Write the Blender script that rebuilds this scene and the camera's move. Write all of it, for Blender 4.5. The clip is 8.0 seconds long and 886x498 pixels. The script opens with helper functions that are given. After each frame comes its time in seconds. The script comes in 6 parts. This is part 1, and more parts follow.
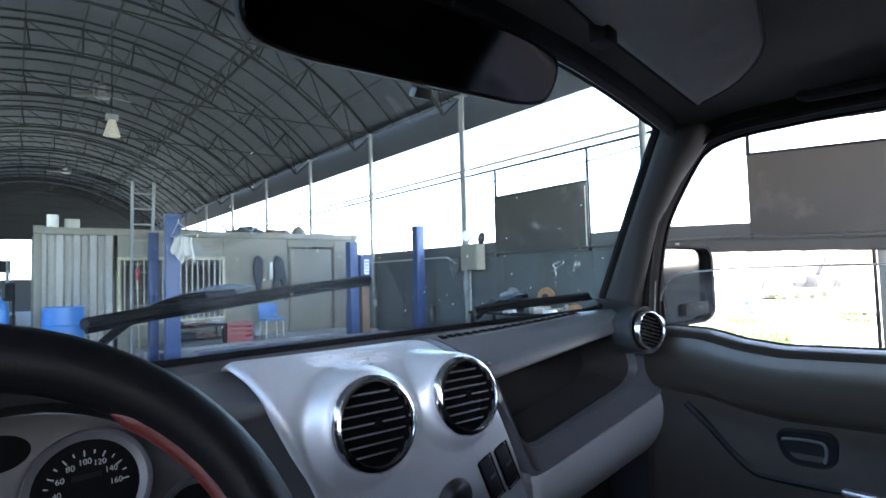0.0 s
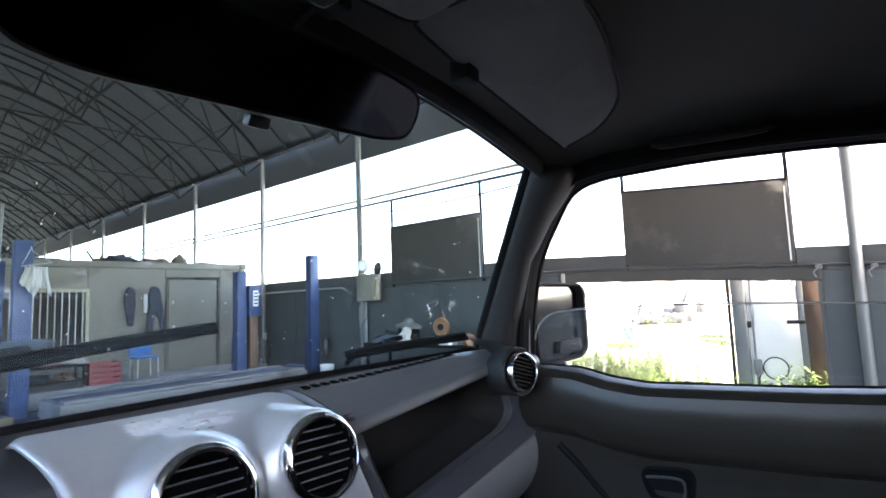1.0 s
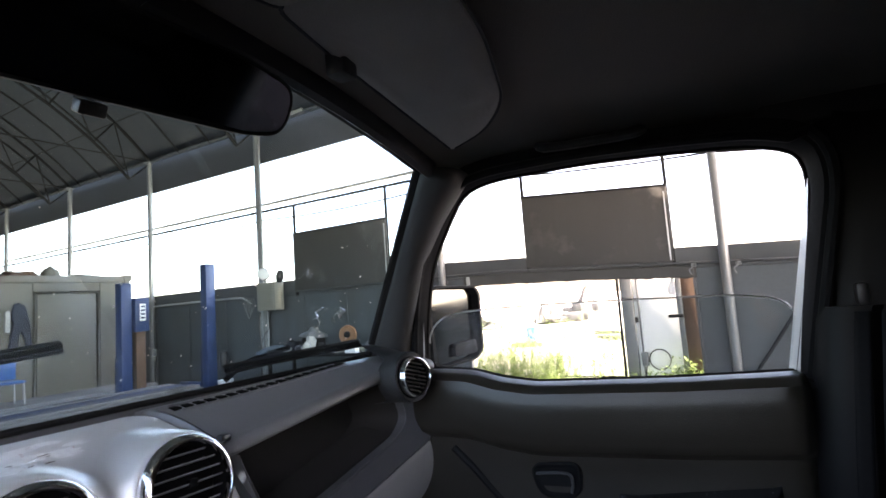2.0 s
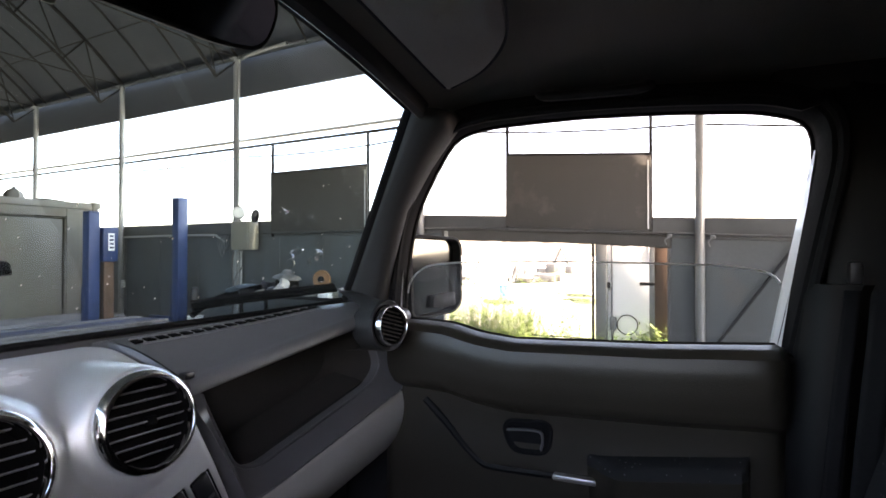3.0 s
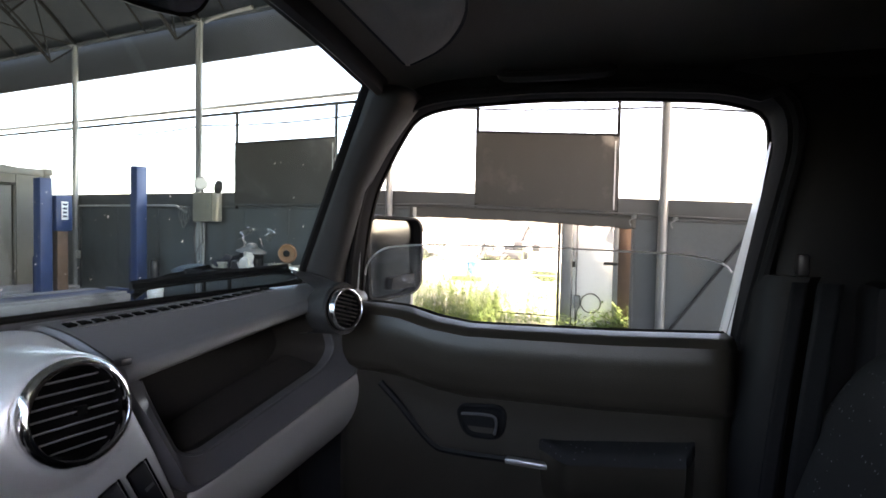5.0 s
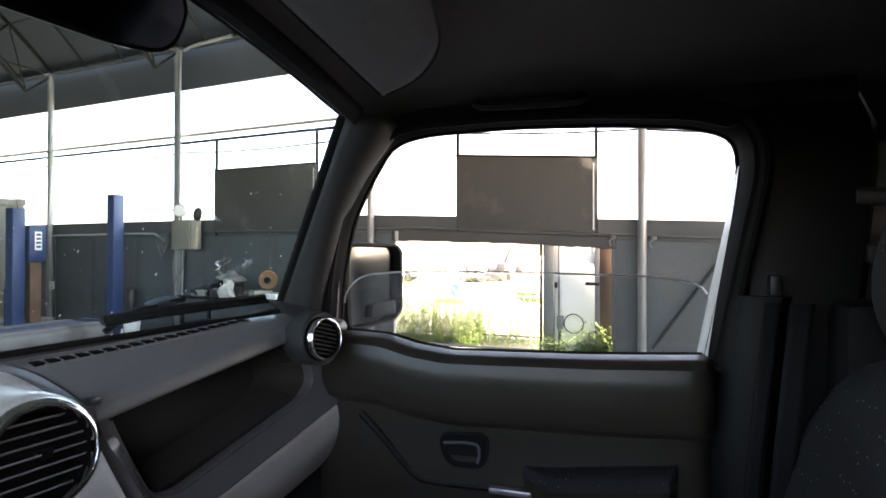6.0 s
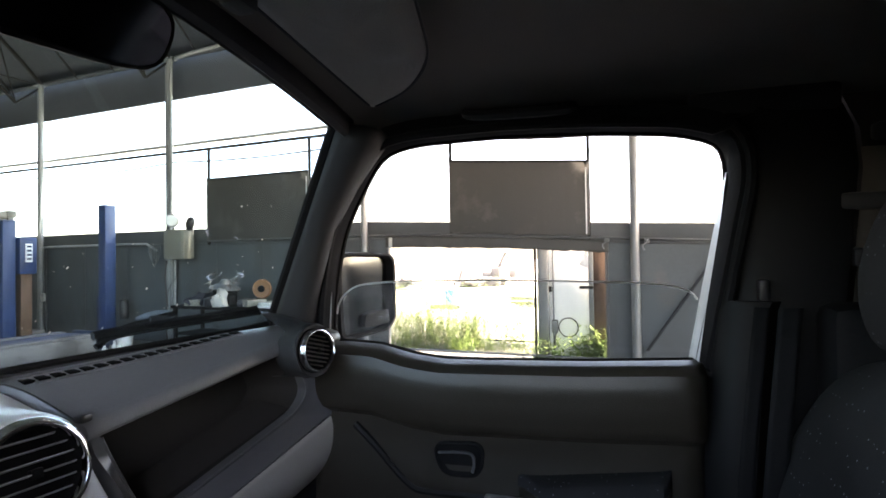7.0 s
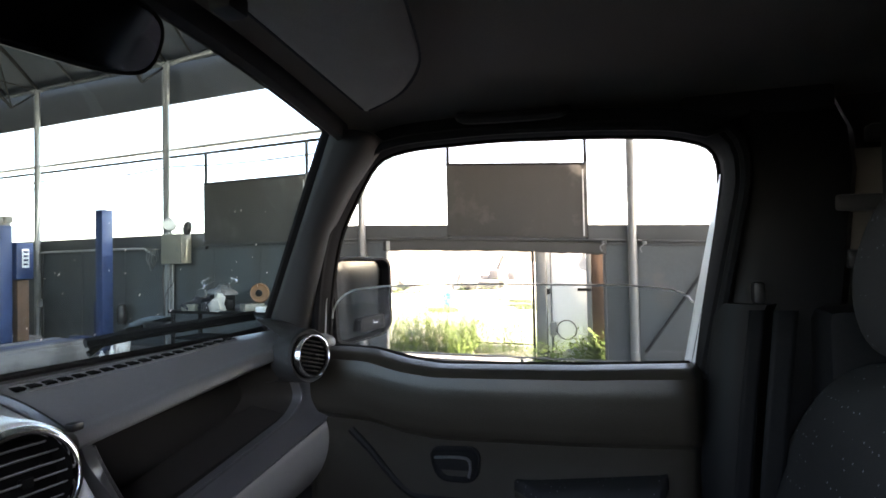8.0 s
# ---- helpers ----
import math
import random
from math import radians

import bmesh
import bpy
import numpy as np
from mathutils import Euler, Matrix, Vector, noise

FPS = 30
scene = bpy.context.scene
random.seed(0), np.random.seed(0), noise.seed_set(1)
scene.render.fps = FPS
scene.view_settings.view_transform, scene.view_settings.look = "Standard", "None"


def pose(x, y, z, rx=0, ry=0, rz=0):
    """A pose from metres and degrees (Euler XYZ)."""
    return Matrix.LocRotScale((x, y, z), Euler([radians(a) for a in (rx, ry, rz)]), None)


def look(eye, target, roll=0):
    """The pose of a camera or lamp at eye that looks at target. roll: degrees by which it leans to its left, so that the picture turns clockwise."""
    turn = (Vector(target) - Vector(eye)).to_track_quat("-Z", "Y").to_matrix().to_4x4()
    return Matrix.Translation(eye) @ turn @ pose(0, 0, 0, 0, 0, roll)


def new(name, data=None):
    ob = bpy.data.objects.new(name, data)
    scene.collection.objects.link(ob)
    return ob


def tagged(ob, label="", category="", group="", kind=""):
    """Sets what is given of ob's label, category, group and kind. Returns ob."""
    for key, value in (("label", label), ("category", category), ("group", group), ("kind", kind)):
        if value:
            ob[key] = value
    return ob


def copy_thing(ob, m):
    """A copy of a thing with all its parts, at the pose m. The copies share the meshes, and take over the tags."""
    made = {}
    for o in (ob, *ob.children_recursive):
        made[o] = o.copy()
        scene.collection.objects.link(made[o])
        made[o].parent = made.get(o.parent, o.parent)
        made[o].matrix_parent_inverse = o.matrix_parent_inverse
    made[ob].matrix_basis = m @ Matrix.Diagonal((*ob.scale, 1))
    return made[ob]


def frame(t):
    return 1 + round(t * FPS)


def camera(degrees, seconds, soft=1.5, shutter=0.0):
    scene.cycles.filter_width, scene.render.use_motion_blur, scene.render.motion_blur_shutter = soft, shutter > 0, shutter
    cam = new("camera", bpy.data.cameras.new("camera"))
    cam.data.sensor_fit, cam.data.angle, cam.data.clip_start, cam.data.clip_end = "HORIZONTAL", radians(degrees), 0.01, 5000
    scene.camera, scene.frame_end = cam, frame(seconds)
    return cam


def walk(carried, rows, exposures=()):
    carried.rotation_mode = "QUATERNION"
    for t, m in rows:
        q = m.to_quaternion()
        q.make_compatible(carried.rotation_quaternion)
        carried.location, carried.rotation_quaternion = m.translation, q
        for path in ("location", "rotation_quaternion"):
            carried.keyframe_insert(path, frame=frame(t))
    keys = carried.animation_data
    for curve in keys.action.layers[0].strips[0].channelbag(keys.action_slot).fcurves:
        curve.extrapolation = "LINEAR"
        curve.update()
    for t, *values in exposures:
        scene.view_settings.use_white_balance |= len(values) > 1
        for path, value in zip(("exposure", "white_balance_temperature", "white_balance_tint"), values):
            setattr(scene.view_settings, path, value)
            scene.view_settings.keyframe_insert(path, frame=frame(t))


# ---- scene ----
cam = camera(80.0, 8.0, soft=1.7)
PATH = [
    (0, pose(-0.136, -0.007, 1.434, 92.839, 1.675, -44.157)),
    (0.5, pose(-0.116, -0.004, 1.437, 92.967, 0.976, -48.004)),
    (1, pose(-0.059, -0.011, 1.455, 95.628, 2.261, -55.076)),
    (1.5, pose(-0.022, -0.009, 1.452, 95.608, 3.444, -61.453)),
    (1.7, pose(-0.021, -0.027, 1.452, 95.554, 3.774, -62.975)),
    (2.8, pose(-0.005, -0.014, 1.447, 94.620, 3.722, -68.647)),
    (3, pose(0.014, 0.003, 1.446, 90.505, -0.004, -67.522)),
    (3.5, pose(0.026, -0.001, 1.452, 87.993, -1.063, -68.568)),
    (4, pose(0.031, -0.002, 1.450, 87.038, -1.535, -69.408)),
    (4.5, pose(0.034, -0.005, 1.452, 86.910, -1.519, -69.948)),
    (4.7, pose(0.037, -0.007, 1.455, 87.172, -1.479, -70.208)),
    (5.8, pose(0.043, -0.014, 1.465, 90.114, -0.062, -72.546)),
    (6, pose(0.043, -0.016, 1.466, 90.393, -0.073, -72.685)),
    (6.5, pose(0.040, -0.019, 1.470, 90.737, 0.464, -73.108)),
    (7, pose(0.042, -0.021, 1.473, 90.970, 0.817, -73.301)),
    (7.5, pose(0.044, -0.024, 1.474, 91.172, 1.080, -73.485)),
    (8, pose(0.046, -0.026, 1.475, 91.280, 1.152, -73.488)),
]
walk(cam, PATH, exposures=((0, 4.22, 6800, 19), (1.5, 3.8, 7700, 23), (3.5, 3.69, 8700, 26), (8, 3.8, 8400, 20)))

# ---- sky and sun ----
world = bpy.data.worlds.new("sky")
scene.world = world
world.use_nodes = True
wn = world.node_tree.nodes
sky = wn.new("ShaderNodeTexSky")
sky.sky_type = "NISHITA"
sky.sun_disc = False
sky.sun_elevation = radians(62)
sky.sun_rotation = radians(178)
sky.dust_density = 2.5
sky.air_density = 1.0
wn["Background"].inputs["Strength"].default_value = 0.15
world.node_tree.links.new(sky.outputs["Color"], wn["Background"].inputs["Color"])

sun_data = bpy.data.lights.new("sun", "SUN")
sun_data.energy = 4.0
sun_data.angle = radians(0.53)
sun_data.color = (1.0, 0.95, 0.87)
sun = new("sun", sun_data)
# the sun stands high behind the car
sun.matrix_basis = look((0, 0, 0), (-math.sin(radians(178)) * math.cos(radians(62)), -math.cos(radians(178)) * math.cos(radians(62)), -math.sin(radians(62))))
sun.location = (20, -30, 60)


# ---- materials ----
def material(name, color, rough=0.5, metal=0.0, vary=0.15, scale=6.0, fine=120.0, bump=0.1, stain=None, stain_at=0.62, coat=0.0, spec=0.5):
    """A surface with two scales of variation: broad patches and fine grain; stain is a second colour in soft spots."""
    m = bpy.data.materials.new(name)
    m.use_nodes = True
    n, l = m.node_tree.nodes, m.node_tree.links
    b = n["Principled BSDF"]
    co = n.new("ShaderNodeTexCoord")
    broad = n.new("ShaderNodeTexNoise")
    broad.inputs["Scale"].default_value = scale
    broad.inputs["Detail"].default_value = 5
    grain = n.new("ShaderNodeTexNoise")
    grain.inputs["Scale"].default_value = fine
    grain.inputs["Detail"].default_value = 2
    for t in (broad, grain):
        l.new(co.outputs["Object"], t.inputs["Vector"])
    add = n.new("ShaderNodeMath")
    add.operation = "MULTIPLY_ADD"
    l.new(grain.outputs["Fac"], add.inputs[0])
    add.inputs[1].default_value = 0.35
    l.new(broad.outputs["Fac"], add.inputs[2])
    ramp = n.new("ShaderNodeMapRange")
    ramp.inputs["From Min"].default_value, ramp.inputs["From Max"].default_value = 0.4, 0.95
    ramp.inputs["To Min"].default_value, ramp.inputs["To Max"].default_value = 1 - vary, 1 + vary
    l.new(add.outputs[0], ramp.inputs["Value"])
    info = n.new("ShaderNodeObjectInfo")
    each = n.new("ShaderNodeMapRange")
    each.inputs["To Min"].default_value, each.inputs["To Max"].default_value = 1 - vary * 0.4, 1 + vary * 0.4
    l.new(info.outputs["Random"], each.inputs["Value"])
    both = n.new("ShaderNodeMath")
    both.operation = "MULTIPLY"
    l.new(ramp.outputs[0], both.inputs[0])
    l.new(each.outputs[0], both.inputs[1])
    mix = n.new("ShaderNodeMix")
    mix.data_type, mix.blend_type = "RGBA", "MULTIPLY"
    mix.inputs["Factor"].default_value = 1
    mix.inputs["A"].default_value = (*color, 1)
    l.new(both.outputs[0], mix.inputs["B"])
    out = mix.outputs["Result"]
    if stain:
        spots = n.new("ShaderNodeTexNoise")
        spots.inputs["Scale"].default_value = scale * 1.7
        spots.inputs["Detail"].default_value = 8
        spots.inputs["Roughness"].default_value = 0.65
        l.new(co.outputs["Object"], spots.inputs["Vector"])
        at = n.new("ShaderNodeMapRange")
        at.inputs["From Min"].default_value, at.inputs["From Max"].default_value = stain_at - 0.05, stain_at + 0.06
        l.new(spots.outputs["Fac"], at.inputs["Value"])
        over = n.new("ShaderNodeMix")
        over.data_type = "RGBA"
        over.inputs["B"].default_value = (*stain, 1)
        l.new(at.outputs[0], over.inputs["Factor"])
        l.new(out, over.inputs["A"])
        out = over.outputs["Result"]
    l.new(out, b.inputs["Base Color"])
    rr = n.new("ShaderNodeMapRange")
    rr.inputs["To Min"].default_value, rr.inputs["To Max"].default_value = max(0.02, rough - 0.1), min(1, rough + 0.1)
    l.new(broad.outputs["Fac"], rr.inputs["Value"])
    l.new(rr.outputs[0], b.inputs["Roughness"])
    b.inputs["Metallic"].default_value = metal
    b.inputs["Specular IOR Level"].default_value = spec
    b.inputs["Coat Weight"].default_value = coat
    if bump:
        bp = n.new("ShaderNodeBump")
        bp.inputs["Strength"].default_value = bump
        bp.inputs["Distance"].default_value = 0.002
        l.new(grain.outputs["Fac"], bp.inputs["Height"])
        l.new(bp.outputs[0], b.inputs["Normal"])
    return m


def glass(name, tint=(1, 1, 1), dust=0.03):
    """A thin pane: clear, with real reflections by angle, and a film of dust."""
    m = bpy.data.materials.new(name)
    m.use_nodes = True
    n, l = m.node_tree.nodes, m.node_tree.links
    out = n["Material Output"]
    n.remove(n["Principled BSDF"])
    clear = n.new("ShaderNodeBsdfTransparent")
    clear.inputs["Color"].default_value = (*tint, 1)
    gloss = n.new("ShaderNodeBsdfGlossy")
    gloss.inputs["Roughness"].default_value = 0.02
    edge = n.new("ShaderNodeLayerWeight")
    edge.inputs["Blend"].default_value = 0.5
    steep = n.new("ShaderNodeMath")
    steep.operation = "POWER"
    l.new(edge.outputs["Facing"], steep.inputs[0])
    steep.inputs[1].default_value = 5.0
    fres = n.new("ShaderNodeMath")
    fres.operation = "MULTIPLY_ADD"
    l.new(steep.outputs[0], fres.inputs[0])
    fres.inputs[1].default_value = 0.7
    fres.inputs[2].default_value = 0.03
    mix = n.new("ShaderNodeMixShader")
    l.new(fres.outputs[0], mix.inputs[0])
    l.new(clear.outputs[0], mix.inputs[1])
    l.new(gloss.outputs[0], mix.inputs[2])
    film = n.new("ShaderNodeBsdfDiffuse")
    film.inputs["Color"].default_value = (0.6, 0.62, 0.64, 1)
    co = n.new("ShaderNodeTexCoord")
    no = n.new("ShaderNodeTexNoise")
    no.inputs["Scale"].default_value, no.inputs["Detail"].default_value = 5, 8
    l.new(co.outputs["Object"], no.inputs["Vector"])
    amount = n.new("ShaderNodeMapRange")
    amount.inputs["From Min"].default_value, amount.inputs["From Max"].default_value = 0.35, 0.75
    amount.inputs["To Max"].default_value = dust * 2
    l.new(no.outputs["Fac"], amount.inputs["Value"])
    mix2 = n.new("ShaderNodeMixShader")
    l.new(amount.outputs[0], mix2.inputs[0])
    l.new(mix.outputs[0], mix2.inputs[1])
    l.new(film.outputs[0], mix2.inputs[2])
    l.new(mix2.outputs[0], out.inputs["Surface"])
    return m


def fabric(name, color, dot):
    """Woven cloth with a sparse pattern of small pale dots."""
    m = material(name, color, 0.95, vary=0.25, scale=9, fine=700, bump=0.5, spec=0.2)
    n, l = m.node_tree.nodes, m.node_tree.links
    b = n["Principled BSDF"]
    base = b.inputs["Base Color"].links[0].from_socket
    co = n.new("ShaderNodeTexCoord")
    vor = n.new("ShaderNodeTexVoronoi")
    vor.inputs["Scale"].default_value = 88
    vor.inputs["Randomness"].default_value = 0.45
    l.new(co.outputs["Object"], vor.inputs["Vector"])
    less = n.new("ShaderNodeMath")
    less.operation = "LESS_THAN"
    less.inputs[1].default_value = 0.12
    l.new(vor.outputs["Distance"], less.inputs[0])
    mix = n.new("ShaderNodeMix")
    mix.data_type = "RGBA"
    mix.inputs["B"].default_value = (*dot, 1)
    l.new(less.outputs[0], mix.inputs["Factor"])
    l.new(base, mix.inputs["A"])
    l.new(mix.outputs["Result"], b.inputs["Base Color"])
    return m


M_PLASTIC = material("dark_plastic", (0.155, 0.153, 0.158), 0.36, vary=0.15, fine=420, bump=0.3, spec=0.6)
M_TRAY = material("tray_plastic", (0.042, 0.038, 0.036), 0.7, vary=0.1, fine=700, bump=0.06, spec=0.2)
M_TRAYRIM = material("tray_rim_plastic", (0.105, 0.103, 0.11), 0.3, vary=0.12, fine=800, bump=0.06, spec=0.65)
M_PILLAR = material("pillar_plastic", (0.027, 0.0265, 0.027), 0.55, vary=0.15, fine=900, bump=0.2, spec=0.3)
M_TRIM = material("door_vinyl", (0.0285, 0.0248, 0.0195), 0.34, vary=0.1, scale=14, fine=500, bump=0.2, spec=0.5)
M_POST = material("post_plastic", (0.006, 0.0061, 0.0067), 0.55, vary=0.15, fine=700, bump=0.12, spec=0.2)
M_BLACK = material("black_plastic", (0.018, 0.018, 0.02), 0.4, vary=0.2, fine=600, bump=0.1)
M_RUBBER = material("black_rubber", (0.01, 0.01, 0.011), 0.7, vary=0.2, bump=0.2, spec=0.12)
M_LINING = material("roof_lining", (0.19, 0.172, 0.155), 0.95, vary=0.12, scale=3, fine=500, bump=0.4, spec=0.1)
M_VISOR = material("visor_vinyl", (0.3, 0.282, 0.262), 0.8, vary=0.12, scale=5, fine=400, bump=0.35, spec=0.2)
M_SILVER = material("silver_paint", (0.86, 0.858, 0.865), 0.42, 0.55, vary=0.04, scale=4, fine=1500, bump=0.03, coat=0.2)
M_BAND = material("grey_satin_plastic", (0.52, 0.495, 0.465), 0.5, 0.15, vary=0.08, fine=900, bump=0.05)
M_CHROME = material("chrome", (0.88, 0.88, 0.9), 0.14, 1.0, vary=0.04, bump=0.0)
M_CARPAINT = material("white_car_paint", (0.72, 0.73, 0.74), 0.25, vary=0.04, scale=2, bump=0.0, coat=0.6)
M_CLOTH = fabric("seat_cloth", (0.026, 0.0265, 0.028), (0.16, 0.16, 0.19))
M_LEATHER = material("wheel_leather", (0.004, 0.004, 0.0045), 0.45, vary=0.2, fine=300, bump=0.12, spec=0.12)
M_RED = material("red_leather", (0.062, 0.006, 0.004), 0.5, vary=0.2, fine=400, bump=0.3)
M_GLASS = glass("windscreen_glass", (0.82, 0.93, 0.96), 0.012)
M_SIDEGLASS = glass("side_window_glass", (0.92, 0.95, 0.95), 0.02)
M_SMEAR = glass("dried_smear", (0.95, 0.95, 0.95), 0.35)
M_MIRROR = material("mirror_silvering", (0.23, 0.24, 0.25), 0.03, 1.0, vary=0.02, bump=0.0)
M_DARKMIRROR = material("dimming_mirror", (0.03, 0.03, 0.033), 0.04, 1.0, vary=0.02, bump=0.0)
M_DIAL = material("dial_face", (0.004, 0.004, 0.0042), 0.7, vary=0.1, bump=0.0, spec=0.1)
M_MARK = material("dial_marks", (0.42, 0.42, 0.4), 0.6, vary=0.05, bump=0.0)
M_CLUSTER = material("cluster_satin", (0.19, 0.175, 0.168), 0.45, 0.3, vary=0.08, bump=0.05)
M_FLAKE = material("bare_primer", (0.95, 0.95, 0.96), 0.7, vary=0.1, scale=60, bump=0.2, stain=(0.4, 0.12, 0.1), stain_at=0.68)
M_WALL = material("grey_wall_sheet", (0.067, 0.08, 0.086), 0.6, vary=0.18, scale=0.9, fine=30, bump=0.15, stain=(0.085, 0.088, 0.088), stain_at=0.63)
M_WALLTRIM = material("wall_rail_paint", (0.0681, 0.0736, 0.0766), 0.6, vary=0.2, scale=2, bump=0.1)
M_BOARD = material("brown_grey_board", (0.0495, 0.0491, 0.0468), 0.75, vary=0.15, scale=1.2, fine=60, bump=0.2, stain=(0.085, 0.08, 0.074), stain_at=0.6)
M_STEEL = material("grey_steel", (0.158, 0.1688, 0.1734), 0.5, 0.4, vary=0.2, scale=3, bump=0.1, stain=(0.13, 0.11, 0.09), stain_at=0.68)
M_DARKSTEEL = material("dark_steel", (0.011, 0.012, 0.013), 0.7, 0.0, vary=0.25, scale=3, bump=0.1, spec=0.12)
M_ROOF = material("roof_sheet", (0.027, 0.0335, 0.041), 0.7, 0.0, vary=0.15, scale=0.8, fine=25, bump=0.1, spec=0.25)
M_RAMP = material("dusty_blue_ramp", (0.03, 0.048, 0.105), 0.6, vary=0.2, scale=3, fine=60, bump=0.15, stain=(0.1, 0.095, 0.085), stain_at=0.58)
# near-black; in slots and vent wells the colour carries their inner shade
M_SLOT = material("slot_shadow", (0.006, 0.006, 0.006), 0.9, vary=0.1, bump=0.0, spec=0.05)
M_WIPER = material("wiper_black", (0.006, 0.006, 0.007), 0.4, vary=0.2, bump=0.05, spec=0.15)
# pale blue base colour stands in for sky reflected on the wiper wing
M_WING = material("wiper_wing_sheen", (0.22, 0.25, 0.3), 0.2, vary=0.1, bump=0.0, coat=0.8)
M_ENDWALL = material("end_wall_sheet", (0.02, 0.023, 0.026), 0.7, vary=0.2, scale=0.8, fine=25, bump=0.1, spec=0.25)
M_FASCIA = material("fascia_sheet", (0.038, 0.046, 0.055), 0.6, vary=0.12, scale=0.8, fine=25, bump=0.05, spec=0.3)
M_CONCRETE = material("concrete", (0.17, 0.17, 0.1742), 0.8, vary=0.25, scale=0.7, fine=40, bump=0.3, stain=(0.1, 0.1, 0.1), stain_at=0.6)
M_SOIL = material("dry_soil", (0.48, 0.45, 0.39), 0.95, vary=0.2, scale=0.4, fine=15, bump=0.5, stain=(0.36, 0.35, 0.22), stain_at=0.62)
M_BLUE = material("blue_lift_paint", (0.0198, 0.0479, 0.1306), 0.42, vary=0.18, scale=3, bump=0.08, stain=(0.08, 0.1, 0.16), stain_at=0.68)
M_DARKBLUE = material("dark_blue_paint", (0.008, 0.024, 0.075), 0.6, vary=0.2, scale=3, bump=0.1)
M_DRUM = material("blue_drum_paint", (0.0176, 0.1197, 0.3291), 0.4, vary=0.15, scale=3, bump=0.1, stain=(0.2, 0.14, 0.1), stain_at=0.7)
M_CONTAINER = material("cream_container_paint", (0.118, 0.116, 0.1), 0.6, vary=0.25, scale=1.5, fine=50, bump=0.1, stain=(0.2, 0.13, 0.09), stain_at=0.64)
M_RIB = material("pale_ribbed_paint", (0.21, 0.21, 0.2), 0.55, vary=0.2, scale=1.5, fine=50, bump=0.1, stain=(0.16, 0.1, 0.07), stain_at=0.66)
M_CREAM = material("cream_board", (0.122, 0.119, 0.098), 0.65, vary=0.22, scale=1.2, fine=25, bump=0.04, stain=(0.1, 0.09, 0.07), stain_at=0.62)
M_YELLOW = material("yellowed_frame_paint", (0.3, 0.275, 0.19), 0.55, vary=0.15, scale=5)
M_WHITE = material("white_enamel", (0.84, 0.85, 0.84), 0.35, vary=0.06, scale=2, bump=0.03, stain=(0.55, 0.5, 0.42), stain_at=0.72)
M_RUST = material("rusty_brown", (0.105, 0.062, 0.042), 0.8, vary=0.3, scale=6, bump=0.4)
M_WOOD = material("raw_wood", (0.15, 0.12, 0.085), 0.75, vary=0.25, scale=8, bump=0.3)
M_BEIGE = material("beige_box_paint", (0.2142, 0.2093, 0.1764), 0.5, vary=0.12, scale=4)
M_CLOTHDARK = material("dark_blue_work_cloth", (0.02, 0.024, 0.034), 0.95, vary=0.3, scale=14, bump=0.4)
M_BAG = material("white_cloth", (0.42, 0.42, 0.4), 0.5, vary=0.15, scale=20, bump=0.3)
M_REDPAINT = material("red_crate_plastic", (0.19, 0.025, 0.03), 0.5, vary=0.2, scale=5)
M_ORANGE = material("orange_plastic", (0.21, 0.1, 0.045), 0.5, vary=0.15, scale=6)
M_TARP = material("grey_tarpaulin", (0.049, 0.049, 0.0465), 0.7, vary=0.2, scale=3, bump=0.3)
M_LEAF = material("weed_leaf", (0.135, 0.2, 0.06), 0.65, vary=0.45, scale=3, fine=60, bump=0.1, spec=0.3)
M_ALU = material("aluminium", (0.48, 0.48, 0.48), 0.35, 0.8, vary=0.1, scale=5)
M_LAMP = material("lamp_reflector", (0.315, 0.297, 0.2475), 0.4, vary=0.1)
M_SCRAP = material("weathered_scrap", (0.1, 0.1, 0.1), 0.8, vary=0.35, scale=2, bump=0.4, stain=(0.05, 0.045, 0.04), stain_at=0.6)
M_CONDUIT = material("pale_conduit_paint", (0.36, 0.37, 0.37), 0.45, vary=0.12, scale=5, bump=0.05)
M_TYRE = material("tyre_rubber", (0.02, 0.02, 0.02), 0.85, vary=0.2, bump=0.4, spec=0.2)


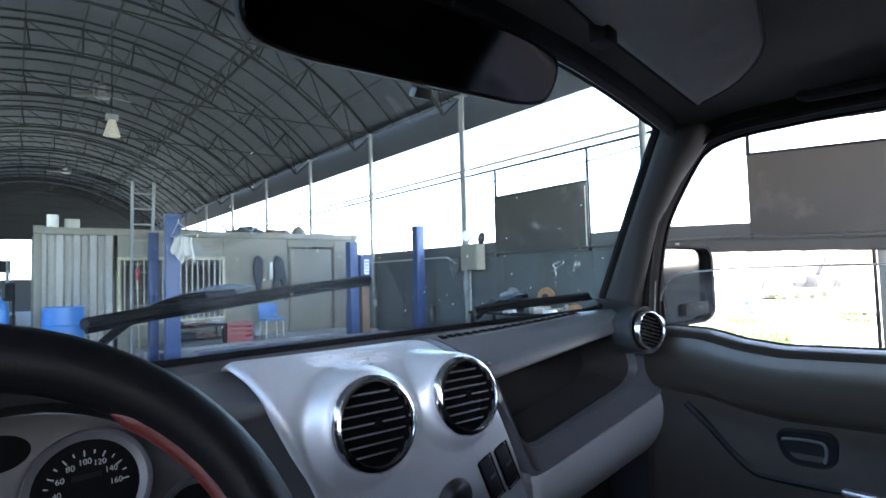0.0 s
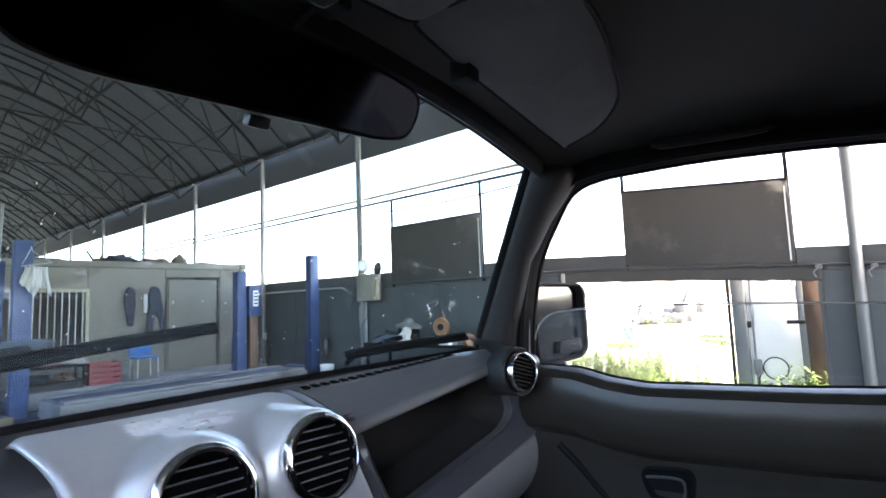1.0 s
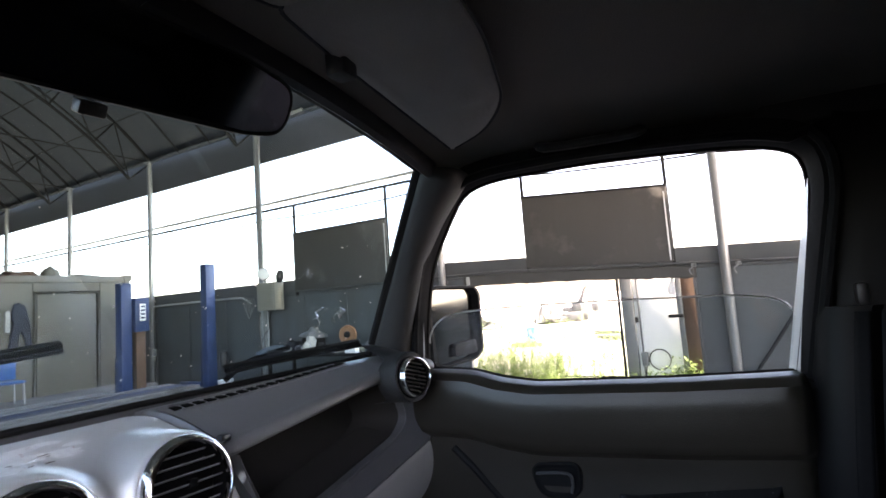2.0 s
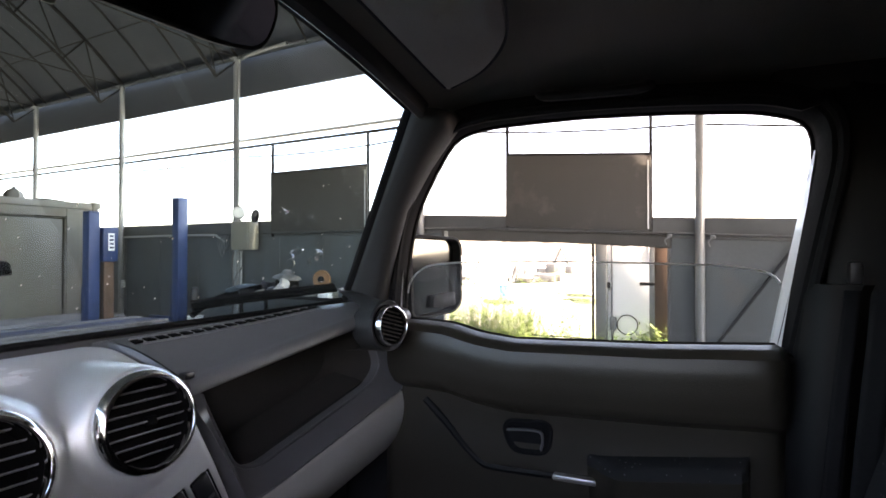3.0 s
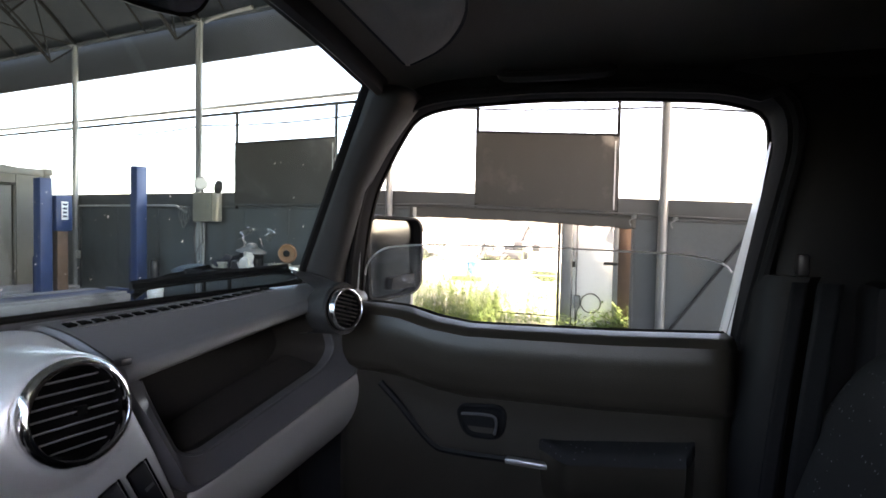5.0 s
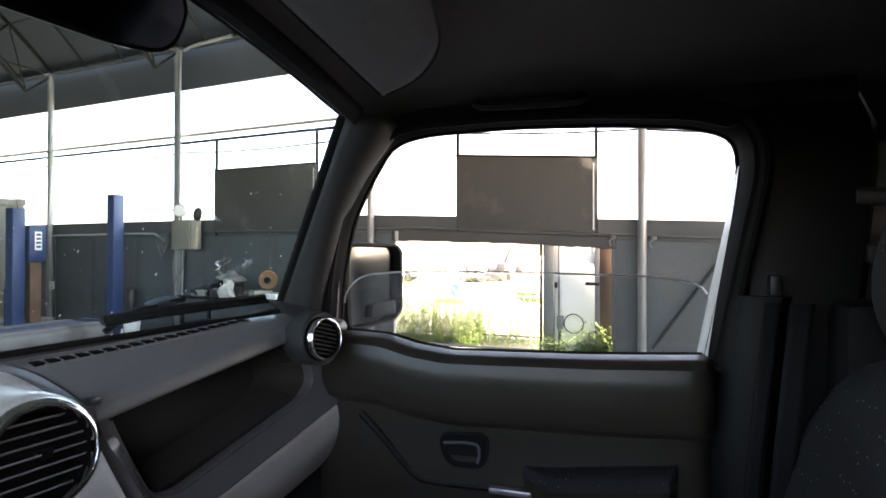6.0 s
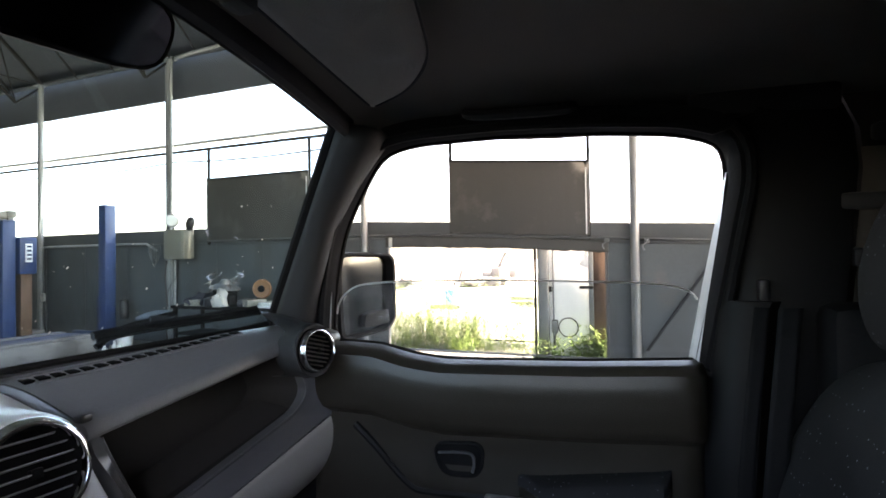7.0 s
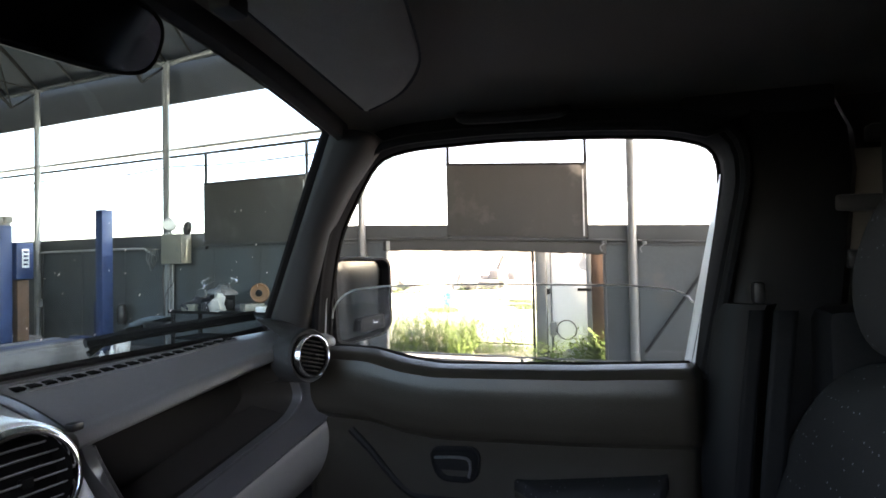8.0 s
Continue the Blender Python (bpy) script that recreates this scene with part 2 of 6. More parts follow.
def streaked(m, color, amount, scale=5.0):
    """Dirt washed down a wall: long upright streaks, strongest in broad patches."""
    n, l = m.node_tree.nodes, m.node_tree.links
    b = n["Principled BSDF"]
    base = b.inputs["Base Color"].links[0].from_socket
    co = n.new("ShaderNodeTexCoord")
    mp = n.new("ShaderNodeMapping")
    mp.inputs["Scale"].default_value = (scale, scale, scale * 0.07)
    l.new(co.outputs["Object"], mp.inputs["Vector"])
    fine = n.new("ShaderNodeTexNoise")
    fine.inputs["Scale"].default_value, fine.inputs["Detail"].default_value = 1.6, 6
    l.new(mp.outputs[0], fine.inputs["Vector"])
    wide = n.new("ShaderNodeTexNoise")
    wide.inputs["Scale"].default_value, wide.inputs["Detail"].default_value = 1.1, 3
    l.new(co.outputs["Object"], wide.inputs["Vector"])
    prod = n.new("ShaderNodeMath")
    prod.operation = "MULTIPLY"
    l.new(fine.outputs["Fac"], prod.inputs[0])
    l.new(wide.outputs["Fac"], prod.inputs[1])
    at = n.new("ShaderNodeMapRange")
    at.inputs["From Min"].default_value, at.inputs["From Max"].default_value = 0.22, 0.4
    at.inputs["To Max"].default_value = amount
    l.new(prod.outputs[0], at.inputs["Value"])
    mix = n.new("ShaderNodeMix")
    mix.data_type = "RGBA"
    mix.inputs["B"].default_value = (*color, 1)
    l.new(at.outputs[0], mix.inputs["Factor"])
    l.new(base, mix.inputs["A"])
    l.new(mix.outputs["Result"], b.inputs["Base Color"])


streaked(M_CONTAINER, (0.13, 0.1, 0.075), 0.75)
streaked(M_CREAM, (0.16, 0.14, 0.11), 0.6)
streaked(M_WALL, (0.055, 0.058, 0.058), 0.7, 3.0)
streaked(M_BOARD, (0.045, 0.043, 0.04), 0.5, 3.0)
streaked(M_BLUE, (0.03, 0.05, 0.12), 0.5, 9.0)


# ---- building blocks ----
ROOM = Matrix.Translation((7.3, 1.0, 0)) @ Matrix.Rotation(radians(-5), 4, "Z") @ Matrix.Translation((-7.3, -1.0, 0))
ZONE = ROOM
BASE = {}


def thing(name, base, label, category, group="", kind="", room=True):
    """An Empty at the base of a thing; parts are given in the plan's coordinates."""
    ob = new(name)
    ob.empty_display_size = 0.1
    BASE[ob] = Vector(base)
    ob.matrix_basis = (ZONE if room else Matrix()) @ Matrix.Translation(base)
    return tagged(ob, label, category, group, kind)


def finish(name, bm, mat, base, smooth=True):
    bmesh.ops.translate(bm, verts=bm.verts, vec=-base)
    bmesh.ops.recalc_face_normals(bm, faces=bm.faces)
    me = bpy.data.meshes.new(name)
    bm.to_mesh(me)
    bm.free()
    me.materials.append(mat)
    if smooth:
        me.shade_smooth()
        me.set_sharp_from_angle(angle=radians(38))
    return new(name, me)


def part(name, bm, mat, parent, label="", smooth=True):
    ob = finish(name, bm, mat, BASE[parent], smooth)
    ob.parent = parent
    BASE[ob] = BASE[parent]
    return tagged(ob, label)


def solid(name, bm, mat, base, label, category, group="", kind="", room=True, smooth=True):
    """A thing that is one mesh."""
    ob = finish(name, bm, mat, Vector(base), smooth)
    ob.matrix_basis = (ZONE if room else Matrix()) @ Matrix.Translation(base)
    BASE[ob] = Vector(base)
    return tagged(ob, label, category, group, kind)


def thicken(ob, t, offset=1.0, bevel=0.0):
    s = ob.modifiers.new("thickness", "SOLIDIFY")
    s.thickness, s.offset = t, offset
    if bevel:
        b = ob.modifiers.new("edges", "BEVEL")
        b.width, b.segments, b.limit_method = bevel, 2, "ANGLE"
    return ob


def box(x0, x1, y0, y1, z0, z1, bevel=0.0, bm=None, rot=None, seg=2):
    b = bmesh.new()
    bmesh.ops.create_cube(b, size=1)
    c = Vector(((x0 + x1) / 2, (y0 + y1) / 2, (z0 + z1) / 2))
    for v in b.verts:
        v.co = Vector((v.co.x * (x1 - x0), v.co.y * (y1 - y0), v.co.z * (z1 - z0)))
    if bevel:
        bmesh.ops.bevel(b, geom=b.edges[:], offset=bevel, segments=seg, affect="EDGES", profile=0.5)
    for v in b.verts:
        v.co = (rot @ v.co if rot else v.co) + c
    return join(bm, b)


def join(bm, b):
    if bm is None:
        return b
    me = bpy.data.meshes.new("joining")
    b.to_mesh(me)
    b.free()
    bm.from_mesh(me)
    bpy.data.meshes.remove(me)
    return bm


def tube(points, r, seg=8, bm=None, closed=False, flat=1.0, up=None):
    """A round (or, with flat, elliptical) bar along points; r may be a list."""
    bm = bm or bmesh.new()
    pts = [Vector(p) for p in points]
    n = len(pts)
    rs = r if isinstance(r, (list, tuple)) else [r] * n
    rings = []
    prev = None
    for i, p in enumerate(pts):
        a = pts[i - 1] if (i or closed) else p
        c = pts[(i + 1) % n] if (i < n - 1 or closed) else p
        d = (c - a).normalized()
        if prev is None:
            ref = Vector(up) if up else (Vector((0, 0, 1)) if abs(d.z) < 0.9 else Vector((1, 0, 0)))
        else:
            ref = prev
        s = (ref - d * ref.dot(d)).normalized()
        prev = s
        t = d.cross(s)
        rings.append([bm.verts.new(p + s * (rs[i] * math.cos(k * math.tau / seg)) + t * (rs[i] * flat * math.sin(k * math.tau / seg))) for k in range(seg)])
    m = n if closed else n - 1
    for i in range(m):
        a, b = rings[i], rings[(i + 1) % n]
        for k in range(seg):
            bm.faces.new((a[k], a[(k + 1) % seg], b[(k + 1) % seg], b[k]))
    if not closed:
        bm.faces.new(rings[0][::-1])
        bm.faces.new(rings[-1])
    return bm


def lathe(profile, m=None, seg=32, bm=None, close=True):
    """Turns a profile of (radius, height) round z, then places it by m."""
    bm = bm or bmesh.new()
    m = m or Matrix()
    rings = []
    for r, h in profile:
        if r < 1e-6:
            rings.append([bm.verts.new(m @ Vector((0, 0, h)))])
        else:
            rings.append([bm.verts.new(m @ Vector((r * math.cos(k * math.tau / seg), r * math.sin(k * math.tau / seg), h))) for k in range(seg)])
    for a, b in zip(rings, rings[1:]):
        for k in range(seg):
            q = [a[k % len(a)], a[(k + 1) % len(a)], b[(k + 1) % len(b)], b[k % len(b)]]
            q = list(dict.fromkeys(q))
            if len(q) > 2:
                bm.faces.new(q)
    return bm


def grid(fn, nu, nv, bm=None):
    """A sheet from fn(u, v), u and v from 0 to 1."""
    bm = bm or bmesh.new()
    vs = [[bm.verts.new(fn(i / nu, j / nv)) for j in range(nv + 1)] for i in range(nu + 1)]
    for i in range(nu):
        for j in range(nv):
            bm.faces.new((vs[i][j], vs[i + 1][j], vs[i + 1][j + 1], vs[i][j + 1]))
    return bm


def fillet(pts, r, n=5):
    """A closed outline with rounded corners; r is one radius or one for each corner."""
    out = []
    k = len(pts)
    for i in range(k):
        p = Vector(pts[i])
        a = Vector(pts[i - 1]) - p
        b = Vector(pts[(i + 1) % k]) - p
        rr = r[i] if isinstance(r, (list, tuple)) else r
        d = min(rr, a.length * 0.48, b.length * 0.48)
        p0, p1 = p + a.normalized() * d, p + b.normalized() * d
        for j in range(n + 1):
            t = j / n
            out.append(p0 * (1 - t) ** 2 + p * 2 * t * (1 - t) + p1 * t * t)
    return out


def grown(outline, amount):
    """The outline moved outwards by amount, a number or a function of the outward direction."""
    k = len(outline)
    area = sum(outline[i - 1].x * outline[i].y - outline[i].x * outline[i - 1].y for i in range(k))
    res = []
    for i in range(k):
        d = outline[(i + 1) % k] - outline[i - 1]
        nrm = Vector((d.y, -d.x)).normalized() * (1 if area > 0 else -1)
        res.append(outline[i] + nrm * (amount(nrm) if callable(amount) else amount))
    return res


def bands(loops, bm=None, cap_first=False, cap_last=False):
    """A skin over closed loops of equal length."""
    bm = bm or bmesh.new()
    vs = [[bm.verts.new(p) for p in lp] for lp in loops]
    for a, b in zip(vs, vs[1:]):
        k = len(a)
        for i in range(k):
            bm.faces.new((a[i], a[(i + 1) % k], b[(i + 1) % k], b[i]))
    if cap_first:
        bm.faces.new(vs[0][::-1])
    if cap_last:
        bm.faces.new(vs[-1])
    return bm


def lerp(a, b, t):
    return a + (b - a) * t


def along(knots, t):
    """Smooth values through knots (t, value)."""
    for (t0, a), (t1, b) in zip(knots, knots[1:]):
        if t <= t1:
            s = (t - t0) / (t1 - t0)
            s = s * s * (3 - 2 * s) if len(knots) < 3 else s
            return lerp(a, b, s)
    return knots[-1][1]


def spline(pts, n=6):
    """A smooth curve through points."""
    p = [Vector(q) for q in pts]
    p = [p[0] * 2 - p[1]] + p + [p[-1] * 2 - p[-2]]
    out = []
    for i in range(1, len(p) - 2):
        for j in range(n):
            t = j / n
            a, b, c, d = p[i - 1:i + 3]
            out.append(0.5 * (b * 2 + (c - a) * t + (a * 2 - b * 5 + c * 4 - d) * t * t + (b * 3 - a - c * 3 + d) * t ** 3))
    return out + [p[-2]]


# ---- ground and workshop floor ----
solid("ground", box(-300, 300, -300, 300, -0.5, -0.04), M_SOIL, (0, 0, -0.04), "pale dry soil yard round the workshop", "ground", kind="structure", smooth=False)
solid("floor", box(-5.2, 7.42, -12, 44, -0.03, 0.0), M_CONCRETE, (1, 16, 0), "stained grey concrete workshop floor", "floor", kind="structure", smooth=False)

POLES = [-8.9, -4.65, -0.44, 3.45, 7.5, 11.1, 14.7] + [18.4 + 3.9 * i for i in range(6)]
EDGE = 7.3


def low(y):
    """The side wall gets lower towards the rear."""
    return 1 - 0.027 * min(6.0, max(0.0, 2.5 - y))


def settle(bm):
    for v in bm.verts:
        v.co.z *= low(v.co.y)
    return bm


# ---- the side wall with its opening ----
wall = thing("wall_east", (7.34, 16, 0), "low grey sheet-metal workshop wall with framed panels", "wall", kind="structure")


def wall_panel(y0, y1, z0, z1):
    bm = box(7.32, 7.36, y0, y1, z0, z1)
    n = max(1, round((y1 - y0) / 1.05))
    for i in range(1, n):
        y = lerp(y0, y1, i / n)
        box(7.312, 7.321, y - 0.012, y + 0.012, z0, z1, bm=bm)
    return bm


def panel_frame(y0, y1, z0, z1):
    bm = bmesh.new()
    for z in (z0 + 0.02, z1 - 0.02):
        box(7.295, 7.319, y0 + 0.02, y1 - 0.02, z - 0.02, z + 0.02, 0.004, bm)
    for y in (y0 + 0.02, y1 - 0.02):
        box(7.29, 7.318, y - 0.02, y + 0.02, z0, z1, 0.004, bm)
    return bm


OPEN0, OPEN1, OPENZ = -0.07, 3.08, 1.66
spans = []
for a, b in zip(POLES, POLES[1:]):
    if b < OPEN0 or a > OPEN1:
        spans.append((a, b))
    else:
        if a < OPEN0:
            spans.append((a, OPEN0))
        if b > OPEN1:
            spans.append((OPEN1, b))
for a, b in spans:
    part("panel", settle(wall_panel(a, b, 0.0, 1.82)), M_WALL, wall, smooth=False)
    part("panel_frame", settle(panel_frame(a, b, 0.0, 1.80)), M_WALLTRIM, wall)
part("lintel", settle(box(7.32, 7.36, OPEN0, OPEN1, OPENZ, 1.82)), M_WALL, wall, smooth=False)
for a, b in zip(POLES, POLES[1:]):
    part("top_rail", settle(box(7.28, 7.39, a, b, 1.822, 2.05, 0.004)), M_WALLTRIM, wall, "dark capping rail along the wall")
part("brace", tube([(7.27, -0.56, 0.27), (7.27, -1.42, 1.55)], 0.018, 6), M_ENDWALL, wall)


def conduit(points, r=0.02, mat=M_CONDUIT):
    return solid("conduit", tube(spline(points, 4), r, 8), mat, points[0], "grey metal cable conduit fixed along the wall", "conduit")


conduit([(7.25, 11.12, 0.6), (7.25, 11.12, 1.62), (7.25, 11.08, 1.78), (7.25, 10.9, 1.81), (7.25, 10, 1.815), (7.25, 8.3, 1.815), (7.25, 8.05, 1.78), (7.25, 7.85, 1.68)])
conduit([(7.25, 7.42, 0.3), (7.25, 7.4, 0.8), (7.25, 7.38, 1.5)], 0.02)
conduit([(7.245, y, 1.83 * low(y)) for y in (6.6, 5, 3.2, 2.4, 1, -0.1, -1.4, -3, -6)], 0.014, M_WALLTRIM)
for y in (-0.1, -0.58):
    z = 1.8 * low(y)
    clamp = thing("cable_clamp", (7.22, y, z - 0.05), "pale plastic cable clamp with a short loose tail", "clamp", "clamps on the conduit")
    part("band", box(7.215, 7.27, y - 0.03, y + 0.03, z - 0.025, z + 0.02, 0.01), M_STEEL, clamp)
    part("tail", tube(spline([(7.215, y, z - 0.02), (7.2, y + 0.05, z - 0.06), (7.205, y + 0.03, z - 0.12)], 4), 0.008, 6), M_STEEL, clamp)

# the flap hanging over the opening
flap = grid(lambda u, v: Vector((7.28 + 0.02 * math.sin(u * 23) * v, lerp(OPEN0 - 0.05, OPEN1 + 0.03, u), 1.8 - v * (0.16 + 0.008 * math.sin(u * 9 + 1) + 0.005 * math.sin(u * 41) + 0.014 * noise.noise(Vector((u * 37, 0, 4)))))), 60, 5)
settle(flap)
thicken(solid("tarpaulin_flap", flap, M_TARP, (7.28, 1.1, 1.66), "grey tarpaulin flap rolled over the wall opening", "tarpaulin"), 0.008)
solid("opening_sill", box(7.24, 7.5, OPEN0 - 0.1, OPEN1 + 0.1, 0.0, 0.07, 0.015), M_CONCRETE, (7.37, 1.1, 0), "raised concrete sill under the wall opening", "sill", kind="structure")

# ---- columns, rails and boards above the wall ----
column = thing("steel_column", (7.22, POLES[0], 0), "grey round steel column carrying the roof edge", "column", "columns along the wall")
part("shaft", tube([(7.22, POLES[0], 0.02), (7.22, POLES[0], 5.15)], 0.055, 12), M_STEEL, column)
part("base_plate", box(7.1, 7.28, POLES[0] - 0.1, POLES[0] + 0.1, 0.0, 0.02, 0.003), M_STEEL, column)
part("cap_plate", box(7.12, 7.3, POLES[0] - 0.09, POLES[0] + 0.09, 5.15, 5.17), M_STEEL, column)
for y in POLES[1:]:
    copy_thing(column, ROOM @ Matrix.Translation((7.22, y, 0)))
for y in POLES:
    copy_thing(column, ROOM @ Matrix.Translation((-4.75, y, 0)))
# a drain pipe beside one column
solid("drain_pipe", tube(spline([(7.2, 7.42, 0.1), (7.2, 7.42, 2.5), (7.2, 7.42, 4.95), (7.2, 7.3, 5.12), (7.2, 7.0, 5.18), (7.2, 6.2, 5.22)], 5), 0.032, 8), M_STEEL, (7.2, 7.3, 0.1), "grey drain pipe running up beside a column", "pipe")

RAILY = POLES[:3] + [2.5] + POLES[3:]
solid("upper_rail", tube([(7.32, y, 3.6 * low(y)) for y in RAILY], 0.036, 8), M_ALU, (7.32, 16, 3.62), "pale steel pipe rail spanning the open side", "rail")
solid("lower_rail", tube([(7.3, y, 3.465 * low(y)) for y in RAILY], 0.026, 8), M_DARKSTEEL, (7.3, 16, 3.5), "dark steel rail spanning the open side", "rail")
wire_points = []
for a, b in zip(POLES, POLES[1:]):
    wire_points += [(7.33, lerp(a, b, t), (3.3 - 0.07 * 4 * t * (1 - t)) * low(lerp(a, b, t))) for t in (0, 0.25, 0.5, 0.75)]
solid("wire", tube(wire_points, 0.014, 5), M_DARKSTEEL, wire_points[0], "thin sagging wire strung between the columns", "wire")


def notice_board(y0, y1, z0, z1):
    b = thing("hanging_board", (7.26, (y0 + y1) / 2, z0), "large plain brown-grey board hung between two thin posts", "board", "boards above the wall")
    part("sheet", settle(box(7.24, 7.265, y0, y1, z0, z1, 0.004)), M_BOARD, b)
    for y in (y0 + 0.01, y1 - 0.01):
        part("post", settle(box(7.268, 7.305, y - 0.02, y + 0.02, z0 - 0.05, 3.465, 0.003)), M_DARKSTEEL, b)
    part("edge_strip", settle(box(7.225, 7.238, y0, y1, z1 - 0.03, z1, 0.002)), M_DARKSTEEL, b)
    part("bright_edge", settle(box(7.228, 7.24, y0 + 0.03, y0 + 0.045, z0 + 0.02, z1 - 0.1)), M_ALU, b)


notice_board(0.11, 2.06, 1.86, 2.91)
notice_board(4.48, 6.63, 1.81, 2.925)

# ---- arched roof ----
MID, HALF, EAVE, RISE = 1.28, 6.02, 5.2, 2.6
RAD = (HALF ** 2 + RISE ** 2) / (2 * RISE)


def arch(t, drop=0.0):
    """A point of the arch, t from 0 (wall side) to 1 (far side)."""
    a = math.asin(HALF / RAD) * (1 - 2 * t)
    return Vector((MID + (RAD - drop) * math.sin(a), 0, EAVE + RISE - RAD + (RAD - drop) * math.cos(a)))


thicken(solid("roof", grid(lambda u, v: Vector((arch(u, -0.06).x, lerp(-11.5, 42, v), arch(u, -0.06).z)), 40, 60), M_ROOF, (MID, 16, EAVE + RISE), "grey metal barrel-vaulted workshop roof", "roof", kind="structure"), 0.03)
hoops = bmesh.new()
for i in range(51):
    y = -11.2 + i * 1.0625
    tube([arch(k / 18, 0.02) + Vector((0, y, 0)) for k in range(19)], 0.028, 4, hoops)
for k in range(1, 12):
    p = arch(k / 12, 0.05)
    tube([(p.x, -11.5, p.z), (p.x, 42, p.z)], 0.02, 4, hoops)
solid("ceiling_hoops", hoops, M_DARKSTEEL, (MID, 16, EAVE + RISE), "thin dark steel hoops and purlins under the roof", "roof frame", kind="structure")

truss = thing("roof_truss", (MID, POLES[0], EAVE), "dark steel arched lattice truss under the roof", "truss", "roof trusses")
part("upper_chord", tube([arch(k / 24, 0.06) + Vector((0, POLES[0], 0)) for k in range(25)], 0.035, 6), M_DARKSTEEL, truss)
part("lower_chord", tube([arch(k / 24, 0.75) + Vector((0, POLES[0], 0)) for k in range(25)], 0.035, 6), M_DARKSTEEL, truss)
for k in range(13):
    a, b, c = arch(k / 12, 0.06), arch(k / 12, 0.75), arch(min(1, (k + 1) / 12), 0.06)
    off = Vector((0, POLES[0], 0))
    part("upright", tube([a + off, b + off], 0.02, 5), M_DARKSTEEL, truss)
    if k < 12:
        part("diagonal", tube([b + off, c + off], 0.016, 5), M_DARKSTEEL, truss)
part("tie_bar", tube([(-4.7, POLES[0], 5.17), (7.25, POLES[0], 5.17)], 0.016, 5), M_DARKSTEEL, truss)
for y in POLES[1:]:
    copy_thing(truss, ROOM @ Matrix.Translation((MID, y, EAVE)))


def lattice_beam(x, z, depth):
    b = thing("lattice_beam", (x, 16, z), "dark steel lattice beam running along under the roof", "beam", "lattice beams")
    part("upper_chord", tube([(x, -11, z), (x, 42, z)], 0.03, 6), M_DARKSTEEL, b)
    part("lower_chord", tube([(x, -11, z - depth), (x, 42, z - depth)], 0.03, 6), M_DARKSTEEL, b)
    w = bmesh.new()
    n = 52
    for i in range(n):
        y0, y1 = -11 + 53 * i / n, -11 + 53 * (i + 1) / n
        tube([(x, y0, z), (x, (y0 + y1) / 2, z - depth)], 0.014, 4, w)
        tube([(x, (y0 + y1) / 2, z - depth), (x, y1, z)], 0.014, 4, w)
    tagged(part("lacing", w, M_DARKSTEEL, b), kind="stuff")


lattice_beam(4.15, 6.95, 0.42)
lattice_beam(-1.6, 6.95, 0.42)
solid("ridge_pipe", tube([(MID + 0.45, -11, 7.3), (MID + 0.45, 42, 7.3)], 0.03, 8), M_DARKSTEEL, (MID + 0.45, 16, 7.3), "dark pipe under the ridge of the roof", "pipe")

for x, inner in ((EDGE, 1), (-4.75, -1)):
    fascia = thing("eave_fascia", (x, 16, 4.5), "grey-blue sheet fascia along the roof edge", "fascia", kind="structure")
    part("sheet", box(x + inner * 0.14 - 0.006, x + inner * 0.14 + 0.006, -11.5, 42, 4.518, 5.24), M_FASCIA, fascia, smooth=False)
    part("gutter", box(x - 0.06, x + 0.06, -11.5, 42, 5.19, 5.235, 0.01), M_FASCIA, fascia)
    part("bottom_edge", box(x + inner * 0.14 - 0.02, x + inner * 0.14 + 0.02, -11.5, 42, 4.49, 4.515, 0.004), M_FASCIA, fascia)

# unseen sheet wall, added to keep light off the far roof
solid("wall_west", box(-4.93, -4.88, 13.8, 40, 0.0, 5.2), M_ENDWALL, (-4.9, 27, 0), "unseen dark sheet wall added to dim the far roof", "wall", kind="structure", smooth=False)
# low wall on the unseen side, added to mirror the east wall
solid("low_wall_west", box(-4.93, -4.88, -9.47, 13.79, 0.0, 1.74), M_WALL, (-4.9, 2, 0), "low grey sheet wall added along the unseen open side", "wall", kind="structure", smooth=False)
# plain sheet added in place of the dark clutter at the far end
solid("low_wall_north", box(-4.8, 1.2, 40.1, 40.2, 0.0, 1.9), M_WALL, (-2, 40.1, 0), "low grey sheet standing in for clutter at the open end", "wall", kind="structure", smooth=False)
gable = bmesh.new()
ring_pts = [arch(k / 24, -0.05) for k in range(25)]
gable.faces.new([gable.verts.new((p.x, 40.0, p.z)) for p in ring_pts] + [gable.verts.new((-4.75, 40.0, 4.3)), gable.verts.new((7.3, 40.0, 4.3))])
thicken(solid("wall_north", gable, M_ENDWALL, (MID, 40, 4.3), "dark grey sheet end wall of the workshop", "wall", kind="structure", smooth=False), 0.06)

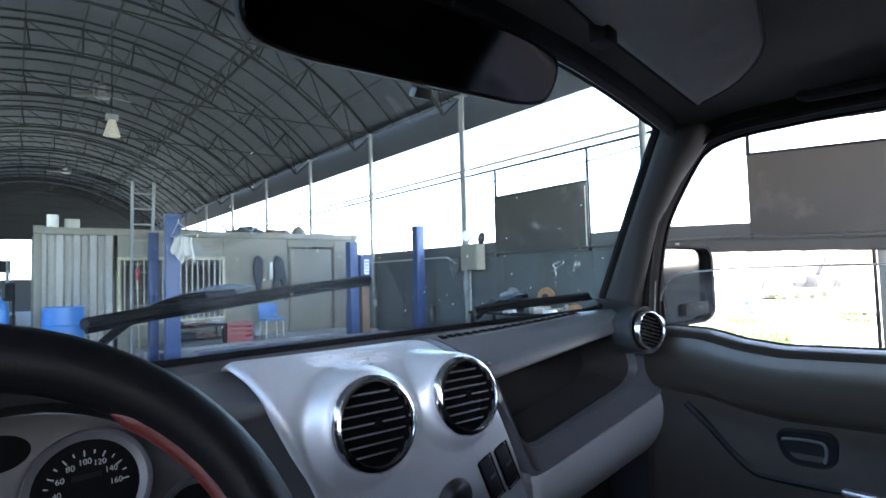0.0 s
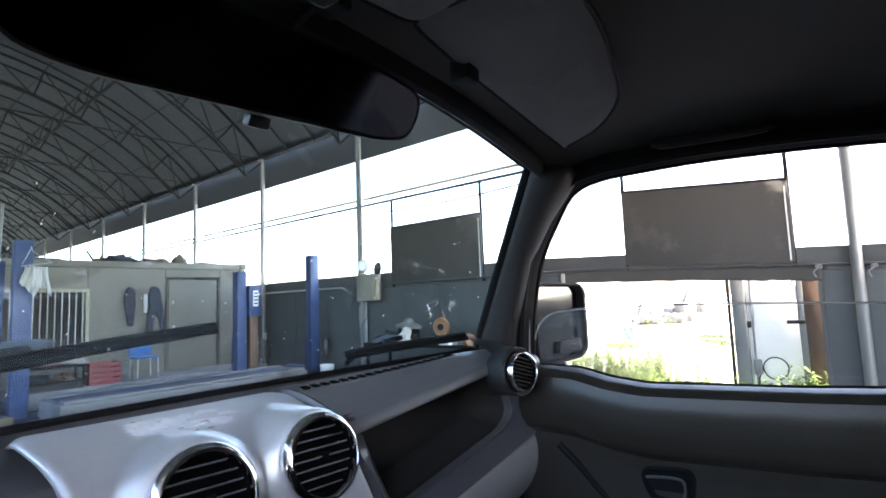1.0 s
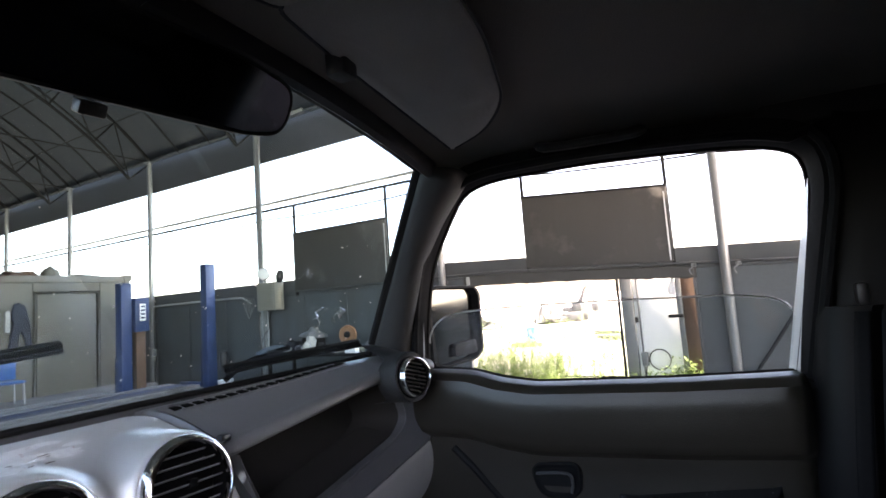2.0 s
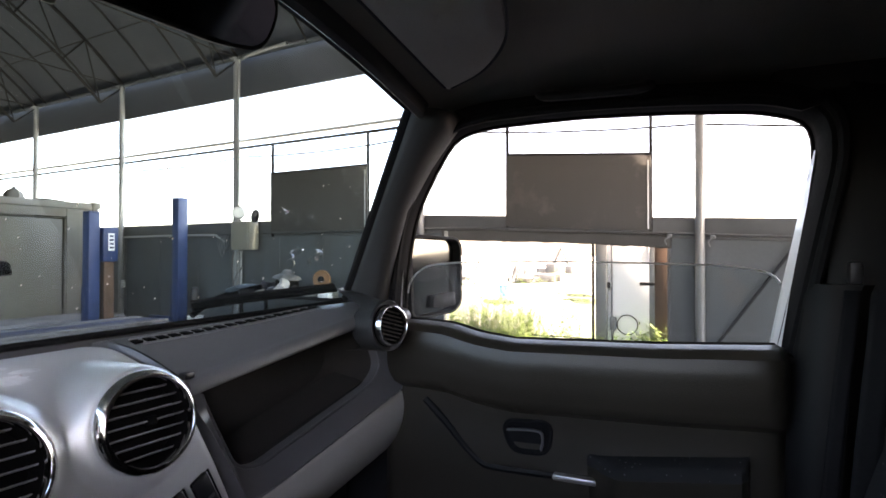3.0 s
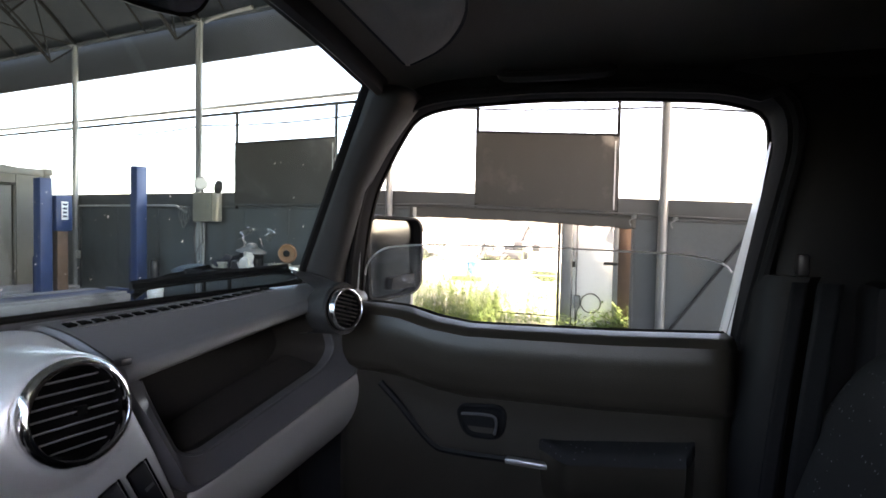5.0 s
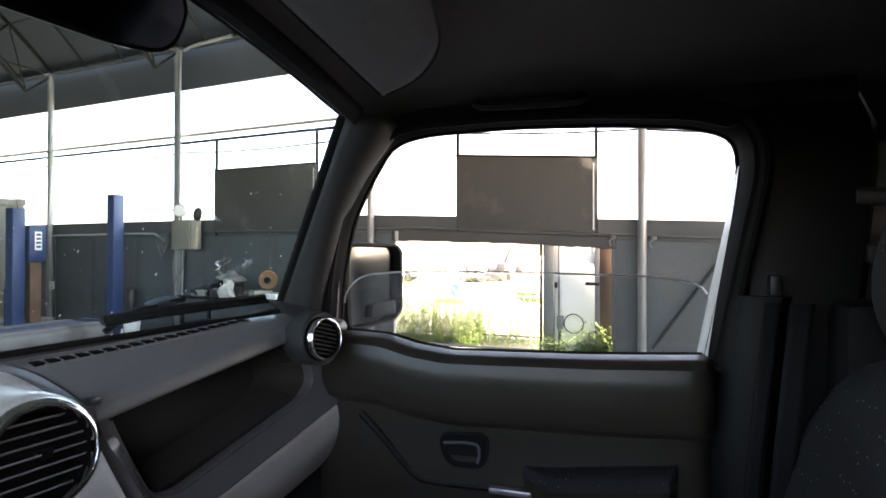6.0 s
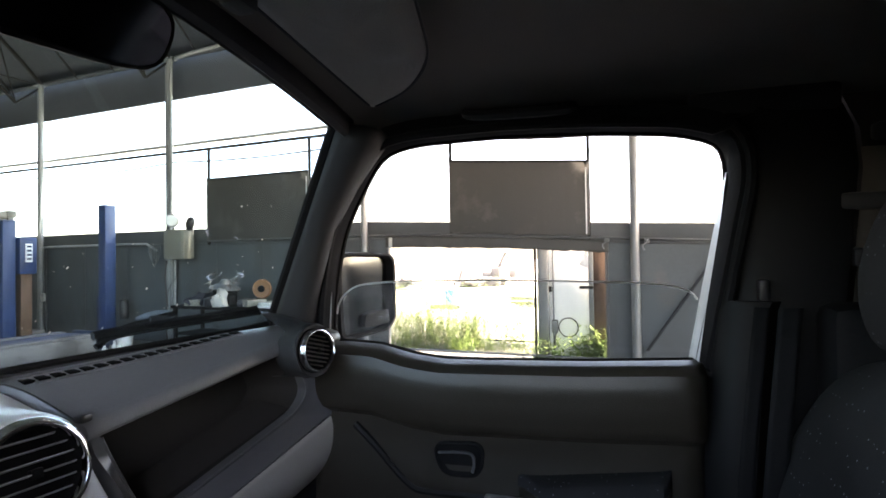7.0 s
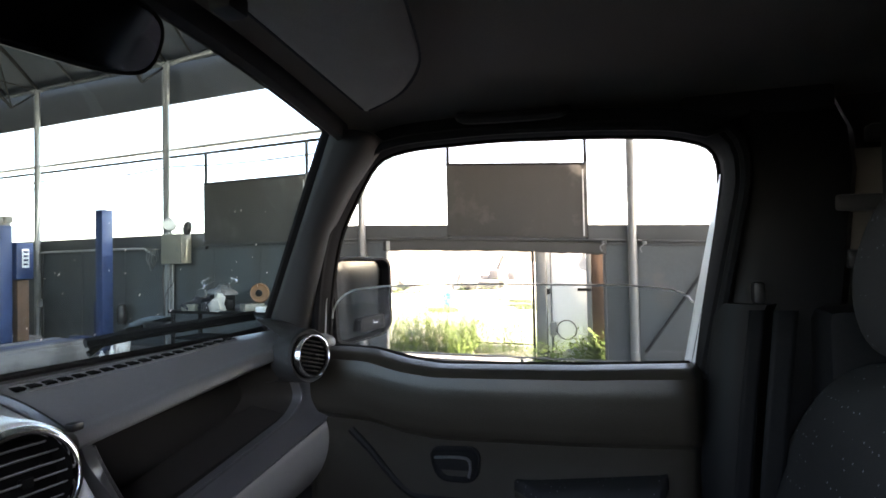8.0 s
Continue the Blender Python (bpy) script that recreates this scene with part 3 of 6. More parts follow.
# ---- lamps under the roof ----


def bay_lamp(x, y, z):
    b = thing("bay_lamp", (x, y, z), "white high-bay lamp with an open cone reflector, unlit", "lamp", "bay lamps")
    part("rod", tube([(x, y, z + 0.5), (x, y, 7.83)], 0.012, 6), M_DARKSTEEL, b)
    part("gear_box", box(x - 0.13, x + 0.13, y - 0.09, y + 0.09, z + 0.38, z + 0.52, 0.02), M_STEEL, b)
    part("reflector", lathe([(0.07, 0.38), (0.085, 0.34), (0.14, 0.14), (0.185, 0.0), (0.175, 0.0), (0.132, 0.14), (0.07, 0.33)], Matrix.Translation((x, y, z))), M_LAMP, b)
    part("bulb", lathe([(0.0, 0.03), (0.045, 0.06), (0.05, 0.13), (0.03, 0.27), (0.0, 0.28)], Matrix.Translation((x, y, z)), 16), M_WHITE, b)


bay_lamp(MID + 0.52, 14.0, 5.0)


def roof_fan(x, y, z):
    b = thing("roof_fan", (x, y, z), "dark hanging fan unit under the roof ridge", "fan", "fans under the ridge")
    part("motor", lathe([(0, -0.12), (0.16, -0.1), (0.2, 0), (0.16, 0.12), (0.04, 0.16), (0.04, 0.5)], Matrix.Translation((x, y, z)), 16), M_BLACK, b)
    for i in range(3):
        r = Matrix.Rotation(i * math.tau / 3 + 0.4, 4, "Z")
        bl = box(0.15, 0.75, -0.08, 0.08, -0.015, 0.015, 0.01)
        bmesh.ops.transform(bl, matrix=Matrix.Translation((x, y, z)) @ r @ Matrix.Rotation(0.25, 4, "X"), verts=bl.verts)
        part("blade", bl, M_BLACK, b)


roof_fan(MID + 0.45, 15.2, 6.35)
roof_fan(MID + 0.45, 27.0, 6.4)

# ---- shipping container turned into an office ----
ZONE = ROOM @ Matrix.Translation((0.564, 0, 0)) @ Matrix.Diagonal((0.937, 1, 1.042, 1))
CX0, CX1, CY, CZ = -0.33, 6.28, 10.6, 2.37
con = thing("shipping_container", (3, 11.8, 0.1), "weathered cream shipping container used as an office", "container")
rib = bmesh.new()
prof = []
x = CX0 + 0.08
while x < 0.92:
    prof += [(x, CY + 0.02), (x + 0.09, CY + 0.02), (x + 0.13, CY + 0.1), (x + 0.22, CY + 0.1), (x + 0.26, CY + 0.02)]
    x += 0.26
prof = [p for p in prof if p[0] <= 0.95]
for (xa, ya), (xb, yb) in zip(prof, prof[1:]):
    if xb - xa > 1e-4:
        rib.faces.new([rib.verts.new(q) for q in ((xa, ya, 0.22), (xb, yb, 0.22), (xb, yb, 2.24), (xa, ya, 2.24))])
thicken(part("ribbed_panel", rib, M_RIB, con, "ribbed steel panel streaked with rust", smooth=False), 0.006, -1)
part("back", box(CX0 + 0.05, CX1 - 0.05, CY + 2.3, CY + 2.38, 0.2, 2.3), M_CONTAINER, con)
part("end_panel", box(CX0 + 0.02, CX0 + 0.07, CY + 0.1, CY + 2.3, 0.2, 2.3), M_CONTAINER, con)
part("end_panel", box(CX1 - 0.07, CX1 - 0.02, CY + 0.1, CY + 2.3, 0.2, 2.3), M_CONTAINER, con)
part("roof_sheet", box(CX0 + 0.04, CX1 - 0.04, CY + 0.04, CY + 2.34, 2.28, 2.32), M_CONTAINER, con)
part("floor_frame", box(CX0 + 0.04, CX1 - 0.04, CY + 0.03, CY + 2.35, 0.1, 0.22), M_CONTAINER, con)
part("top_beam", box(CX0 + 0.12, CX1 - 0.12, CY - 0.005, CY + 0.07, 2.24, 2.36, 0.006), M_CONTAINER, con)
for x in (CX0, CX1 - 0.12):
    part("corner_post", box(x, x + 0.12, CY - 0.01, CY + 0.12, 0.2, 2.26, 0.01), M_CONTAINER, con, "corner post with rust streaks")
    for z in (2.26, 0.08):
        part("corner_casting", box(x - 0.01, x + 0.16, CY - 0.02, CY + 0.16, z, z + 0.12, 0.015), M_CONTAINER, con)
part("upper_board", box(0.97, 2.98, CY + 0.01, CY + 0.05, 1.86, 2.235), M_CREAM, con)
part("middle_board", box(2.985, 4.42, CY + 0.008, CY + 0.05, 0.22, 2.235), M_CREAM, con)
part("cover_strip", box(2.96, 3.04, CY - 0.004, CY + 0.012, 1.9, 2.24), M_CONTAINER, con)
part("cover_strip", box(3.04, 4.4, CY - 0.002, CY + 0.007, 1.84, 1.87), M_CONTAINER, con)
part("lower_board", box(0.97, 2.98, CY + 0.01, CY + 0.05, 0.22, 0.64), M_CREAM, con)
part("side_board", box(5.66, CX1 - 0.12, CY + 0.01, CY + 0.05, 0.22, 2.235), M_CREAM, con)
part("board_over_door", box(4.43, 5.65, CY + 0.01, CY + 0.05, 2.08, 2.235), M_CREAM, con)
door = part("door", box(4.5, 5.58, CY + 0.012, CY + 0.045, 0.24, 2.03, 0.006), M_CREAM, con, "plain cream door panel")
part("door_frame", tube([(4.46, CY, 0.22), (4.46, CY, 2.05), (5.62, CY, 2.05), (5.62, CY, 0.22)], 0.022, 4), M_CONTAINER, con)
part("door_knob", lathe([(0, 0.06), (0.025, 0.05), (0.03, 0.03), (0.012, 0.01), (0.012, 0)], pose(4.6, CY + 0.012, 1.1, 90), 12), M_ALU, door)
frame_bm = bmesh.new()
for x0, x1, z0, z1 in ((0.96, 2.98, 1.8, 1.86), (0.96, 2.98, 0.64, 0.7), (0.96, 1.02, 0.7, 1.8), (2.92, 2.98, 0.7, 1.8), (1.93, 1.97, 0.7, 1.8)):
    box(x0, x1, CY - 0.06, CY + 0.06, z0, z1, 0.005, frame_bm)
win = part("window_frame", frame_bm, M_YELLOW, con, "yellowed steel frame of the barred window")
for i in range(17):
    x = 1.08 + i * 0.112
    part("bar", box(x - 0.008, x + 0.008, CY - 0.055, CY - 0.037, 0.7, 1.8), M_BAG, win)
part("cross_bar", box(1.02, 2.92, CY - 0.036, CY - 0.022, 1.72, 1.74), M_BEIGE, win)

# things lying on the container roof
rnd = random.Random(5)


def lump(x, y, z, sx, sy, sz, mat, name, label, category, seed, rough=0.25):
    bm = bmesh.new()
    bmesh.ops.create_icosphere(bm, subdivisions=3, radius=1)
    for v in bm.verts:
        d = 1 + rough * noise.noise(v.co * 1.7 + Vector((seed, 0, 0))) + rough * 0.5 * noise.noise(v.co * 4 + Vector((0, seed, 0)))
        v.co = Vector((x + v.co.x * sx * d, y + v.co.y * sy * d, z + max(-0.15, v.co.z) * sz * d + sz * 0.15))
    return solid(name, bm, mat, (x, y, z), label, category)


lump(4.9, 11.0, 2.36, 0.16, 0.15, 0.18, M_CREAM, "stone", "pale round stone lying on the container roof", "stone", 1)
lump(4.35, 11.0, 2.36, 0.35, 0.2, 0.1, M_RUST, "sack", "brown crumpled sack on the container roof", "sack", 2, 0.5)
lump(3.6, 11.0, 2.36, 0.4, 0.2, 0.12, M_CLOTHDARK, "cloth_heap", "heap of dark cloth on the container roof", "cloth", 3, 0.6)
lump(5.5, 11.0, 2.36, 0.3, 0.2, 0.05, M_TARP, "cloth_heap", "flat grey cloth on the container roof", "cloth", 4, 0.5)
lump(2.4, 10.95, 2.36, 0.3, 0.2, 0.05, M_TARP, "cloth_heap", "folded grey tarpaulin on the container roof", "cloth", 9, 0.5)
solid("paint_can", lathe([(0, 0), (0.09, 0), (0.09, 0.2), (0.094, 0.205), (0.094, 0.215), (0.0, 0.21)], Matrix.Translation((-0.05, 10.75, 2.36)), 20), M_BAG, (-0.05, 10.75, 2.36), "white paint can standing on the container roof", "can")
solid("paint_can", lathe([(0, 0), (0.12, 0), (0.12, 0.14), (0.124, 0.145), (0.124, 0.15), (0.0, 0.15)], Matrix.Translation((0.25, 10.75, 2.36)), 20), M_BEIGE, (0.25, 10.75, 2.36), "low beige can standing on the container roof", "can")
solid("scrap_bar", tube([(3.15, 10.9, 2.37), (3.02, 10.9, 2.56)], 0.02, 6), M_DARKSTEEL, (3.1, 10.9, 2.36), "dark bent bar sticking up from the container roof", "scrap")
solid("scrap_bar", tube([(3.2, 10.85, 2.37), (3.3, 10.85, 2.5)], 0.02, 6), M_RUST, (3.2, 10.85, 2.36), "rusty bar sticking up from the container roof", "scrap")


# work clothes hung on the container
def hung_cloth(name, x, top, outline, label):
    pts = fillet([(x + a, top + b) for a, b in outline], 0.028, 3)
    loops = [[Vector((p.x, CY - d, p.y)) for p in grown(pts, g)] for d, g in ((0.03, -0.015), (0.045, 0.0), (0.07, -0.006), (0.082, -0.022))]
    bm = bands(loops, cap_first=True)
    bmesh.ops.triangle_fill(bm, use_beauty=True, edges=[e for e in bm.edges if e.is_boundary])
    bmesh.ops.subdivide_edges(bm, edges=[e for e in bm.edges if e.calc_length() > 0.06], cuts=2)
    for v in bm.verts:
        v.co.y += 0.03 * noise.noise(Vector((v.co.x * 13, v.co.z * 4, x)))
        v.co.x += 0.015 * noise.noise(Vector((v.co.z * 7, x, 2)))
    solid(name, bm, M_CLOTHDARK, (x, CY - 0.05, top), label, "clothes")


hung_cloth("work_trousers", 3.7, 1.88, [(-0.04, 0), (0.05, 0), (0.11, -0.12), (0.12, -0.35), (0.09, -0.6), (0.08, -0.73), (-0.03, -0.71), (-0.07, -0.5), (-0.11, -0.32), (-0.1, -0.1)], "dark folded work trousers hung on the container wall")
hung_cloth("work_overall", 4.1, 1.9, [(-0.01, -0.03), (0.06, 0.0), (0.17, -0.06), (0.23, -0.25), (0.26, -0.5), (0.32, -0.94), (0.23, -0.96), (0.16, -0.62), (0.1, -0.5), (0.06, -0.68), (0.04, -0.93), (-0.12, -0.91), (-0.07, -0.6), (-0.03, -0.35), (-0.05, -0.14)], "dark work overall hung on the container wall")
solid("rag", box(3.95, 4.03, CY - 0.09, CY - 0.06, 1.4, 1.75, 0.012), M_BAG, (3.99, CY - 0.07, 1.4), "pale rag hanging beside the overall", "rag")

# ladder leaning against the container
ZONE = ROOM @ Matrix.Translation((0.18, 0, 0))
lad = thing("ladder", (1.4, 10.2, 0), "grey aluminium ladder leaning against the container", "ladder")
for x0, x1 in ((1.41, 1.51), (1.68, 1.87)):
    part("rail", tube([(x0, 9.95, 0.0), (x1, 10.5, 3.35)], 0.026, 6), M_STEEL, lad)
for i in range(11):
    t = (i + 0.6) / 11.4
    part("rung", tube([(lerp(1.41, 1.51, t), lerp(9.95, 10.5, t), 3.35 * t), (lerp(1.68, 1.87, t), lerp(9.95, 10.5, t), 3.35 * t)], 0.016, 6), M_STEEL, lad)


# ---- two-post lifts ----
ZONE = ROOM
def lift_column(x, y, w, d, h, mat, label, carriage):
    b = thing("lift_column", (x, y, 0), label, "vehicle lift", "lift columns")
    t = 0.012
    bm = box(x - w / 2, x + w / 2, y - d / 2, y - d / 2 + t, 0.03, h, 0.003)
    box(x - w / 2, x - w / 2 + t, y - d / 2 + t + 0.001, y + d / 2, 0.03, h, 0.003, bm)
    box(x + w / 2 - t, x + w / 2, y - d / 2 + t + 0.001, y + d / 2, 0.03, h, 0.003, bm)
    part("mast", bm, mat, b)
    part("base_plate", box(x - w, x + w, y - d, y + d, 0.0, 0.03, 0.004), mat, b)
    part("top_cap", box(x - w / 2 - 0.005, x + w / 2 + 0.005, y - d / 2 - 0.005, y + d / 2, h, h + 0.03, 0.006), mat, b)
    if carriage:
        part("carriage", box(x - w / 2 + 0.02, x + w / 2 - 0.02, y - 0.02, y + d / 2 + 0.08, 0.15, 0.85, 0.01), M_DARKBLUE, b)
        part("swing_arm", box(x - 0.05, x + 0.05, y + 0.1, y + 0.9, 0.12, 0.22, 0.01), mat, b)
    return b


lift_column(2.04, 9.0, 0.22, 0.17, 2.55, M_BLUE, "bright blue painted steel lift column", True)
lc_wall = lift_column(6.84, 8.6, 0.2, 0.18, 2.49, M_BLUE, "tall blue painted steel lift column near the wall", True)
lift_column(1.86, 9.55, 0.14, 0.16, 2.28, M_DARKBLUE, "dark blue steel lift column beside a ladder", False)
part("pump", lathe([(0, 0.0), (0.07, 0.01), (0.085, 0.08), (0.085, 0.3), (0.06, 0.36), (0, 0.38)], Matrix.Translation((7.09, 8.5, 0.42)), 18), M_BLACK, lc_wall, "black hydraulic pump on the column side")
ZONE = ROOM @ Matrix.Translation((0.36, 0, 0))
lc = lift_column(5.32, 9.45, 0.19, 0.2, 2.18, M_BLUE, "blue steel lift column with a control cabinet", True)
cab = part("control_cabinet", box(5.45, 5.72, 9.3, 9.56, 1.3, 1.93, 0.015), M_BLUE, lc, "blue control cabinet with a white plate")
part("plate", box(5.53, 5.64, 9.285, 9.296, 1.5, 1.82, 0.003), M_WHITE, cab, "white plate with unreadable dark writing")
for i in range(4):
    part("writing", box(5.55, 5.62, 9.278, 9.284, 1.54 + i * 0.07, 1.575 + i * 0.07), M_DARKBLUE, cab)
part("cabinet_stand", box(5.5, 5.68, 9.36, 9.5, 0.03, 1.3, 0.01), M_RUST, lc, "rust-brown motor housing below the cabinet")
solid("lift_floor_plate", box(1.95, 5.2, 8.82, 9.2, 0.0, 0.055, 0.012), M_BLUE, (3.5, 9.0, 0), "blue cover plate across the floor between lift columns", "floor plate")
ramp = thing("lift_ramp", (4, 8.0, 0), "low dusty blue ramp between pale concrete edges", "ramp")
part("deck", box(1.95, 5.75, 8.12, 8.58, 0.27, 0.3, 0.006), M_RAMP, ramp)
part("bed", box(1.9, 5.8, 7.86, 8.88, 0.0, 0.268, 0.015), M_CONCRETE, ramp, "dusty concrete bed of the ramp")
for y in (7.88, 8.6):
    part("side_rail", box(1.95, 5.75, y, y + 0.2, 0.27, 0.315, 0.01), M_CONCRETE, ramp)
part("end_flap", box(5.81, 6.15, 8.1, 8.6, 0.0, 0.05, 0.006), M_RAMP, ramp)
for x, y, a, l in ((6.2, 9.2, 0.3, 0.7), (6.0, 9.0, -0.2, 0.9), (6.45, 9.55, 0.9, 0.5), (6.3, 8.95, 1.3, 0.45), (5.95, 9.6, 0.1, 0.6)):
    solid("board_offcut", box(x - l / 2, x + l / 2, y - 0.07, y + 0.07, 0.0, 0.035 + 0.01 * a, 0.005, rot=Matrix.Rotation(a, 3, "Z")), M_WOOD, (x, y, 0), "dull brown board offcut lying on the floor", "board", "offcuts by the wall")
for x, y, h in ((5.75, 7.42, 0.22), (5.9, 7.5, 0.17), (5.68, 7.56, 0.14)):
    solid("bottle", lathe([(0, 0), (0.04, 0), (0.042, h * 0.6), (0.018, h * 0.8), (0.018, h), (0, h)], Matrix.Translation((x, y, 0)), 14), M_WHITE, (x, y, 0), "small pale bottle standing on the floor", "bottle", "bottles by the ramp")
lump(6.25, 9.75, 0.0, 0.25, 0.2, 0.12, M_RUST, "oily_rag", "dark brown oily rag heap on the floor", "rags", 41, 0.6)
solid("timber_plank", box(0.3, 1.55, 8.45, 8.66, 0.0, 0.12, 0.01, rot=Matrix.Rotation(0.2, 3, "Z")), M_WOOD, (0.9, 8.55, 0), "thick raw timber plank on the floor", "plank")
solid("timber_plank", box(0.1, 0.95, 8.15, 8.27, 0.0, 0.08, 0.006), M_WOOD, (0.6, 8.2, 0), "short raw timber plank on the floor", "plank")

# bag on a wire hanger at the blue column
ZONE = ROOM @ Matrix.Translation((0.18, 0, 0.05))
bag = thing("hanging_cloth", (1.88, 8.82, 1.85), "white folded cloth on a wire hanger at the blue column", "cloth")
part("hanger", tube([(1.93, 8.86, 2.44), (1.91, 8.82, 2.38), (1.80, 8.79, 2.14), (2.17, 8.79, 2.2), (1.93, 8.82, 2.36), (1.93, 8.86, 2.44)], 0.006, 5), M_ALU, bag)
for x0, x1, zt, zb, y0, k in ((1.80, 2.02, 2.13, 1.83, 8.77, 1.0), (1.92, 2.15, 2.14, 1.78, 8.80, 4.0), (1.86, 1.95, 2.16, 1.98, 8.745, 7.0)):
    def fold(u, v, x0=x0, x1=x1, zt=zt, zb=zb, y0=y0, k=k):
        spread = 0.5 + (u - 0.5) * lerp(0.8, 1.05, v)
        low = zb + 0.05 * math.sin(u * 7 + k) + 0.03 * math.sin(u * 17 + 2 * k)
        return Vector((lerp(x0, x1, spread) + 0.015 * math.sin(v * 4 + k), y0 - 0.022 * math.sin(u * 11 + k) * (0.3 + v) - 0.012 * math.sin(u * 23 + v * 3), lerp(zt + 0.012 * math.sin(u * 9 + k), low, v)))
    thicken(part("fold", grid(fold, 26, 12), M_BAG, bag), 0.004)


# ---- drums, bottles and clutter by the container ----
def drum(x, y, z, mat, name, label, r=0.29, h=0.88):
    b = thing(name, (x, y, z), label, "drum", "oil drums")
    m = Matrix.Translation((x, y, z))
    part("shell", lathe([(0, 0.015), (r - 0.02, 0.015), (r - 0.01, 0), (r, 0.01), (r, h * 0.33), (r + 0.012, h * 0.345), (r, h * 0.36), (r, h * 0.65), (r + 0.012, h * 0.665), (r, h * 0.68), (r, h - 0.01), (r - 0.01, h), (r - 0.02, h - 0.02), (0, h - 0.02)], m, 28), mat, b)
    part("bung", lathe([(0, 0.02), (0.035, 0.02), (0.035, 0)], Matrix.Translation((x + 0.15, y, z + h - 0.02)), 12), M_STEEL, b)
    return b


ZONE = ROOM @ Matrix.Translation((0.5, 0, 0))
solid("drum_pallet", box(-0.25, 0.5, 9.6, 10.35, 0.0, 0.22, 0.01), M_WOOD, (0.1, 10, 0), "low wooden pallet under a drum", "pallet")
drum(0.13, 9.98, 0.22, M_DRUM, "oil_drum", "blue steel oil drum on a wooden pallet")
gas = thing("gas_cylinder", (-0.7, 10.4, 0), "bright blue tall gas cylinder", "gas cylinder")
part("body", lathe([(0, 0), (0.14, 0.0), (0.15, 0.03), (0.15, 1.05), (0.12, 1.18), (0.05, 1.26), (0.04, 1.3)], Matrix.Translation((-0.7, 10.4, 0)), 24), M_DRUM, gas)
part("valve", lathe([(0.03, 1.3), (0.03, 1.38), (0.05, 1.38), (0.05, 1.42), (0, 1.42)], Matrix.Translation((-0.7, 10.4, 0)), 12), M_STEEL, gas)


def crate(x, y, mat, w=0.5, d=0.36, h=0.3, z=0.0, label="red plastic crate with slotted sides"):
    b = thing("crate", (x, y, z), label, "crate", "crates on the floor")
    part("bottom", box(x - w / 2, x + w / 2, y - d / 2, y + d / 2, z, z + 0.02), mat, b)
    for i in range(4):
        z0 = z + 0.025 + i * h / 4
        part("side_slat", box(x - w / 2, x + w / 2, y - d / 2, y - d / 2 + 0.015, z0, z0 + h / 4 - 0.02, 0.003), mat, b)
        part("side_slat", box(x - w / 2, x + w / 2, y + d / 2 - 0.015, y + d / 2, z0, z0 + h / 4 - 0.02, 0.003), mat, b)
    for sx in (-1, 1):
        part("end", box(x + sx * (w / 2) - 0.012, x + sx * (w / 2) + 0.012, y - d / 2, y + d / 2, z, z + h, 0.004), mat, b)
    return b


ZONE = ROOM
solid("plinth", box(1.75, 6.45, 9.68, 13.1, 0.0, 0.27, 0.02), M_CONCRETE, (4, 11.4, 0), "low concrete step in front of the container", "step", kind="structure")
ZONE = ROOM @ Matrix.Translation((0.1, 0.2, 0.27))
crate(3.28, 9.7, M_REDPAINT, 0.46, 0.36, 0.36)
ZONE = ROOM @ Matrix.Translation((0.3, 0, 0))
crate(-0.22, 9.75, M_REDPAINT, 0.4, 0.3, 0.25, label="small red plastic crate near the gas cylinder")
crate(-0.1, 9.3, M_ORANGE, 0.3, 0.25, 0.2, label="small orange plastic box on the floor")
ZONE = ROOM @ Matrix.Translation((0.1, 0.2, 0.27))
sheet = grid(lambda u, v: Vector((2.3 + u * 0.75, 9.52 + v * 0.4, 0.41 + 0.03 * math.sin(u * 5 + v * 3) + 0.025 * noise.noise(Vector((u * 6, v * 4, 1))))), 20, 10)
trolley = thing("work_trolley", (2.6, 9.75, 0), "low dark steel trolley by the container", "trolley")
part("top_tray", box(2.1, 3.0, 9.5, 10.0, 0.34, 0.38, 0.012), M_DARKSTEEL, trolley)
part("shelf", box(2.12, 2.98, 9.52, 9.98, 0.1, 0.125, 0.008), M_DARKSTEEL, trolley)
for x in (2.13, 2.97):
    for y in (9.53, 9.97):
        part("leg", box(x - 0.018, x + 0.018, y - 0.018, y + 0.018, 0.05, 0.34, 0.004), M_DARKSTEEL, trolley)
        part("castor", lathe([(0, -0.012), (0.025, -0.012), (0.025, 0.012), (0, 0.012)], pose(x, y, 0.025, 0, 90), 12), M_BLACK, trolley)
lump(2.35, 9.75, 0.125, 0.18, 0.16, 0.12, M_CLOTHDARK, "rag_heap", "dark rags on the lower shelf of the trolley", "rags", 51, 0.5)
lump(2.75, 9.75, 0.125, 0.16, 0.15, 0.1, M_RUST, "rag_heap", "brown oily rags on the lower shelf of the trolley", "rags", 52, 0.6)
thicken(solid("paper_sheet", sheet, M_BAG, (2.6, 9.75, 0.38), "crumpled white sheet lying on the trolley", "sheet"), 0.004)
red_sheet = grid(lambda u, v: Vector((2.08 + u * 0.6, 9.5 + v * 0.3, 0.392 + 0.012 * math.sin(u * 7) + 0.01 * noise.noise(Vector((u * 5, v * 5, 3))))), 14, 6)
thicken(solid("red_cloth", red_sheet, M_REDPAINT, (2.4, 9.5, 0.38), "crumpled red cloth on the trolley edge", "cloth"), 0.006)
chair = thing("plastic_chair", (4.0, 9.8, 0.0), "blue plastic chair with thin metal legs", "chair")
part("seat", box(3.8, 4.2, 9.6, 10.0, 0.35, 0.39, 0.015), M_DRUM, chair)
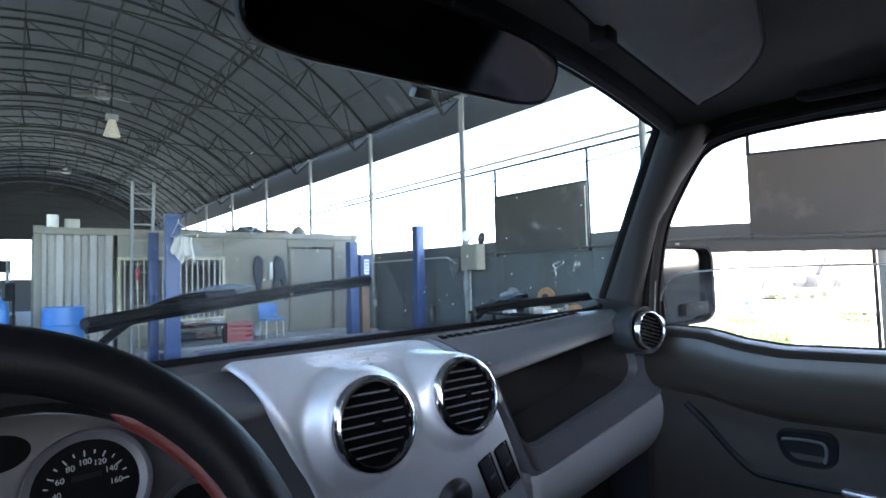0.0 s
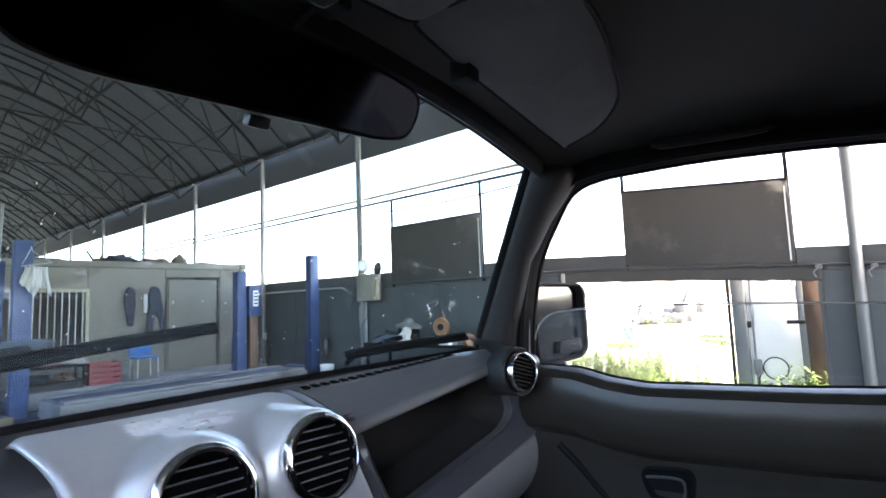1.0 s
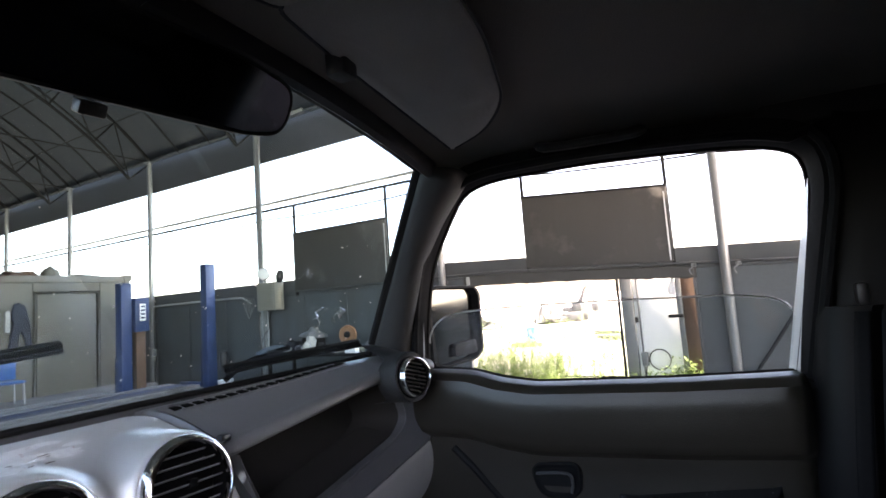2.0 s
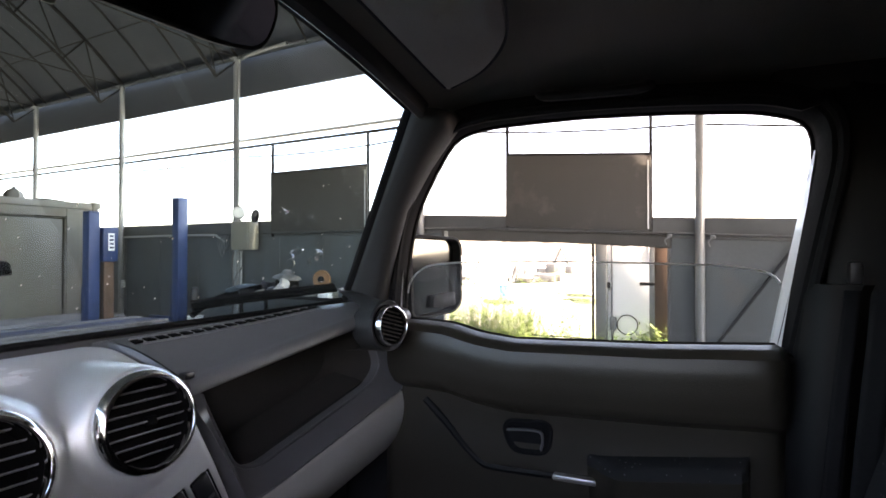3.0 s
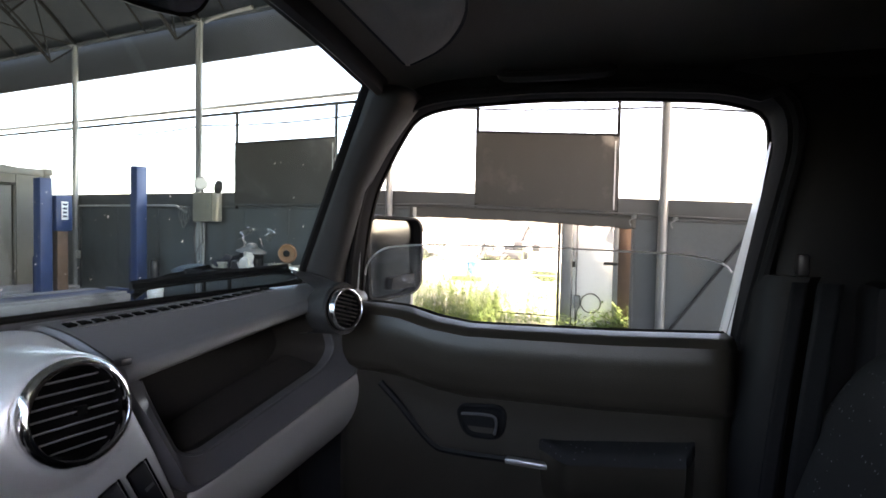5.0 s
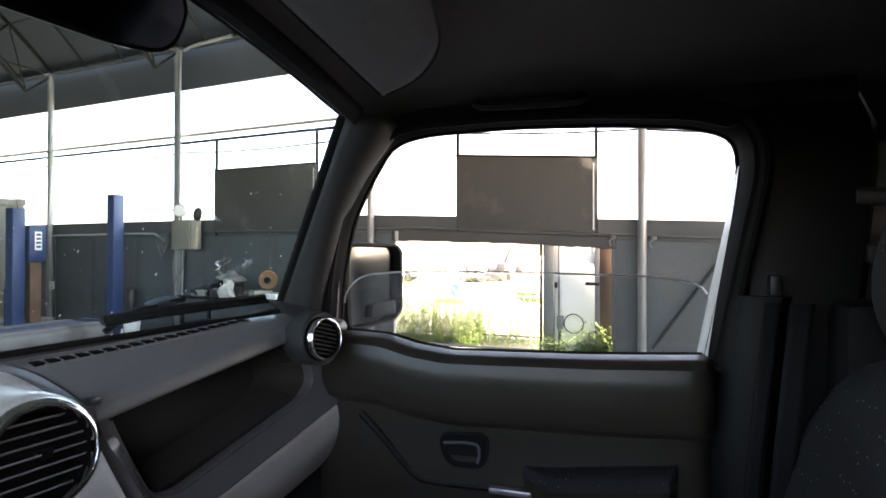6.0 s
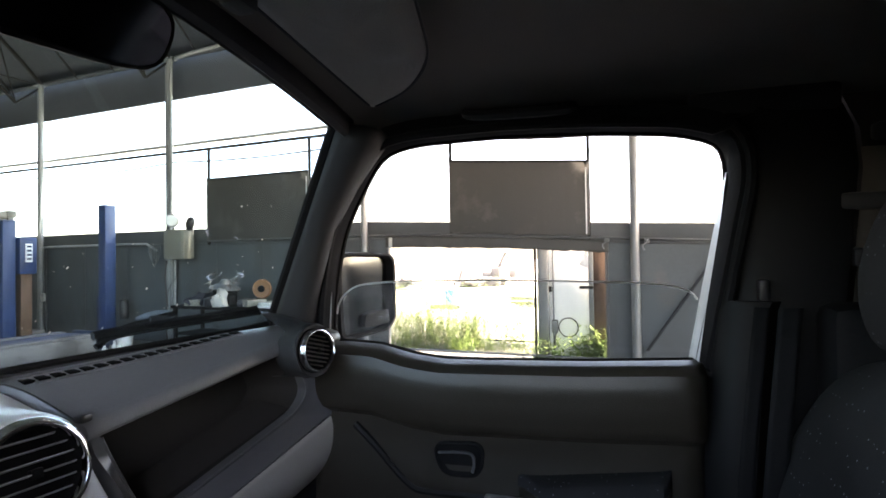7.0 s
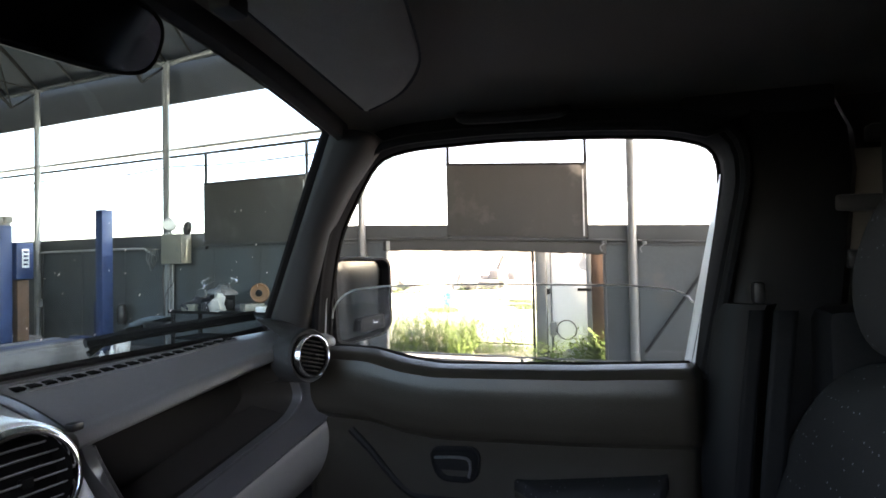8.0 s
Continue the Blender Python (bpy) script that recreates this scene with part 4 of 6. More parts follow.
part("backrest", box(3.8, 4.2, 9.98, 10.02, 0.4, 0.7, 0.02), M_DRUM, chair)
for sx, sy in ((3.82, 9.62), (4.18, 9.62), (3.82, 9.98), (4.18, 9.98)):
    part("leg", tube([(sx, sy, 0.0), (lerp(sx, 4.0, 0.06), lerp(sy, 9.8, 0.06), 0.36)], 0.012, 6), M_ALU, chair)
solid("glass_jug", lathe([(0, 0.01), (0.1, 0), (0.11, 0.2), (0.05, 0.32), (0.05, 0.38), (0.04, 0.38), (0.04, 0.31), (0.1, 0.2), (0.09, 0.02), (0, 0.02)], Matrix.Translation((3.62, 9.55, 0)), 20), M_SIDEGLASS, (3.62, 9.55, 0), "clear glass jug on the floor", "jug")
ZONE = ROOM @ Matrix.Translation((0.3, 0, 0))
solid("bucket", lathe([(0, 0), (0.11, 0), (0.14, 0.3), (0.146, 0.305), (0.134, 0.305), (0.105, 0.02), (0, 0.015)], Matrix.Translation((6.35, 7.9, 0)), 24), M_WHITE, (6.35, 7.9, 0), "white plastic bucket on the floor", "bucket")
board_lean = box(6.15, 6.2, 10.2, 10.5, 0.0, 1.1, 0.005)
solid("rusty_board", board_lean, M_RUST, (6.17, 10.3, 0), "rusty brown board standing by the container corner", "board")

# things standing in the gap beside the container
ZONE = ROOM @ Matrix.Translation((0.5, 0, 0))
rack = thing("storage_rack", (-0.85, 12.0, 0), "dark steel rack full of oily parts beside the container", "rack")
for x in (-1.25, -0.5):
    for y in (11.7, 12.3):
        part("post", box(x - 0.02, x + 0.02, y - 0.02, y + 0.02, 0.0, 1.5, 0.003), M_DARKSTEEL, rack)
for z in (0.3, 0.75, 1.2):
    part("shelf", box(-1.28, -0.47, 11.68, 12.32, z, z + 0.03, 0.003), M_DARKSTEEL, rack)
rg = random.Random(15)
for z in (0.33, 0.78, 1.23):
    for i in range(4):
        x, w, h = -1.12 + i * 0.19, rg.uniform(0.06, 0.09), rg.uniform(0.12, 0.32)
        mat, nm = rg.choice(((M_DARKSTEEL, "dark steel"), (M_DRUM, "blue"), (M_RUST, "rusty"), (M_BLACK, "black")))
        solid("parts_box", box(x - w, x + w, 11.75, 12.0, z, z + h, 0.01), mat, (x, 11.9, z), nm + " box standing on the storage rack", "box", "boxes on the rack")
tarp = grid(lambda u, v: Vector((lerp(-2.6, -0.55, u), 13.2 + 0.9 * v, 1.98 - 0.2 * v - 0.06 * math.sin(u * 7) * v)), 20, 6)
thicken(solid("awning", tarp, M_TARP, (-1.6, 13.6, 1.78), "dark tarpaulin awning stretched beside the container", "awning"), 0.01)
for x in (-2.55, -0.6):
    solid("awning_pole", tube([(x, 13.22, 0), (x, 13.22, 1.98)], 0.025, 8), M_STEEL, (x, 13.22, 0), "thin grey pole holding up the awning", "pole", "awning poles")
    solid("awning_pole", tube([(x, 14.08, 0), (x, 14.08, 1.78)], 0.025, 8), M_STEEL, (x, 14.08, 0), "thin grey pole holding up the awning", "pole", "awning poles")

# ---- electric box on the wall ----
ZONE = ROOM @ Matrix.Translation((0, 0.21, 0.24))
eb = thing("electric_box", (7.15, 6.95, 1.28), "beige steel electric box with lamps on its top", "electric box")
part("cabinet", box(7.02, 7.25, 6.72, 7.2, 1.28, 1.8, 0.015), M_BEIGE, eb)
part("door_panel", box(7.005, 7.018, 6.75, 7.17, 1.31, 1.77, 0.006), M_BEIGE, eb)
part("latch", box(6.99, 7.004, 6.78, 6.8, 1.5, 1.57, 0.003), M_STEEL, eb)
disc = lathe([(0, 0.03), (0.1, 0.025), (0.125, 0.0), (0.12, -0.02), (0, -0.06)], pose(7.1, 7.08, 1.97, 90, 0, -60), 24)
part("round_lamp", disc, M_ALU, eb, "round pale lamp on a short stem")
part("lamp_stem", tube([(7.12, 7.06, 1.8), (7.12, 7.07, 1.9)], 0.015, 6), M_DARKSTEEL, eb)
part("dark_lamp", lathe([(0, -0.02), (0.05, 0.0), (0.072, 0.06), (0.075, 0.12), (0.06, 0.19), (0.03, 0.225), (0, 0.23)], Matrix.Translation((7.1, 6.68, 1.79)) @ Matrix.Rotation(0.25, 4, "X"), 16), M_BLACK, eb, "dark oval lamp head")
ZONE = ROOM @ Matrix.Translation((0, -0.18, 0.13))
coil = bmesh.new()
for k, (dy, l) in enumerate(((0, 0.32), (0.06, 0.4), (0.12, 0.28), (-0.05, 0.24))):
    tube(spline([(7.2, 7.95 + dy, 1.66), (7.19, 7.9 + dy, 1.66 - l * 0.6), (7.19, 7.97 + dy, 1.66 - l), (7.19, 8.03 + dy, 1.66 - l * 0.5), (7.2, 7.99 + dy, 1.66)], 5), 0.008, 5, coil)
solid("cable_coil", coil, M_STEEL, (7.2, 7.98, 1.66), "white cable coil hanging from the conduit", "cable")

ZONE = ROOM
solid("cable", tube(spline([(7.17, 7.5, 1.5), (7.17, 7.54, 1.25), (7.17, 7.52, 1.0), (7.17, 7.5, 0.7), (7.17, 7.52, 0.3), (7.17, 7.5, 0.01)], 5), 0.022, 8), M_BLACK, (7.17, 7.5, 0.01), "thick black cable running down from the electric box", "cable")
solid("cable", tube(spline([(7.17, 7.28, 1.5), (7.16, 7.27, 1.2), (7.16, 7.4, 1.06), (7.17, 7.5, 0.9)], 5), 0.008, 6), M_BLACK, (7.17, 7.4, 0.9), "thin black cable looping below the electric box", "cable")
solid("switch_box", box(7.19, 7.235, 10.96, 11.06, 0.7, 0.86, 0.008), M_BAG, (7.21, 11.0, 0.7), "small white switch box at the end of the conduit", "switch")
solid("wire", tube(spline([(7.15, 11.08, 3.12), (7.0, 11.2, 2.85), (6.8, 11.3, 2.62)], 5), 0.007, 5), M_DARKSTEEL, (7.0, 11.2, 2.62), "thin wire sagging from a column to the container", "wire")
broom = thing("broom", (1.75, 10.08, 0.28), "yellow-handled broom with a red head leaning by the ladder", "broom")
part("handle", tube([(1.72, 9.98, 0.27), (1.71, 10.12, 1.5)], 0.014, 6), M_YELLOW, broom)
part("head", box(1.68, 1.74, 10.07, 10.16, 1.5, 1.72, 0.02), M_REDPAINT, broom, "red broom head")

# ---- bench with clutter along the wall ----
ZONE = ROOM @ Matrix.Translation((0, 0.1, 0.1))
bench = thing("workbench", (6.75, 5.2, 0), "grey steel workbench by the wall", "workbench")
part("top", box(6.45, 7.1, 4.0, 6.5, 0.62, 0.67, 0.008), M_DARKSTEEL, bench)
for x in (6.5, 7.05):
    for y in (4.06, 6.44):
        part("leg", box(x - 0.025, x + 0.025, y - 0.025, y + 0.025, 0.0, 0.62, 0.004), M_DARKSTEEL, bench)
part("shelf", box(6.5, 7.05, 4.06, 6.44, 0.2, 0.23), M_DARKSTEEL, bench)
grinder = thing("bench_grinder", (6.75, 5.65, 0.67), "dark bench machine with a wide flat hood", "machine")
part("body", box(6.62, 6.88, 5.5, 5.8, 0.67, 0.92, 0.03), M_DARKSTEEL, grinder)
part("hood", lathe([(0.24, 0), (0.22, 0.03), (0.1, 0.08), (0.07, 0.14), (0, 0.16)], Matrix.Translation((6.75, 5.65, 0.93)) @ Matrix.Rotation(0.12, 4, "X"), 20), M_STEEL, grinder)
fan = thing("stand_fan", (6.8, 4.95, 0.67), "round orange fan with a dark hub", "fan")
part("ring", lathe([(0, -0.02), (0.13, -0.03), (0.155, 0), (0.14, 0.03), (0.12, 0.02), (0.06, 0.03), (0, 0.03)], pose(6.8, 4.95, 0.93, 90, 0, -70), 28), M_ORANGE, fan)
part("hub", lathe([(0, 0.07), (0.05, 0.06), (0.06, 0), (0.05, -0.08), (0, -0.09)], pose(6.8, 4.95, 0.93, 90, 0, -70), 16), M_DARKSTEEL, fan)
part("stand", tube([(6.82, 4.95, 0.67), (6.82, 4.95, 0.78)], 0.03, 8), M_DARKSTEEL, fan)
rnd = random.Random(11)
for i in range(16):
    y = rnd.uniform(4.1, 6.4)
    x = rnd.uniform(6.5, 6.8)
    w, d, h = rnd.uniform(0.05, 0.16), rnd.uniform(0.05, 0.14), rnd.uniform(0.04, 0.16)
    mat, nm = rnd.choice(((M_WHITE, "white"), (M_STEEL, "grey"), (M_DARKSTEEL, "dark"), (M_BEIGE, "beige"), (M_BLACK, "black")))
    if rnd.random() < 0.5:
        bm = box(x - w, x + w, y - d, y + d, 0.67, 0.67 + h, 0.012, rot=Matrix.Rotation(rnd.uniform(-0.6, 0.6), 3, "Z"))
        solid("machine_part", bm, mat, (x, y, 0.67), nm + " metal machine part lying on the workbench", "machine part", "parts on the bench")
    else:
        bm = lathe([(0, 0), (d * 0.8, 0), (d * 0.85, 0.01), (d * 0.8, h), (d * 0.5, h + 0.02), (0, h + 0.02)], Matrix.Translation((x, y, 0.67)), 16)
        solid("tin", bm, mat, (x, y, 0.67), nm + " round tin standing on the workbench", "tin", "parts on the bench")
lump(6.7, 6.05, 0.67, 0.3, 0.22, 0.16, M_CLOTHDARK, "rag_heap", "heap of dark oily rags on the workbench", "rags", 21, 0.5)
lump(6.5, 5.5, 0.67, 0.1, 0.13, 0.2, M_BAG, "rag_heap", "pale crumpled rag on the workbench", "rags", 22, 0.6)
lump(6.6, 4.2, 0.67, 0.14, 0.12, 0.14, M_ORANGE, "glove_heap", "orange work gloves on the workbench", "gloves", 24, 0.5)

# ---- outside the opening ----
ZONE = ROOM
gate = thing("gate", (7.55, 0, 0), "open white sheet gate beside the wall opening", "gate")
part("leaf", box(7.52, 7.55, 0.17, 0.7, 0.06, 1.58, 0.006), M_WHITE, gate)
part("jamb", box(7.46, 7.56, 0.7, 0.85, 0.03, 1.64, 0.008), M_STEEL, gate)
part("edge_bar", tube([(7.5, 0.64, 0.06), (7.5, 0.64, 1.58)], 0.012, 6), M_STEEL, gate)
part("edge_bar", box(7.44, 7.5, 0.866, 0.895, 0.03, 1.64, 0.006), M_DARKSTEEL, gate, "dark outer bar of the gate frame")
part("latch", box(7.48, 7.515, 0.66, 0.72, 0.98, 1.06, 0.006), M_DARKSTEEL, gate)
part("hinge", box(7.44, 7.515, 0.1, 0.28, 1.03, 1.07, 0.006), M_DARKSTEEL, gate)
part("back_post", box(7.5, 7.58, -0.08, 0.1, 0.0, 1.62, 0.006), M_RUST, gate, "rusty brown gate post")
part("front_post", box(7.48, 7.52, 0.1, 0.165, 0.0, 1.62, 0.006), M_STEEL, gate)
hose = tube([(7.49, 0.44 + 0.13 * math.cos(a), 0.5 + 0.13 * math.sin(a)) for a in [k * math.tau / 28 for k in range(28)]], 0.008, 6, closed=True)
tube(spline([(7.49, 0.57, 0.5), (7.49, 0.62, 0.38), (7.49, 0.63, 0.22), (7.49, 0.68, 0.1)], 4), 0.008, 6, hose)
solid("hose_ring", hose, M_DARKSTEEL, (7.49, 0.44, 0.37), "thin dark hose ring hung on the white gate", "hose")
solid("torn_corner", box(7.262, 7.272, 3.0, 3.06, 1.63, 1.79, 0.004), M_BAG, (7.267, 3.03, 1.63), "small white torn scrap at the tarpaulin corner", "scrap")
solid("tap_box", box(7.44, 7.515, 0.58, 0.66, 0.42, 0.6, 0.012), M_STEEL, (7.48, 0.62, 0.42), "small grey box fixed on the gate", "box")


def weeds(name, label, spots, count, height, seed, reach=0.12):
    """Upright stems with many small pointed leaves."""
    r = random.Random(seed)
    bm = bmesh.new()
    for i in range(count):
        x0, x1, y0, y1 = r.choice(spots)
        x, y = r.uniform(x0, x1), r.uniform(y0, y1)
        h = height * r.uniform(0.45, 1.0) * (0.75 + 0.5 * noise.noise(Vector((x * 1.3, y * 1.9, seed))))
        lean = Vector((r.uniform(-0.25, 0.25), r.uniform(-0.25, 0.25), 1))
        foot = Vector((x, y, -0.04))
        for k in range(int(7 + h * 22)):
            t = r.uniform(0.08, 1)
            p = foot + lean * (h * t)
            a = r.uniform(0, math.tau)
            l = reach * r.uniform(0.4, 1) * (1.15 - 0.5 * t)
            d = Vector((math.cos(a), math.sin(a), r.uniform(-0.3, 0.6))) * l
            s = Vector((-math.sin(a), math.cos(a), 0)) * l * 0.15
            bm.faces.new([bm.verts.new(q) for q in (p, p + d * 0.5 + s, p + d, p + d * 0.5 - s)])
        q = Vector((0.006, 0, 0))
        bm.faces.new([bm.verts.new(c) for c in (foot - q, foot + q, foot + lean * h)])
    ob = finish(name, bm, M_LEAF, Vector((spots[0][0], spots[0][2], 0)), smooth=False)
    ob.matrix_basis = ROOM @ Matrix.Translation((spots[0][0], spots[0][2], 0))
    return tagged(ob, label, "weeds", kind="stuff")


weeds("weed_bed", "tall sunlit green weeds outside the wall opening", [(7.8, 9.2, 1.9, 3.9), (8.1, 9.4, 0.9, 2.5), (7.9, 8.8, 2.1, 3.6)], 1300, 1.5, 3, 0.085)
weeds("weed_clump", "dark green weed clump growing beside the gate", [(7.38, 7.48, -0.05, 0.3), (7.2, 7.46, 0.0, 0.9), (7.38, 7.48, -0.05, 0.2)], 170, 0.62, 8, 0.15)
weeds("dry_grass", "scattered dry grass in the yard", [(10, 30, -10, 14)], 500, 0.3, 5)

drum(15, 5.05, -0.04, M_DRUM, "rain_barrel", "small blue plastic barrel standing in the bright yard", 0.16, 0.56)
lump(26, 8.2, -0.04, 0.7, 0.6, 0.5, M_SCRAP, "scrap_mound", "low grey heap of scrap in the bright yard", "scrap heap", 31, 0.9)
dig = thing("digger", (27, 6.4, -0.04), "old weathered digger standing in the bright yard", "digger")
part("cab", box(26.5, 27.3, 6.7, 7.2, 0.45, 0.95, 0.06), M_SCRAP, dig)
part("engine_cover", box(26.5, 27.3, 7.2, 7.7, 0.45, 0.7, 0.06), M_SCRAP, dig)
for x in (26.2, 27.3):
    part("track", box(x, x + 0.3, 6.6, 7.8, -0.04, 0.42, 0.15), M_SCRAP, dig)
part("boom", tube([(27, 6.9, 0.9), (27, 6.5, 1.75), (27, 6.1, 0.8)], [0.12, 0.1, 0.08], 6), M_SCRAP, dig)
part("bucket", box(26.8, 27.2, 5.9, 6.3, 0.4, 0.85, 0.08), M_SCRAP, dig)
rp = random.Random(12)
for i in range(14):
    y, z = rp.uniform(9.6, 11.2), rp.uniform(0.4, 1.9)
    d = Vector((rp.uniform(-0.3, 0.3), rp.uniform(-0.7, 0.7), rp.uniform(-0.2, 0.5)))
    a = Vector((23.2, y, 0.0))
    solid("scrap_pole", tube([a, a + Vector((0.1, d.y, z))], 0.02, 5), M_SCRAP, a, "thin weathered pole stuck in the pile at the yard edge", "pole", "poles at the yard edge")
lump(23.2, 10.5, -0.04, 0.6, 0.7, 0.4, M_SCRAP, "scrap_mound", "grey heap of scrap with poles in the bright yard", "scrap heap", 37, 0.9)
for i in range(12):
    a = Vector((25.6 + rp.uniform(-0.4, 0.4), rp.uniform(7.6, 8.8), 0.0))
    solid("scrap_pole", tube([a, a + Vector((0.1, rp.uniform(-0.6, 0.6), rp.uniform(0.3, 1.1)))], 0.03, 5), M_SCRAP, a, "thin weathered pole stuck in the scrap heap", "pole", "poles in the scrap heap")
solid("timber_beam", box(14.6, 14.75, 4.6, 5.55, -0.04, 0.1, 0.01), M_SCRAP, (14.7, 5.0, -0.04), "weathered timber lying beside the barrel", "timber")
solid("fence_rail", tube([(8.6, 3.4, 0.1), (8.5, 0.3, 0.12)], 0.012, 6), M_DARKSTEEL, (8.55, 1.8, 0), "thin dark rail lying low among the weeds", "rail")
pile = random.Random(4)
for i in range(7):
    y, z = pile.uniform(2.7, 3.3), 0.02 + 0.045 * i
    x = 16 + pile.uniform(-0.15, 0.15)
    solid("yard_timber", box(x - 0.05, x + 0.05, y - pile.uniform(0.3, 0.6), y + pile.uniform(0.3, 0.6), z - 0.06, z - 0.018, 0.006), M_SCRAP, (x, y, z - 0.06), "weathered timber stacked in the bright yard", "timber", "timber in the yard")
# pipe along the foot of the opening
solid("floor_pipe", tube([(7.2, 3.1, 0.14), (7.2, 0.9, 0.15), (7.2, -0.9, 0.16)], 0.016, 6), M_STEEL, (7.2, 1.0, 0.14), "thin grey pipe running low along the foot of the opening", "pipe")
for y in (2.9, 1.0, -0.7):
    solid("pipe_stand", box(7.18, 7.22, y - 0.02, y + 0.02, 0.0, 0.13, 0.004), M_STEEL, (7.2, y, 0), "small steel foot under the pipe", "pipe foot", "feet under the pipe")


# ---- the car ----
AX = 0.37  # the car's middle line
car = thing("car", (AX, 0.2, 0), "small white off-road car with a dark cabin, parked in the workshop", "car", room=False)


def mir(x, s):
    return AX + s * (x - AX)


# windscreen: its base and top edges bend back towards the sides
def ws_base(x):
    u = (x - AX) / 0.56
    return Vector((x, 0.785 - 0.2 * u * u, 1.324 + 0.026 * u * u))


def ws_top(x):
    u = (x - AX) / 0.49
    return Vector((x, 0.425 - 0.012 * u * u, 1.760 - 0.06 * u * u))


def ws_point(u, v):
    """u from -1 to 1 across, v from 0 at the base to 1 at the top."""
    return ws_base(AX + 0.55 * u).lerp(ws_top(AX + 0.48 * u), v)


wind = part("windscreen", grid(lambda a, b: ws_point(a * 2 - 1, b), 24, 12), M_GLASS, car, "dusty windscreen with small water spots")
thicken(wind, 0.004, 0.0)
wind.visible_shadow = False
rim = [ws_point(-1 + 2 * k / 24, 0) for k in range(25)] + [ws_point(1, k / 10) for k in range(1, 10)]
rim += [ws_point(1 - 2 * k / 24, 1) for k in range(25)] + [ws_point(-1, 1 - k / 10) for k in range(1, 10)]
part("windscreen_sill", grid(lambda u, v: ws_base(lerp(-0.19, 0.93, u)) + Vector((0, lerp(0.006, -0.012, v), lerp(-0.003, -0.017, v))), 24, 4), M_TRAYRIM, car, "dark sill strip under the windscreen")
part("windscreen_seal", tube(rim, [0.005] * 24 + [0.0095] * 44, 8, closed=True), M_RUBBER, car, "black rubber windscreen seal")

def on_pane(x, z):
    lo, hi = 0.0, 1.0
    for _ in range(30):
        v = (lo + hi) / 2
        p = ws_point((x - AX) / lerp(0.55, 0.48, v), v)
        if p.z < z:
            lo = v
        else:
            hi = v
    return p + Vector((0, -0.005, 0))


SMEARS = ((0.778, 1.418, 0.038), (0.768, 1.435, 0.022), (0.808, 1.422, 0.034), (0.818, 1.432, 0.02))

# spots of dried water on the glass
spots = bmesh.new()
rs = random.Random(7)
for i in range(120):
    u, v = rs.uniform(-0.6, 0.95), rs.uniform(0.15, 0.65) ** 1.2
    c = ws_point(u, v) + Vector((0, -0.0045, -0.001))
    r = rs.choice((0.0004, 0.0005, 0.0007, 0.0011))
    ex, ez = (ws_point(u + 0.01, v) - ws_point(u, v)).normalized(), (ws_point(u, v + 0.01) - ws_point(u, v)).normalized()
    k = rs.uniform(1, 2.6)
    spots.faces.new([spots.verts.new(c + ex * r * math.cos(a) + ez * r * k * math.sin(a)) for a in [j * math.tau / 6 for j in range(6)]])
tagged(part("water_spots", spots, M_WHITE, car, "small pale water spots on the windscreen", smooth=False), kind="stuff")

smear = bmesh.new()
for x, z, h in SMEARS:
    pts = [on_pane(x + 0.006 * math.sin(k * 1.3 + x * 40), z + h * k / 7) for k in range(8)]
    tube(pts, [0.0012, 0.003, 0.004, 0.003, 0.002, 0.0035, 0.003, 0.001], 5, smear, flat=0.3, up=(1, 0, 0))
tagged(part("smears", smear, M_SMEAR, car, "pale dried smears on the windscreen"), kind="stuff")

# pillars beside the windscreen
for s in (1, -1):
    def pillar(u, v, s=s):
        f = ws_point(1, v) + Vector((-0.004, -0.012, 0))
        r = Vector((lerp(0.962, 0.92, v), along([(0, 0.528), (0.25, 0.506), (0.57, 0.468), (0.8, 0.408), (1, 0.34)], v), lerp(1.3, 1.69, v)))
        p = f.lerp(r, u)
        p += Vector((-0.55, -0.83, 0)) * (0.03 * math.sin(math.pi * u))
        return Vector((mir(p.x, s), p.y, p.z))
    thicken(part("pillar_trim", grid(pillar, 10, 14), M_PILLAR, car, "dark grey moulded pillar cover"), 0.012, 0.0)

    def pillar_out(u, v, s=s):
        f = ws_point(1.03, v)
        r = Vector((1.0, 0.54, 1.28)).lerp(Vector((0.95, 0.41, 1.70)), v)
        p = f.lerp(r, u) + Vector((0.012, 0.01, 0))
        return Vector((mir(p.x, s), p.y, p.z))
    thicken(part("pillar_body", grid(pillar_out, 4, 10), M_CARPAINT, car), 0.006, 0.0)


# ---- roof lining, visors ----
def lining(u, v):
    a = u * 2 - 1
    t = abs(a)
    x = AX + 0.585 * a
    zc = 1.792 + 0.012 * math.sin(math.pi * min(1, v * 1.3))
    front = ws_top(AX + 0.49 * a)
    z = zc - 0.062 * t ** 2.4 - 0.03 * t ** 9
    y = lerp(front.y + 0.008, -1.35, v)
    k = max(0.0, 1 - v / 0.06)
    return Vector((x, y, lerp(z, front.z + 0.004, k)))


thicken(part("roof_lining", grid(lining, 30, 40), M_LINING, car, "dim grey fabric roof lining"), 0.012, 0.0)
part("header_trim", tube([ws_top(AX + 0.49 * (k / 12 - 1)) + Vector((0, -0.022, -0.002)) for k in range(25)], 0.02, 8, flat=0.6), M_PILLAR, car, "dark trim along the top of the windscreen")


